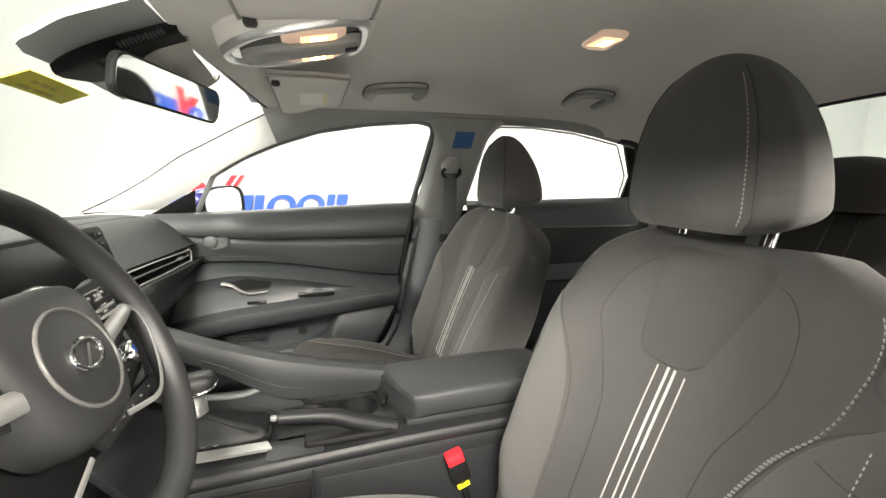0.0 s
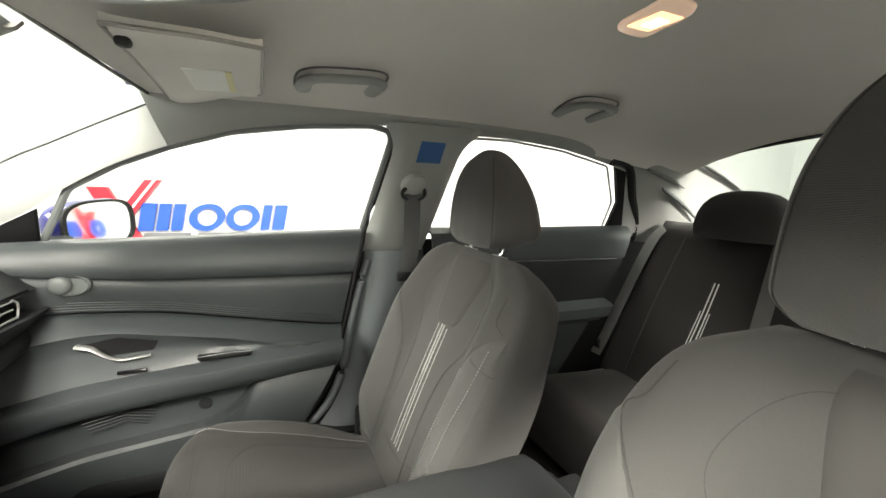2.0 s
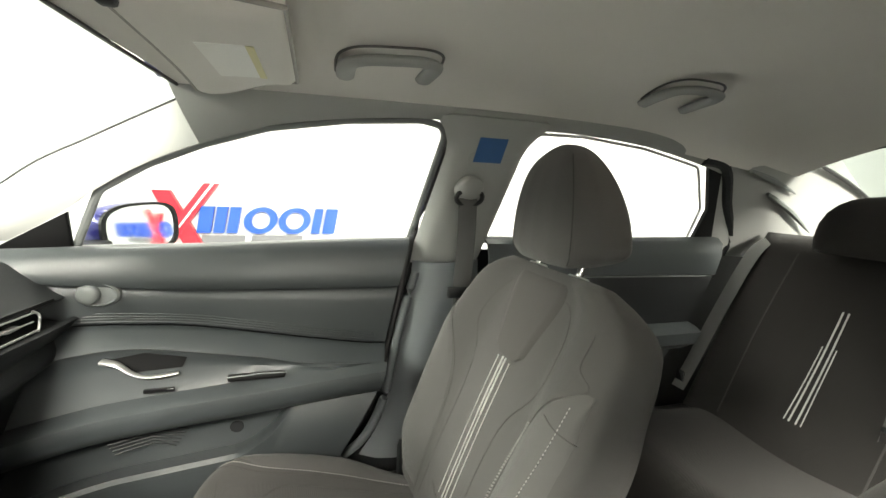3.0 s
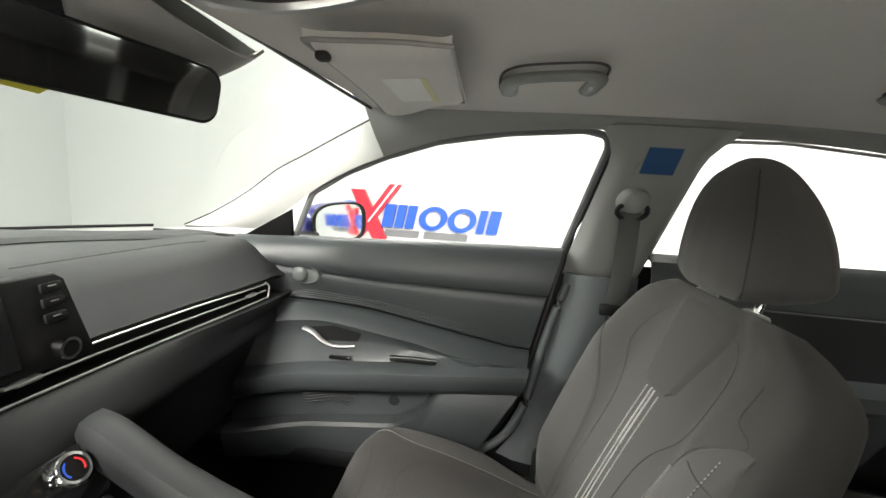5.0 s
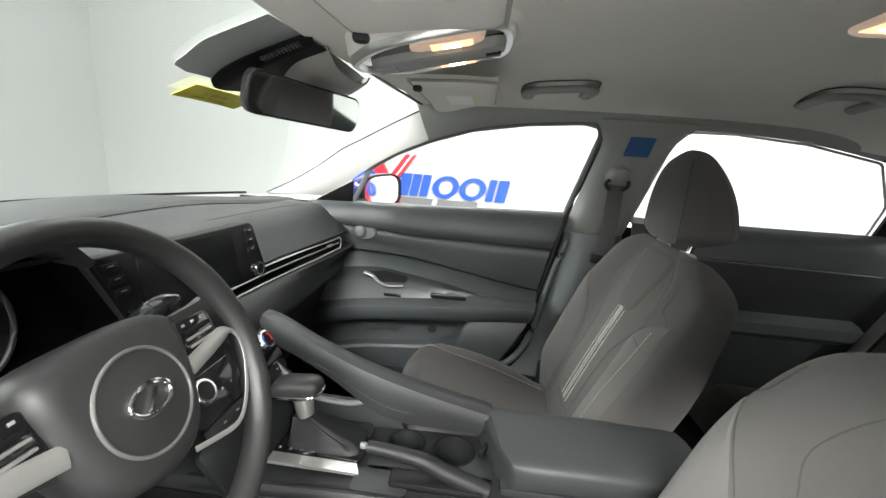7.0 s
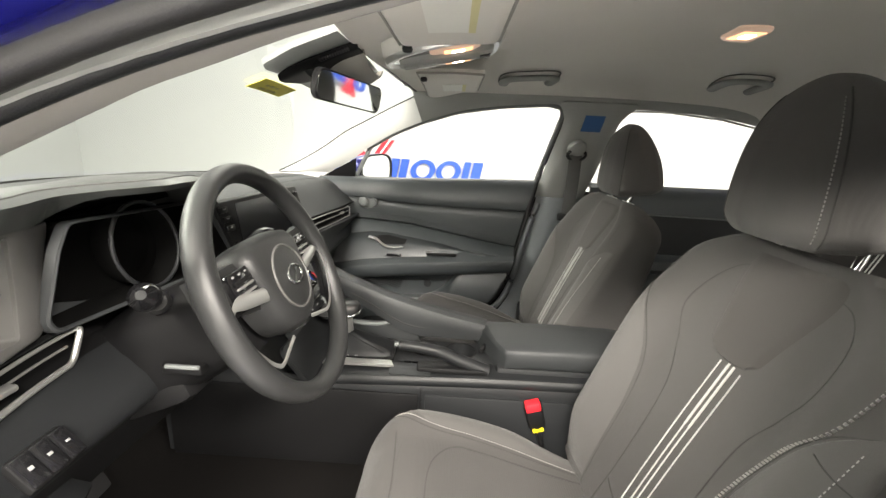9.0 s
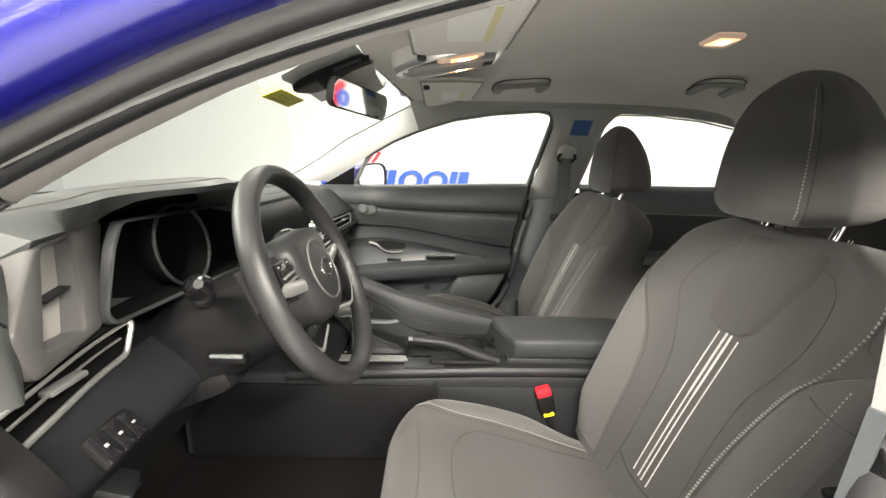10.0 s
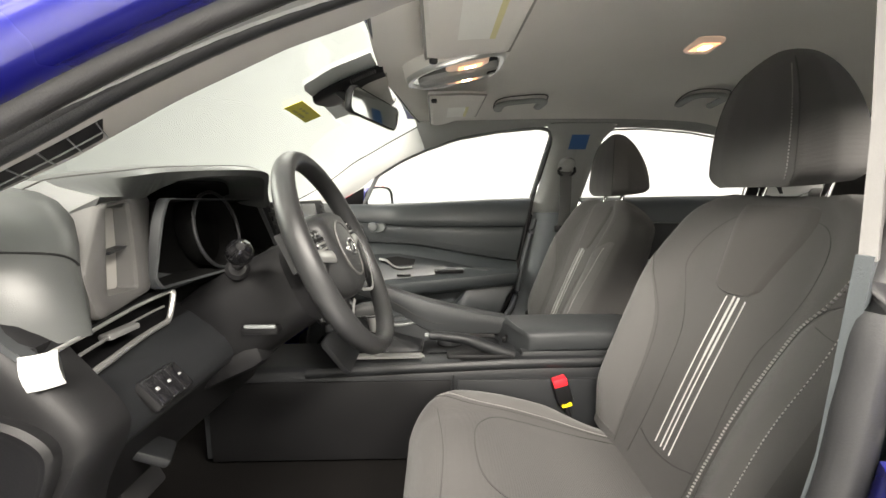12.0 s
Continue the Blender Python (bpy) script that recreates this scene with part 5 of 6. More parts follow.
for yk, lean in ((-0.150, -0.016), (0.128, 0.003)):
    kn = part("knob", cyl(face(yk, 0.890, 0.016), (1, 0, 0.1), 0.0128, 0.016, 28, 0.002), BLACK, inst, "black knob with a chrome ring")
    part("knob_ring", loft([[face(yk, 0.890, d) + Vector((0, r * math.cos(t), r * math.sin(t))) for t in (2 * math.pi * j / 28 for j in range(28))] for d, r in ((0.012, 0.0152), (0.0245, 0.0145), (0.0245, 0.0108), (0.020, 0.0108))], caps=False, wrap=True), CHROME, kn, "chrome ring")
    for i in range(3):
        part("button", rbox(face(yk + lean * (1 - 0.3 * i), 0.968 - 0.019 * i, 0.011), (0.005, 0.028, 0.012), 0.002, pt), BLACK, inst)
        part("icon", rbox(face(yk + lean * (1 - 0.3 * i), 0.970 - 0.019 * i, 0.0138), (0.0010, 0.010, 0.0016), 0.0003, pt), PRINT, inst)
# gauges under the hood: a deep dark well with a slanted outline
well = corner([(-0.196, 0.990), (-0.452, 0.995), (-0.474, 0.965), (-0.514, 0.886), (-0.506, 0.870), (-0.160, 0.866), (-0.152, 0.880)], 0.008)
wm_ = (-0.335, 0.93)
wr = lambda k, d: [face(wm_[0] + (a - wm_[0]) * k, wm_[1] + (b - wm_[1]) * k, d) for a, b in well]
part("gauge_rim", loft([wr(1.035, -0.012), wr(1.030, 0.001), wr(1.010, 0.0025), wr(0.992, 0.001), wr(0.985, -0.006)], caps=False), DASH, inst, "grey rim of the gauge well")
# well, gauge face and dial pod coloured so that they look unlit
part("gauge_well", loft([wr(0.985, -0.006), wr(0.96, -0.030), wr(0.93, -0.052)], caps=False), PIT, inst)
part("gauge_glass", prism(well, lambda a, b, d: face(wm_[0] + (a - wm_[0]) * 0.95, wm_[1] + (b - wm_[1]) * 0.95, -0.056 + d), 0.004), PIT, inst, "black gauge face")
part("gauge_ring", tube([face(-0.332 + 0.062 * math.cos(t), 0.938 + 0.068 * math.sin(t), -0.012) for t in (2 * math.pi * i / 40 for i in range(40))], 0.0032, 8, closed=True), SOFT, inst, "dark dial ring")
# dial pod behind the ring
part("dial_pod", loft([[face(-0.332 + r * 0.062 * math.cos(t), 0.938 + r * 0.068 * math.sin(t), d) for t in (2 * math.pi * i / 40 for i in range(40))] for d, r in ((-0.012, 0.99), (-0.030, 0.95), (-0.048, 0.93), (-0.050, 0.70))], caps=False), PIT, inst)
# shelf pocket at the driver's end: rounded frame, two bays, sloping inner wall
def pface(y, z, d=0.0):
    return Vector((-0.955 - 0.23 * (y + 0.479) + 0.018 * (0.99 - z) / 0.12 + d, y, z))


def pplate(outline, d0, d1, bevel=0.003):
    return prism(outline, lambda a, b, d: pface(a, b, d0 + d), d1 - d0, bevel)


outer = corner([(-0.449, 1.000), (-0.588, 0.993), (-0.657, 0.915), (-0.648, 0.864), (-0.516, 0.870), (-0.486, 0.941)], 0.012)
inner_ = corner([(-0.522, 0.991), (-0.580, 0.985), (-0.603, 0.933), (-0.623, 0.888), (-0.552, 0.881), (-0.535, 0.938)], 0.007)
deep = corner([(-0.536, 0.987), (-0.577, 0.982), (-0.599, 0.932), (-0.619, 0.891), (-0.574, 0.886), (-0.553, 0.936)], 0.006)
ring_at = lambda line, d, k=1.0: [pface(-0.560 + (a + 0.560) * k, 0.930 + (b - 0.930) * k, d) for a, b in line]
part("pocket_frame", loft([ring_at(outer, -0.045, 1.01), ring_at(outer, -0.006, 1.005), ring_at(outer, 0.000, 0.985), ring_at(outer, 0.002, 0.95), ring_at(inner_, 0.003, 1.10), ring_at(inner_, 0.002, 1.03), ring_at(inner_, -0.003, 1.0), ring_at(deep, -0.014)], caps=False), FASCIA, inst, "dark grey panel round a tall pocket")
part("pocket_back", prism(deep, lambda a, b, d: pface(a, b, -0.018 + d), 0.005), GRIP, inst, "grey pocket back")
part("pocket_shelf", pplate([(-0.598, 0.931), (-0.558, 0.934), (-0.552, 0.937), (-0.597, 0.934)], -0.018, 0.002, 0.0008), SOFT, inst)
# rounded shoulder between the pocket and the dash end
SHOULDER = [(p.x, p.y) for p in curve([(-0.938, -0.588, 0), (-0.916, -0.632, 0), (-0.906, -0.664, 0), (-0.918, -0.700, 0), (-0.955, -0.730, 0), (-1.03, -0.744, 0), (-1.15, -0.747, 0)], 4)]
FALL = [(0, 0.0), (0.2, 0.002), (0.4, 0.008), (0.58, 0.020), (0.74, 0.045), (0.87, 0.09), (0.95, 0.15), (1.0, 0.25)]


def shoulder(i, h):
    """A point of the rounded dash end; i: steps along it, h: 0 at its foot, 1 at its top."""
    k = min(int(i), len(SHOULDER) - 2)
    x = SHOULDER[k][0] + (SHOULDER[k + 1][0] - SHOULDER[k][0]) * (i - k)
    y = SHOULDER[k][1] + (SHOULDER[k + 1][1] - SHOULDER[k][1]) * (i - k)
    q = i / 24
    zt = 1.018 - 0.040 * smooth(0.0, 0.9, q)
    w = 0.45 + 0.55 * smooth(0.0, 0.35, q)
    b = lerp(FALL, h)
    flare = max(0.0, 1 - q / 0.55) ** 2 * (1 - h)
    return Vector((x - b * w + 0.016 * (1 - h) * (1 - smooth(0.5, 1.0, q)) + 0.020 * flare, y + b * 0.10 * w - 0.070 * flare, 0.858 + (zt - 0.858) * h))


part("shoulder", sheet([[shoulder(i, j / 14) for j in range(15)] for i in range(25)], 0.006, (-1, 1, 0)), DASH_LIT, inst, "charcoal rounded shoulder")
part("shoulder_groove", tube([shoulder(4 + 12 * k / 16, 0.44 + 0.30 * (k / 16) ** 0.8) for k in range(17)], 0.0016, 6), BLACK, inst, "dark groove across the shoulder")

# hood over the gauges
hood = thing("gauge_hood", (-1.0, -0.36, 0.94), "charcoal hood arched over the gauges", "gauge hood")
rings = []
for i in range(33):
    y = -0.590 + 0.400 * i / 32
    up = 1.051 - 0.060 * abs((y + 0.33) / 0.36) ** 2.0 if y < -0.33 else 1.051 - 0.060 * ((y + 0.33) / 0.14) ** 2.4
    tip = -0.845 - 0.085 * smooth(-0.36, -0.49, y) - 0.045 * smooth(-0.50, -0.59, y) - 0.04 * smooth(-0.30, -0.18, y)
    rings.append([(-1.24, y, 0.962), (-1.10, y, 0.962 + 0.6 * (up - 0.962)), (-1.0, y, up - 0.008), (tip - 0.06, y, up), (tip - 0.012, y, up - 0.002), (tip, y, up - 0.008), (tip - 0.010, y, up - 0.018), (tip - 0.08, y, up - 0.020)])
    # towards the door the lip closes down on the pocket panel
    f = smooth(-0.43, -0.475, y)
    for k, q in ((6, pface(y, 0.999, 0.004)), (7, pface(y, 0.985, -0.006))):
        rings[-1][k] = tuple(Vector(rings[-1][k]).lerp(q, f))
rings.insert(0, [(x - 0.050, y - 0.020, z - 0.030) for x, y, z in rings[0]])
part("shell", sheet(rings, 0.006, (0, 0, -1)), DASH_LIT, hood, "charcoal soft shell")
part("lining", sheet([[(r[7][0] - 0.10 * k, r[7][1], r[7][2] - 0.008 - 0.03 * k) for k in (0, 0.4, 0.8, 1.2)] for r in rings[14:30]], 0.003, (0, 0, 1)), PIT, hood, "near-black lining with shade in its colour")
part("edge_seam", tube([(r[4][0] - 0.006, r[4][1], r[4][2] + 0.0006) for r in rings], 0.0012, 6), SEAM, hood)

# climate panel at the foot of the dash
clim = thing("climate_panel", (-0.80, 0, 0.73), "gloss black climate panel with a chrome dial", "climate panel")
ct = axes((0.80, 0, 0.60))
cc = Vector((-0.822, -0.005, 0.722))
cp = lambda y, h, d=0.0: cc + ct @ Vector((d, y, h))
part("panel", prism(rounded(0.27, 0.075, 0.010), lambda a, b, d: cp(a, b, d), 0.012, 0.002), GLOSS, clim)
for yk in (-0.098, 0.098):
    kn = part("dial", loft([[cp(yk + r * math.cos(t), 0.012 + r * math.sin(t), d) for t in (2 * math.pi * j / 32 for j in range(32))] for d, r in ((0.010, 0.0235), (0.028, 0.0225), (0.031, 0.020), (0.031, 0.0165), (0.028, 0.016))]), CHROME, clim, "chrome rotary dial")
    part("dial_face", cyl(cp(yk, 0.012, 0.0285), ct @ Vector((1, 0, 0)), 0.0158, 0.002, 28), BLACK, kn)
    if yk > 0:
        part("dial_arc", tube([cp(yk + 0.012 * math.cos(t), 0.012 + 0.012 * math.sin(t), 0.030) for t in (radians(120 + 100 * i / 10) for i in range(11))], 0.0013, 6), BLUESIGN, kn, "blue temperature arc")
        part("dial_arc", tube([cp(yk + 0.012 * math.cos(t), 0.012 + 0.012 * math.sin(t), 0.030) for t in (radians(-40 + 100 * i / 10) for i in range(11))], 0.0013, 6), RED, kn, "red temperature arc")
for k in range(5):
    part("icon", rbox(cp(-0.052 + 0.026 * k, -0.006, 0.0128), (0.0012, 0.005, 0.004), 0.0004, ct), PRINT, clim)
part("key_strip", prism(rounded(0.25, 0.022, 0.006), lambda a, b, d: cp(a, b - 0.052, d), 0.012, 0.002), SOFT, clim, "grey row of climate keys")
for k in range(6):
    part("key_mark", rbox(cp(-0.09 + 0.036 * k, -0.052, 0.0128), (0.0012, 0.007, 0.003), 0.0004, ct), PRINT, clim)
part("chin", prism(rounded(0.28, 0.10, 0.012), lambda a, b, d: cp(a, b - 0.115, d - 0.03), 0.012, 0.002), SOFT, clim)

# ---- steering column and wheel ----
WA = Vector((math.cos(radians(24)), 0, math.sin(radians(24))))
WU = Vector((-WA.z, 0, WA.x))
WS = Vector((0, 1, 0))
WC0 = Vector((-0.702, -0.345, 0.897))


def wheel_at(a, b, d=0.0):
    """A point on the wheel: a to the right, b up, d towards the driver."""
    return WC0 + WS * a + WU * b + WA * d


wheel = thing("steering_wheel", WC0, "charcoal steering wheel with satin silver spoke trim", "steering wheel")
RR = 0.178
pts = [wheel_at(RR * math.cos(t), RR * math.sin(t)) for t in (2 * math.pi * i / 72 for i in range(72))]
rings = []
for i in range(72):
    t = 2 * math.pi * i / 72
    rad = WS * math.cos(t) + WU * math.sin(t)
    fat = 1.0 + 0.12 * math.exp(-((math.cos(t) ** 2 - 0.82) / 0.25) ** 2)
    rings.append([pts[i] + rad * 0.0150 * fat * math.cos(q) + WA * 0.0185 * math.sin(q) for q in (2 * math.pi * j / 14 for j in range(14))])
part("rim", loft(rings, caps=False, wrap=True), LEATHER, wheel, "grained charcoal rim")
hubo = [(-0.078, 0.060), (-0.042, 0.074), (0.042, 0.074), (0.078, 0.060), (0.078, 0.018), (0.064, -0.036), (0.046, -0.064), (0.018, -0.076), (-0.018, -0.076), (-0.046, -0.064), (-0.064, -0.036), (-0.078, 0.018)]
hubc = [(p.x, p.y) for p in curve([(a, b, 0) for a, b in hubo], 4, closed=True)]
hub = part("hub", loft([[wheel_at(a * k, b * k, d) for a, b in hubc] for d, k in ((-0.045, 1.02), (-0.015, 1.06), (0.004, 1.0), (0.012, 0.90), (0.016, 0.75), (0.017, 0.4))]), LEATHER, wheel, "charcoal airbag cover")
part("badge_ring", tube([wheel_at(0.0515 * math.cos(t), 0.001 + 0.0515 * math.sin(t), 0.0175) for t in (2 * math.pi * i / 48 for i in range(48))], 0.0021, 8, closed=True), FASCIA, hub, "matt grey ring")
part("badge_disc", loft([[wheel_at(r * math.cos(t), 0.001 + r * math.sin(t), d) for t in (2 * math.pi * i / 40 for i in range(40))] for d, r in ((0.008, 0.050), (0.0175, 0.0495), (0.0205, 0.030))]), LEATHER, hub)
part("badge", tube([wheel_at(0.0235 * math.cos(t), 0.002 + 0.0145 * math.sin(t), 0.0225) for t in (2 * math.pi * i / 36 for i in range(36))], 0.0024, 8, closed=True), CHROME, hub, "plain chrome oval")
part("badge_bar", prism([(-0.011, -0.008), (-0.006, -0.008), (0.011, 0.010), (0.006, 0.010)], lambda a, b, d: wheel_at(a, b, 0.0195 + d), 0.004, 0.001), CHROME, hub)
for q in (-1, 1):
    sp = part("spoke", loft([[wheel_at(q * a, b + c, d) for c, d in ((-w, -0.030), (-w, -0.012), (-w * 0.6, -0.004), (w * 0.6, -0.004), (w, -0.012), (w, -0.030))] for a, b, w in ((0.055, 0.018, 0.042), (0.085, 0.022, 0.037), (0.115, 0.026, 0.033), (0.145, 0.030, 0.030), (0.168, 0.034, 0.030))]), LEATHER, wheel)
    pod = part("switch_pod", prism(rounded(0.056, 0.046, 0.008), lambda a, b, d: wheel_at(q * 0.106 + a, 0.028 + b, -0.006 + d), 0.010, 0.002), GLOSS, sp, "gloss black switch pod")
    for k in range(3):
        part("icon", rbox(wheel_at(q * 0.106 + 0.016 * (k - 1), 0.0445, 0.0045), (0.0010, 0.005, 0.003), 0.0003, axes(WA)), PRINT, pod)
    for b, m in ((0.035, BLACK), (0.0275, SILVER), (0.0185, SILVER)):
        part("switch", rbox(wheel_at(q * 0.106, b, 0.006), (0.004, 0.042, 0.0036 if m is SILVER else 0.006), 0.0015, axes(WA)), m, sp)
    line = [(0.072, 0.000), (0.105, 0.006), (0.140, 0.012), (0.158, 0.006), (0.163, -0.012), (0.158, -0.036), (0.138, -0.070), (0.118, -0.091), (0.100, -0.097), (0.070, -0.091), (0.040, -0.083)]
    lp = curve([wheel_at(q * a, b, 0.006 - 0.010 * smooth(4, 10, i)) for i, (a, b) in enumerate(line)], 5)
    part("spoke_trim", tube(lp, [0.0105 - 0.0072 * smooth(8, 14, i) for i in range(len(lp))], 12, flat=0.30, up=WA), SILVER, wheel, "satin silver spoke trim")
    part("spoke_web", prism([(q * 0.070, -0.005), (q * 0.140, 0.006), (q * 0.158, -0.010), (q * 0.155, -0.036), (q * 0.128, -0.075), (q * 0.150, -0.040), (q * 0.150, -0.012), (q * 0.135, -0.004)], lambda a, b, d: wheel_at(a, b, -0.014 + d), 0.008), BLACK, wheel)

colm = thing("steering_column", (-0.82, -0.348, 0.84), "charcoal column shroud with two control stalks", "steering column")
part("shroud", loft([[WC0 + WS * (w * math.copysign(abs(math.cos(t)) ** 0.7, math.cos(t))) + WU * (h * math.copysign(abs(math.sin(t)) ** 0.7, math.sin(t)) + o) - WA * d for t in (2 * math.pi * j / 28 for j in range(28))] for d, w, h, o in ((0.060, 0.070, 0.060, -0.010), (0.075, 0.088, 0.075, -0.016), (0.15, 0.092, 0.080, -0.024), (0.24, 0.090, 0.085, -0.035), (0.32, 0.080, 0.075, -0.045))]), BLACK, colm, "charcoal moulded shroud")
for q in (-1, 1):
    a, b = Vector((-0.852, -0.345 + q * 0.078, 0.880)), Vector((-0.800, -0.335 + q * 0.182, 0.930))
    lp = [a.lerp(b, i / 10) for i in range(11)]
    st = part("stalk", tube(lp, [0.009, 0.009, 0.009, 0.010, 0.010, 0.011, 0.016, 0.0185, 0.019, 0.016, 0.006], 12), GLOSS, colm, "gloss black control stalk")
    part("stalk_ring", cyl(a.lerp(b, 0.72), b - a, 0.0188, 0.005, 16, 0.002), BLACK, st)
    part("stalk_boot", cyl(a.lerp(b, 0.02), b - a, 0.018, 0.02, 20, 0.005), BLACK, colm)
lv = part("tilt_lever", rbox((-0.815, -0.415, 0.785), (0.060, 0.060, 0.016), 0.005), BLACK, colm)
part("lever_edge", rbox((-0.812, -0.445, 0.792), (0.050, 0.006, 0.006), 0.002), GREYPL, lv)
part("lower_shroud", rbox(WC0 - WA * 0.245 + WU * -0.088, (0.15, 0.17, 0.06), 0.025, axes(WA)), BLACK, colm)


# ---- centre console ----
con = thing("centre_console", (-0.40, 0.02, 0.31), "charcoal centre console with gear selector and cup holders", "console")
rings = []
for x in [-1.12 + 0.0705 * i for i in range(9)] + [-0.553, -0.551, -0.48, -0.40, -0.324, -0.322] + [-0.26 + 0.06 * i for i in range(8)]:
    zt = 0.560 + 0.012 * smooth(-0.8, -0.3, x)
    sunk = zt + 0.004 - (0.10 if -0.552 < x < -0.323 else 0)
    rings.append([(x, -0.092, 0.33), (x, -0.094, zt - 0.03), (x, -0.090, zt - 0.006), (x, -0.084, zt), (x, -0.060, zt + 0.004), (x, -0.0235, zt + 0.004), (x, -0.0225, sunk), (x, 0.0865, sunk), (x, 0.0875, zt + 0.004), (x, 0.10, zt + 0.004), (x, 0.115, zt - 0.01), (x, 0.118, 0.33)])
part("body", loft(rings), SOFT, con, "charcoal console body")
part("side_rail", tube(curve([(-0.86, -0.088, 0.553), (-0.55, -0.090, 0.566), (-0.28, -0.090, 0.574), (0.10, -0.088, 0.574)], 8), 0.010, 10, flat=1.3), SOFT, con, "black edge strip")
part("side_gap", rbox((-0.49, -0.0945, 0.43), (0.003, 0.004, 0.24), 0), BLACK, con)
# front half darker than the rear one, in place of footwell shade
part("side_panel_front_shaded", rbox((-0.80, -0.095, 0.43), (0.61, 0.008, 0.21), 0.003), BLACK, con, "black side panel")
part("side_panel_rear", rbox((-0.17, -0.095, 0.43), (0.62, 0.008, 0.21), 0.003), SOFT, con, "black side panel")
# grab rail sweeping down from the dash on the passenger side
rp = curve([(-0.842, 0.156, 0.782), (-0.80, 0.146, 0.776), (-0.70, 0.126, 0.740), (-0.58, 0.114, 0.700), (-0.45, 0.112, 0.666), (-0.36, 0.110, 0.648), (-0.325, 0.110, 0.640)], 7)
LOWER = [(-0.842, 0.728), (-0.74, 0.700), (-0.68, 0.676), (-0.62, 0.640), (-0.57, 0.606), (-0.52, 0.592), (-0.32, 0.590)]
rings = []
for p in rp:
    zb = soft(LOWER, p.x, 0.03)
    w = 0.028 + 0.004 * smooth(-0.8, -0.4, p.x)
    zt = p.z
    rings.append([(p.x, p.y - w + 0.012, zb), (p.x, p.y - w + 0.004, zb + 0.004), (p.x, p.y - w, 0.5 * (zb + zt)), (p.x, p.y - w + 0.001, zt - 0.014), (p.x, p.y - w + 0.008, zt - 0.003), (p.x, p.y - w + 0.022, zt), (p.x, p.y + w - 0.012, zt - 0.001), (p.x, p.y + w, zt - 0.012), (p.x, p.y + w + 0.002, zb + 0.01), (p.x, p.y + w - 0.006, zb)])
part("grab_rail", loft(rings), DASH, con, "soft charcoal sweeping grab rail")
part("rail_seam", tube([(x, 0.0835 - 0.0005, soft(LOWER, x, 0.03) + 0.030 + 0.012 * (x + 0.6)) for x in (-0.70 + 0.02 * i for i in range(15))], 0.0014, 6), SEAM, con)
part("opening_frame", tube(curve([(-0.835, 0.100, 0.722), (-0.79, 0.098, 0.690), (-0.735, 0.096, 0.640), (-0.70, 0.096, 0.624), (-0.63, 0.096, 0.620), (-0.585, 0.096, 0.632)], 6), 0.006, 8), GREYPL, con, "grey edge of the side opening")
part("side_wall", prism([(-0.86, 0.555), (-0.50, 0.555), (-0.52, 0.60), (-0.58, 0.632), (-0.63, 0.620), (-0.70, 0.622), (-0.735, 0.640), (-0.79, 0.688), (-0.86, 0.70)], lambda a, b, d: Vector((a, 0.098 + d, b)), 0.016, 0.002), DASH, con, "charcoal side wall")
# gear selector
part("selector_plate", prism(rounded(0.185, 0.115, 0.014), lambda a, b, d: Vector((-0.660 + a, 0.040 + b, 0.566 + 0.012 * (a + 0.09) + d)), 0.010, 0.003), GLOSS, con, "gloss black selector plate")
part("plate_edge", prism([(-0.772, -0.046), (-0.562, -0.050), (-0.572, -0.026), (-0.764, -0.020)], lambda a, b, d: Vector((a, b, 0.572 + 0.015 * (a + 0.77) + d)), 0.006, 0.002), SILVER, con, "satin silver strip")
rings = []
for x0, x1, y0, y1, z in ((-0.722, -0.574, -0.010, 0.080, 0.574), (-0.722, -0.576, -0.008, 0.078, 0.582), (-0.722, -0.590, 0.000, 0.072, 0.590), (-0.722, -0.625, 0.008, 0.068, 0.600), (-0.722, -0.660, 0.018, 0.062, 0.612), (-0.722, -0.682, 0.026, 0.058, 0.622)):
    rings.append([Vector((0.5 * (x0 + x1) + a * (x1 - x0), 0.5 * (y0 + y1) + b * (y1 - y0), z + 0.003 * math.sin(a * 40))) for a, b in rounded(1.0, 1.0, 0.18, 4)])
part("boot", loft(rings), SOFT, con, "black pleated selector gaiter")
sh = part("selector", cyl((-0.703, 0.042, 0.640), (-0.15, 0, 1), 0.017, 0.062, 20, 0.002, 0.020), SILVER, con, "satin silver stem")
kr = []
for dz, k in ((0.0, 0.80), (0.006, 0.97), (0.014, 1.0), (0.024, 0.97), (0.032, 0.86), (0.037, 0.60), (0.038, 0.2)):
    kr.append([Vector((-0.716 - 0.05 * dz + 0.052 * k * math.copysign(abs(math.cos(t)) ** 0.6, math.cos(t)), 0.040 + 0.029 * k * math.copysign(abs(math.sin(t)) ** 0.6, math.sin(t)), 0.664 + dz + 0.16 * 0.054 * k * math.cos(t))) for t in (2 * math.pi * j / 36 for j in range(36))])
part("knob", loft(kr), LEATHER, sh, "charcoal selector knob")
part("knob_ring", tube([Vector((-0.7165 + 0.0518 * math.copysign(abs(math.cos(t)) ** 0.6, math.cos(t)), 0.040 + 0.0288 * math.copysign(abs(math.sin(t)) ** 0.6, math.sin(t)), 0.672 + 0.0086 * math.cos(t))) for t in (2 * math.pi * j / 48 for j in range(48))], 0.0028, 8, closed=True), CHROME, sh, "chrome ring")
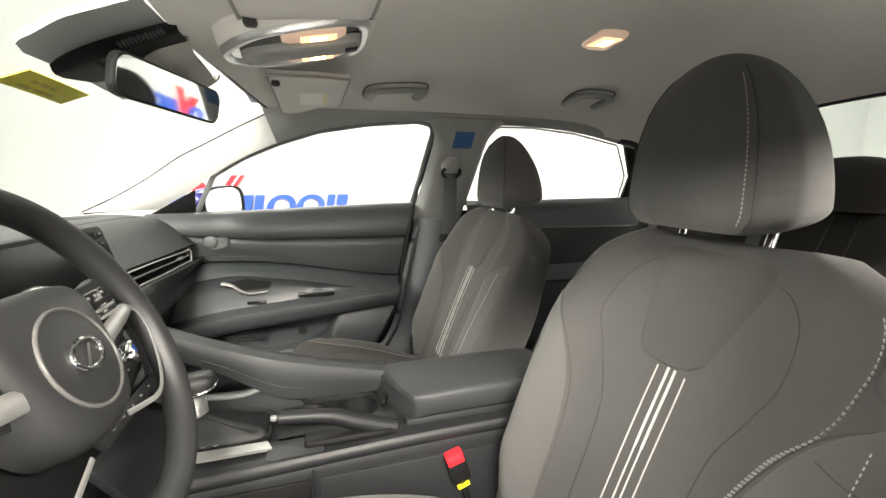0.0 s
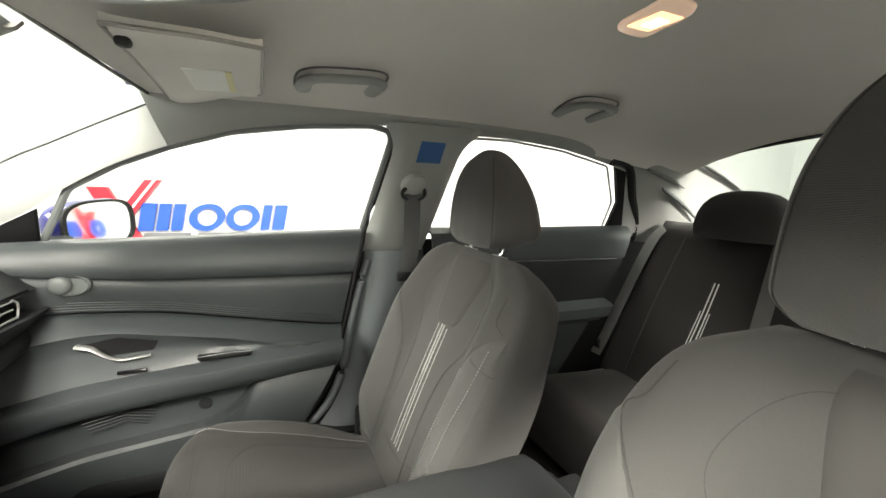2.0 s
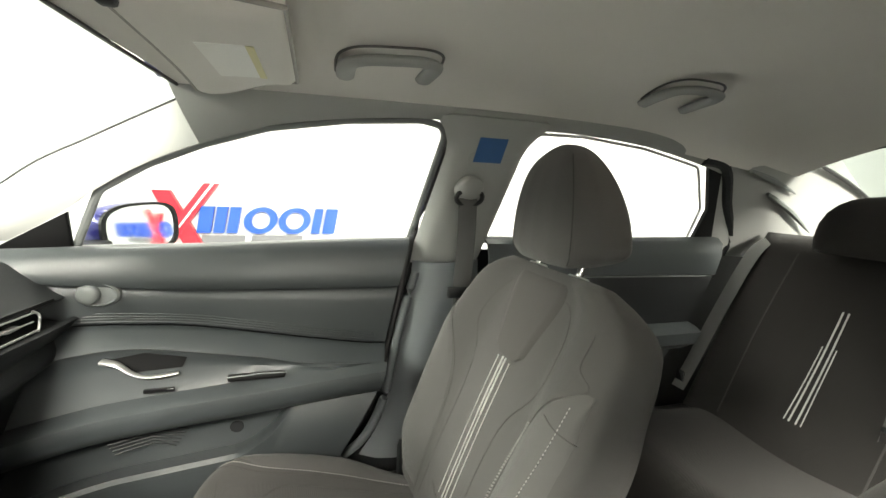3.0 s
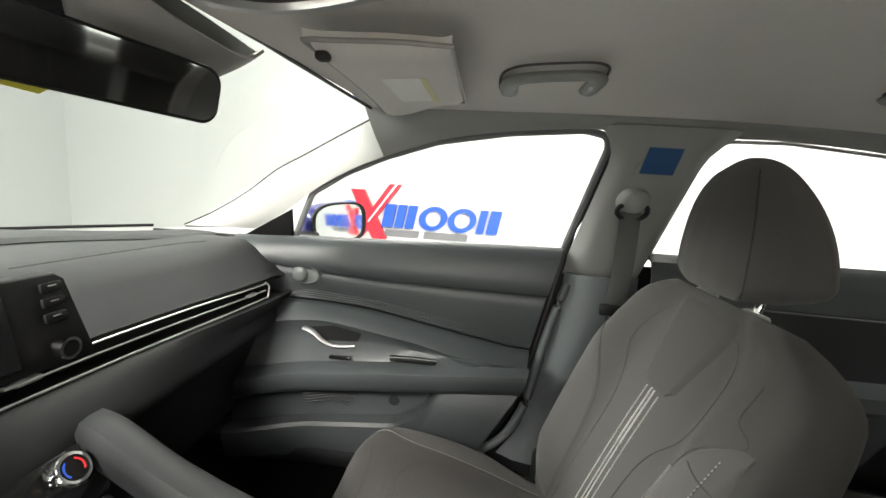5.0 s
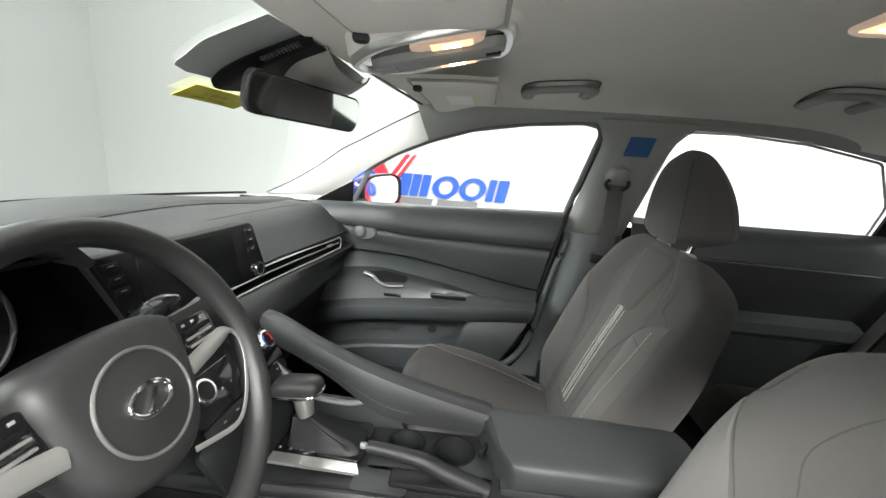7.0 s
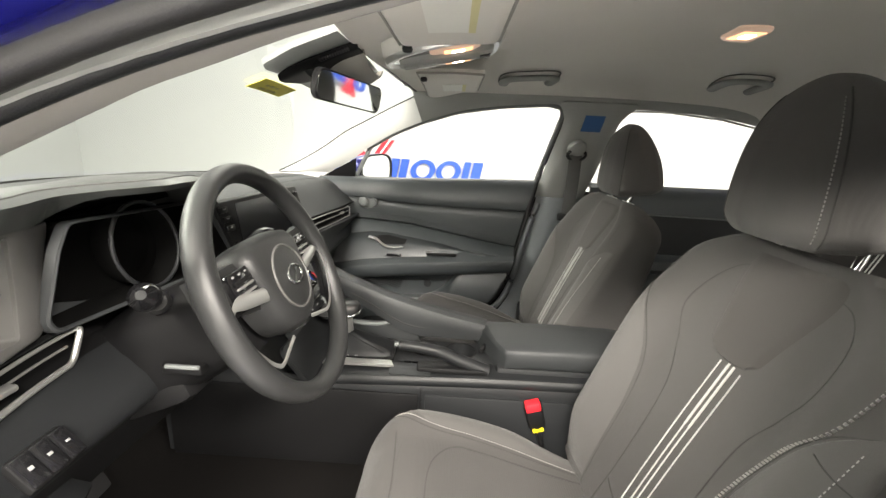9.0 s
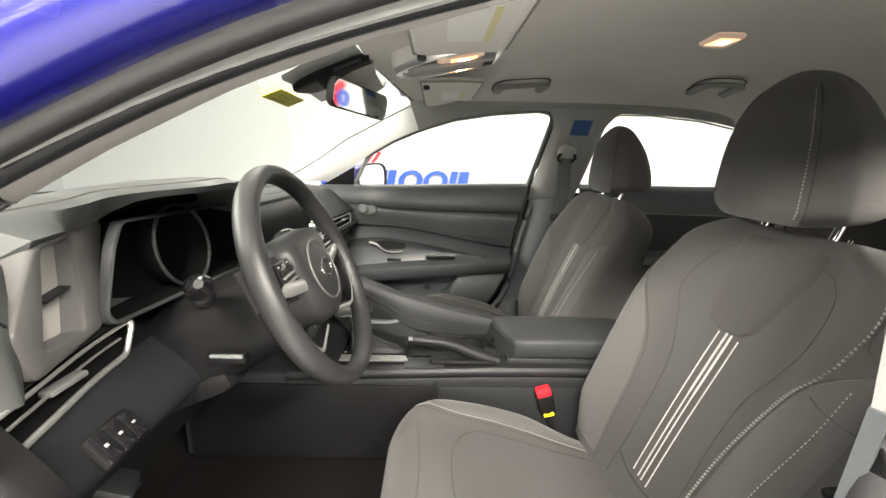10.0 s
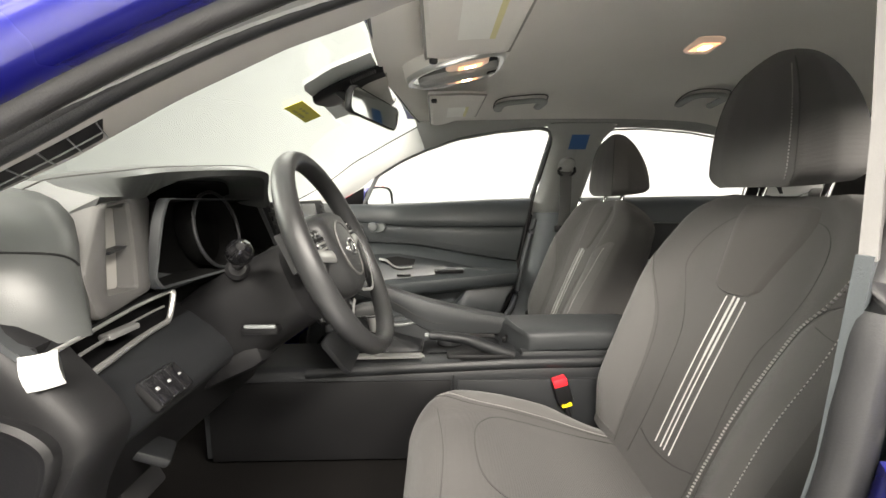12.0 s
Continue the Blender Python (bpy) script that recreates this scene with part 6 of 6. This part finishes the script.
for i, letter in enumerate("PRND"):
    fc = bpy.data.curves.new("gear_letter", "FONT")
    fc.body, fc.size, fc.align_x, fc.extrude = letter, 0.010, "CENTER", 0.0004
    lo = new("gear_letter", fc)
    dg = bpy.context.evaluated_depsgraph_get()
    me = bpy.data.meshes.new_from_object(lo.evaluated_get(dg))
    bpy.data.objects.remove(lo)
    bm = bmesh.new()
    bm.from_mesh(me)
    bmesh.ops.transform(bm, matrix=pose(-0.730 + 0.022 * i, -0.013, 0.5785 + 0.012 * (0.015 + 0.028 * i), 0, 0, 0), verts=bm.verts)
    part("gear_letter", bm, PRINT, con, "white gear letter", False)
# cup holders: one tray with two deep wells
CUPS = ((-0.492, 0.048, 0.037), (-0.396, 0.040, 0.041))


def tray_z(x, y):
    z = 0.580 + 0.06 * (x + 0.55) * 0.3
    for cx, cy, r in CUPS:
        q = math.hypot(x - cx, y - cy)
        z -= 0.075 * (1 - smooth(r - 0.006, r, q))
    return z


part("cup_tray", sheet([[(-0.555 + 0.235 * i / 94, -0.022 + 0.108 * j / 44, tray_z(-0.555 + 0.235 * i / 94, -0.022 + 0.108 * j / 44)) for j in range(45)] for i in range(95)], 0.002, (0, 0, -1)), SOFT, con, "charcoal cup holder tray")
for cx, cy, r in CUPS:
    part("cup_rim", tube([Vector((cx + r * math.cos(t), cy + r * math.sin(t), 0.5805 + 0.018 * (cx + 0.55))) for t in (2 * math.pi * j / 36 for j in range(36))], 0.0018, 8, closed=True), BLACK, con)
part("tray_lid", prism(rounded(0.10, 0.055, 0.008), lambda a, b, d: Vector((-0.52 + a, -0.055 + b, 0.5735 + d)), 0.004, 0.001), DASH, con)
# hand brake lever
hb = thing("hand_brake", (-0.36, -0.045, 0.57), "charcoal hand brake lever lying on the console", "hand brake")
lp = curve([(-0.548, -0.042, 0.634), (-0.50, -0.043, 0.630), (-0.45, -0.044, 0.622), (-0.41, -0.045, 0.606), (-0.365, -0.046, 0.590), (-0.33, -0.046, 0.578)], 6)
part("lever", tube(lp, [0.0125 + 0.004 * smooth(0, 20, i) for i in range(len(lp))], 12, flat=0.95), SOFT, hb)
part("release_button", cyl((-0.556, -0.042, 0.635), (-1, 0, 0.05), 0.0060, 0.012, 16, 0.002), GREYPL, hb, "grey release button")
part("boot_slot", rbox((-0.42, -0.046, 0.580), (0.17, 0.040, 0.018), 0.008), BLACK, hb)
# armrest box
ar = thing("armrest_box", (-0.14, 0.03, 0.57), "charcoal padded armrest box between the seats", "armrest")
rings = []
for x, k, dz in ((-0.325, 0.90, -0.012), (-0.318, 0.97, -0.003), (-0.29, 1.0, 0.0), (-0.15, 1.0, 0.002), (0.0, 1.0, 0.0), (0.045, 0.98, -0.004), (0.06, 0.9, -0.014)):
    w = 0.088 * k
    ring = []
    for j in range(28):
        t = 2 * math.pi * j / 28
        c, s_ = math.cos(t), math.sin(t)
        ring.append((x + 0.035 * (-c) * (1 if x < -0.25 else 0), 0.038 + w * math.copysign(abs(c) ** 0.45, c), 0.612 + dz + 0.032 * math.copysign(abs(s_) ** 0.45, s_)))
    rings.append(ring)
part("lid", loft(rings), DASH, ar, "soft padded lid")
part("box", rbox((-0.10, 0.035, 0.555), (0.42, 0.165, 0.07), 0.012), SOFT, ar)
part("latch", rbox((-0.335, 0.045, 0.594), (0.010, 0.05, 0.014), 0.003, axes((1, -0.4, 0))), BLACK, ar)

# seat-belt buckle beside the driver's seat
bk = thing("belt_buckle", (-0.20, -0.112, 0.45), "black belt buckle with a red press button", "belt buckle")
kt = axes((0.30, 0, -1.0), (1, 0, 0))
kc = Vector((-0.228, -0.112, 0.540))
part("stem", rbox(kc + kt @ Vector((0.085, 0, 0)), (0.09, 0.020, 0.012), 0.004, kt), BLACK, bk)
part("case", rbox(kc + kt @ Vector((0.030, 0, 0)), (0.062, 0.026, 0.040), 0.006, kt), BLACK, bk)
part("button", rbox(kc + kt @ Vector((0.004, -0.002, 0)), (0.022, 0.025, 0.036), 0.004, kt), RED, bk, "red press button")
part("tag", rbox(kc + kt @ Vector((0.066, -0.002, 0)), (0.006, 0.0265, 0.026), 0.002, kt), YTAG, bk, "yellow plastic tag")

# ---- roof fittings ----
mirror = thing("rear_view_mirror", (-0.70, 0.03, 1.24), "frameless-looking black rear-view mirror on a stalk", "mirror")
mw = Vector((0.079, 0.218, -0.0125)).normalized()
mnormal = mw.cross(Vector((0.009, -0.004, 0.0555))).normalized()
mn = Matrix((mnormal, mw, mnormal.cross(mw))).transposed()
mcen = Vector((-0.6805, 0.0255, 1.2155))
mr = lambda d, k, kk=1.0: [mcen + mn @ Vector((d, a * k, b * kk)) for a, b in rounded(0.252, 0.063, 0.020, 6)]
part("housing", loft([mr(-0.034, 0.55, 0.5), mr(-0.026, 0.86, 0.85), mr(-0.012, 0.985, 0.99), mr(0.0, 1.0, 1.0), mr(0.002, 0.985, 0.95)]), BLACK, mirror, "black housing")
part("mirror_glass", loft([mr(0.0016, 0.972, 0.90), mr(0.0030, 0.970, 0.89)]), MIRROR, mirror, "silvered mirror glass")
part("stalk", tube(curve([mcen + mn @ Vector((-0.03, 0, 0)), (-0.74, 0.02, 1.235), (-0.775, 0.012, 1.262)], 5), 0.012, 10), BLACK, mirror)
part("ball", cyl((-0.715, 0.030, 1.228), (1, 0, 0.3), 0.017, 0.02, 18, 0.005), BLACK, mirror)

st = thing("window_label", (-0.91, 0.10, 1.235), "yellow paper label stuck to the windscreen", "label")
bm = sheet([[on_screen(-0.865 - 0.047 * i / 4, 0.004 + 0.177 * j / 6, 0.001) for j in range(7)] for i in range(5)], 0.001)
part("sheet", bm, YELLOW, st)
for x0, y0, y1 in ((-0.880, 0.045, 0.060), (-0.880, 0.068, 0.088), (-0.880, 0.096, 0.112), (-0.897, 0.040, 0.070), (-0.897, 0.080, 0.130)):
    part("writing_bar", sheet([[on_screen(x0 - 0.007 * i, y0 + (y1 - y0) * j / 3, 0.0035) for j in range(4)] for i in range(2)], 0.0006), YSHADE, st, "dark bar in place of writing")


def visor(s):
    """A folded sun visor under the headliner on side s."""
    ob = thing("sun_visor", (-0.45, s * 0.36, 1.28), "pale grey folded sun visor with a white label", "sun visor", "sun visors")
    zz = lambda a, b: min(liner_z(a, b), 1.318) - 0.022 - 0.006 * smooth(-0.42, -0.55, a)
    rows = []
    for i in range(17):
        q = i / 16
        a = -0.376 - 0.172 * q
        b0, b1 = 0.195 - 0.030 * q, 0.535 + 0.05 * smooth(0.1, 0.8, q) - 0.012 * smooth(0.85, 1.0, q)
        edge = min(1.0, math.sin(math.pi * min(max(q, 0.0), 1.0)) * 4)
        rows.append([Vector((a, s * (b0 + (b1 - b0) * j / 20), zz(a, b0 + (b1 - b0) * j / 20) - 0.004 - 0.014 * min(1.0, edge) ** 0.5 * (1 - abs(j / 10 - 1) ** 14))) for j in range(21)])
    lo = sheet(rows, 0.012, (0, 0, 1))
    part("flap", lo, LINER, ob, "pale grey felt flap")
    # strip added round the flap; its darker grey stands for the shaded gap
    rim = [r[0] for r in rows] + rows[-1][1:] + [r[-1] for r in rows[::-1]][1:] + rows[0][::-1][1:-1]
    part("piping", tube([p + Vector((0, 0, -0.001)) for p in rim], 0.0032, 6, closed=True), GRIP, ob, "added grey edge strip for the shaded gap")
    part("label", sheet([[(-0.424 - 0.064 * i / 3, s * (0.300 + 0.165 * j / 4), zz(-0.424 - 0.064 * i / 3, 0.300 + 0.165 * j / 4) - 0.0190) for j in range(5)] for i in range(4)], 0.001, (0, 0, 1)), PAPER, ob, "white safety label")
    part("label_band", sheet([[(-0.420 - 0.010 * i, s * (0.300 + 0.165 * j / 4), zz(-0.424, 0.300 + 0.165 * j / 4) - 0.0194) for j in range(5)] for i in range(2)], 0.001, (0, 0, 1)), YPALE, ob, "pale yellow band on the label")
    part("clip", rbox((-0.532, s * 0.188, zz(-0.53, 0.188) - 0.018), (0.018, 0.018, 0.012), 0.005), SOFT, ob)
    return ob


for s in (-1, 1):
    visor(s)

# overhead console with two map lamps, hanging lower at its front
oh = thing("overhead_console", (-0.48, 0, 1.29), "satin silver overhead console with lit map lamps", "overhead lamp")
ohz = lambda x: 1.272 + 0.20 * (x + 0.61)
oo = [(p.x, p.y) for p in curve([(-0.358, 0.0, 0), (-0.366, 0.070, 0), (-0.40, 0.098, 0), (-0.49, 0.100, 0), (-0.550, 0.082, 0), (-0.592, 0.034, 0), (-0.598, 0.0, 0), (-0.592, -0.034, 0), (-0.550, -0.082, 0), (-0.49, -0.100, 0), (-0.40, -0.098, 0), (-0.366, -0.070, 0)], 5, closed=True)]


def oh_ring(k, d, flat=True):
    return [Vector((-0.485 + (a + 0.485) * k, b * k, (ohz(a) - d) if flat else liner_z(a, b) + 0.004)) for a, b in oo]


part("skirt", loft([oh_ring(1.10, 0, False), oh_ring(1.045, -0.010), oh_ring(1.0, -0.004)], caps=False), LINER, oh, "pale grey moulded skirt")
part("surround", loft([oh_ring(1.02, -0.006), oh_ring(1.0, 0.002), oh_ring(0.97, 0.005), oh_ring(0.90, 0.004), oh_ring(0.87, -0.002), oh_ring(0.86, -0.010)]), SILVER, oh, "polished silver surround")
part("panel", loft([oh_ring(0.872, -0.008), oh_ring(0.865, -0.002)]), GLOSS, oh, "dark glossy lamp panel")
for s in (-1, 1):
    part("lamp_lens", loft([[Vector((-0.452 + r * 0.052 * math.copysign(abs(math.cos(t)) ** 0.7, math.cos(t)), s * 0.058 + r * 0.024 * math.copysign(abs(math.sin(t)) ** 0.7, math.sin(t)), ohz(-0.452 + r * 0.052 * math.cos(t)) - d)) for t in (2 * math.pi * j / 28 for j in range(28))] for d, r in ((-0.004, 1.0), (0.004, 0.97), (0.006, 0.85))]), LENS, oh, "lit amber-white map lamp lens")
    part("lens_core", rbox((-0.445, s * 0.058, ohz(-0.445) - 0.0060), (0.058, 0.030, 0.003), 0.0012, axes((1, 0, 0.2))), AMBER, oh, "bright amber lens core")
    part("bulb", rbox((-0.445, s * 0.058, ohz(-0.445) - 0.0075), (0.026, 0.012, 0.003), 0.0012, axes((1, 0, 0.2))), BULB, oh, "glowing bulb")
lid = part("switch_panel", loft([[Vector((-0.470 + a, b, ohz(-0.470 + a) - d)) for a, b in rounded(w, h, 0.02)] for d, w, h in ((-0.004, 0.200, 0.062), (0.010, 0.196, 0.058), (0.014, 0.180, 0.046))]), PILLAR, oh, "grey switch panel")
for x in (-0.545, -0.505):
    part("switch", rbox((x, 0.0, ohz(x) - 0.014), (0.030, 0.034, 0.003), 0.001, axes((1, 0, 0.2))), PILLAR, lid)
part("button", rbox((-0.388, 0.0, ohz(-0.388) - 0.014), (0.022, 0.022, 0.006), 0.002, axes((1, 0, 0.2))), BLACK, lid, "dark square button")

# lamp in the middle of the roof
dl = thing("dome_lamp", (0.165, 0.03, 1.37), "lit slim dome lamp in the headliner", "dome lamp")
dz = lambda x: soft(ZC, x, 0.12)
part("lens", loft([[Vector((0.165 + 0.040 * k * math.copysign(abs(math.cos(t)) ** 0.5, math.cos(t)) + 0.02 * math.sin(t), 0.030 + 0.064 * k * math.copysign(abs(math.sin(t)) ** 0.5, math.sin(t)), dz(0.165) - d)) for t in (2 * math.pi * j / 32 for j in range(32))] for d, k in ((-0.004, 1.0), (0.003, 0.98), (0.006, 0.9))]), LENS, dl, "warm lit lens")
part("lens_core", rbox((0.166, 0.030, dz(0.165) - 0.0062), (0.046, 0.062, 0.003), 0.001), AMBER, dl, "bright amber lens core")
part("bulb", rbox((0.168, 0.030, dz(0.165) - 0.0075), (0.022, 0.030, 0.003), 0.001), BULB, dl, "glowing bulb")


def grab_handle(xa, xb, s):
    ob = thing("grab_handle", (0.5 * (xa + xb), s * 0.50, 1.31), "pale grey folding grab handle under the roof", "grab handle", "grab handles")
    # a broad bar folded up against the liner, with two wide feet
    pa = [(xa + 0.012, 0.552, 0.002), (xa + 0.010, 0.505, 0.012), (xa + 0.014, 0.462, 0.018), (xa + 0.040, 0.440, 0.020), (0.5 * (xa + xb), 0.437, 0.020), (xb - 0.040, 0.440, 0.020), (xb - 0.014, 0.462, 0.018), (xb - 0.010, 0.505, 0.012), (xb - 0.012, 0.552, 0.002)]
    lp = curve([(x, s * y, liner_z(x, y) - d) for x, y, d in pa], 5)
    part("bar", tube(lp, [0.0175 - 0.0025 * smooth(6, 14, i) * (1 - smooth(len(lp) - 15, len(lp) - 7, i)) for i in range(len(lp))], 12, flat=0.6), PILLAR, ob)
    # dark strip laid on the liner in place of the shaded gap
    gap = curve([(xa - 0.006, 0.540, 0), (xa - 0.008, 0.495, 0), (xa, 0.456, 0), (xa + 0.030, 0.433, 0), (0.5 * (xa + xb), 0.429, 0), (xb - 0.030, 0.433, 0), (xb, 0.456, 0), (xb + 0.008, 0.495, 0), (xb + 0.006, 0.540, 0)], 5)
    part("gap", tube([(p.x, s * p.y, liner_z(p.x, p.y) - 0.001) for p in gap], 0.0028, 6), FASCIA, ob, "dark strip for the shaded gap")
    return ob


for s in (-1, 1):
    grab_handle(-0.302, -0.125, s)
    grab_handle(0.395, 0.540, s)

# blue tape and the belt on the middle pillar
single("tape_square", sheet([[side(1, 0.016 + 0.072 * i / 3 + 0.006 * j / 3, 1.178 + 0.055 * j / 3, 0.043) for j in range(4)] for i in range(4)], 0.001), TAPE, "square of blue masking tape on the pillar", "tape")


def belt(s):
    ob = thing("seat_belt", (0.03, s * 0.70, 0.82), "grey seat belt hanging from a pillar guide", "seat belt", "front seat belts")
    a, b = side(s, 0.018, 1.090, 0.062), Vector((0.014, s * 0.690, 0.843))
    rings = []
    for i in range(13):
        q = i / 12
        p = a.lerp(b, q) + Vector((0.004 * math.sin(3 * q), 0, 0))
        rings.append([p + Vector((-0.024, 0, 0)), p + Vector((0.0, -s * 0.002, 0)), p + Vector((0.024, 0.0, 0))])
    part("webbing", sheet(rings, 0.0015), BELT, ob, "grey woven webbing")
    part("guide_cap", loft([[side(s, 0.020 + r * math.cos(t), 1.115 + r * 0.9 * math.sin(t), d) for t in (2 * math.pi * j / 24 for j in range(24))] for d, r in ((0.040, 0.036), (0.062, 0.034), (0.074, 0.026), (0.078, 0.012))]), PILLAR, ob, "pale grey guide cap")
    part("guide_ring", tube([side(s, 0.020 + 0.034 * math.cos(t), 1.092 + 0.020 * math.sin(t), 0.066) for t in (2 * math.pi * j / 24 for j in range(24))], 0.006, 8, closed=True), SOFT, ob)
    part("tongue_cover", rbox(b + Vector((0, 0, 0.005)), (0.070, 0.016, 0.030), 0.006), SOFT, ob, "grey tongue cover")
    part("tongue", rbox(b + Vector((0.004, 0, -0.022)), (0.030, 0.004, 0.040), 0.001), CHROME, ob, "steel tongue")
    part("lower_webbing", sheet([[b + Vector((-0.02 + 0.03 * i / 6, -s * 0.0, -0.01 - 0.06 * i)), b + Vector((0.02 + 0.03 * i / 6, 0, -0.01 - 0.06 * i))] for i in range(7)], 0.0015), BELT, ob)
    part("slider", prism(rounded(0.050, 0.10, 0.014), lambda u, v, d: side(s, 0.030 + u + 0.0, 1.150 + v, 0.036 + d), 0.006, 0.002), PILLAR, ob, "pale height slider")
    return ob


belt(1)
belt(-1)

# rear belts
for outer in (True, False):
    at = (0.9, 0.68, 0.6) if outer else (0.95, 0.22, 0.6)
    ob = thing("rear_belt", at, "grey rear seat belt drawn down over the bench", "seat belt", "rear seat belts")
    pts = [Vector((1.10, 0.660, 1.0)), Vector((1.018, 0.672, 0.945)), Vector((0.930, 0.690, 0.760)), Vector((0.840, 0.700, 0.560)), Vector((0.790, 0.690, 0.500))] if outer else [Vector((1.12, 0.255, 0.985)), Vector((1.052, 0.246, 1.022)), Vector((1.015, 0.240, 0.960)), Vector((0.895, 0.212, 0.680)), Vector((0.815, 0.195, 0.500))]
    lp = curve(pts, 6)
    part("webbing", sheet([[p + Vector((-0.012, -0.023, 0.005)), p + Vector((-0.012, 0.023, 0.005))] for p in lp], 0.0015), BELT, ob, "grey woven webbing")
    part("tongue", rbox(lp[int(len(lp) * 0.80)] + Vector((-0.020, 0.004, 0.010)), (0.006, 0.030, 0.036), 0.002), CHROME, ob, "steel tongue")

# pedals and the bonnet release lever
pd = thing("brake_pedal", (-1.12, -0.36, 0.45), "black rubber brake pedal on a steel arm", "pedal")
part("arm", tube(curve([(-1.22, -0.36, 0.72), (-1.17, -0.36, 0.58), (-1.10, -0.36, 0.47)], 6), 0.010, 8), BLACK, pd)
part("pad", rbox((-1.095, -0.36, 0.46), (0.02, 0.10, 0.06), 0.008, axes((1, 0, 0.5))), RUBBER, pd)
bl = thing("release_lever", (-0.93, -0.66, 0.60), "dark grey bonnet release lever under the dash", "lever")
part("handle", rbox((-0.94, -0.525, 0.635), (0.05, 0.055, 0.016), 0.006, axes((0.7, 0.3, -0.5))), SOFT, bl)
part("mount", rbox((-0.97, -0.55, 0.665), (0.05, 0.05, 0.04), 0.008), BLACK, bl)
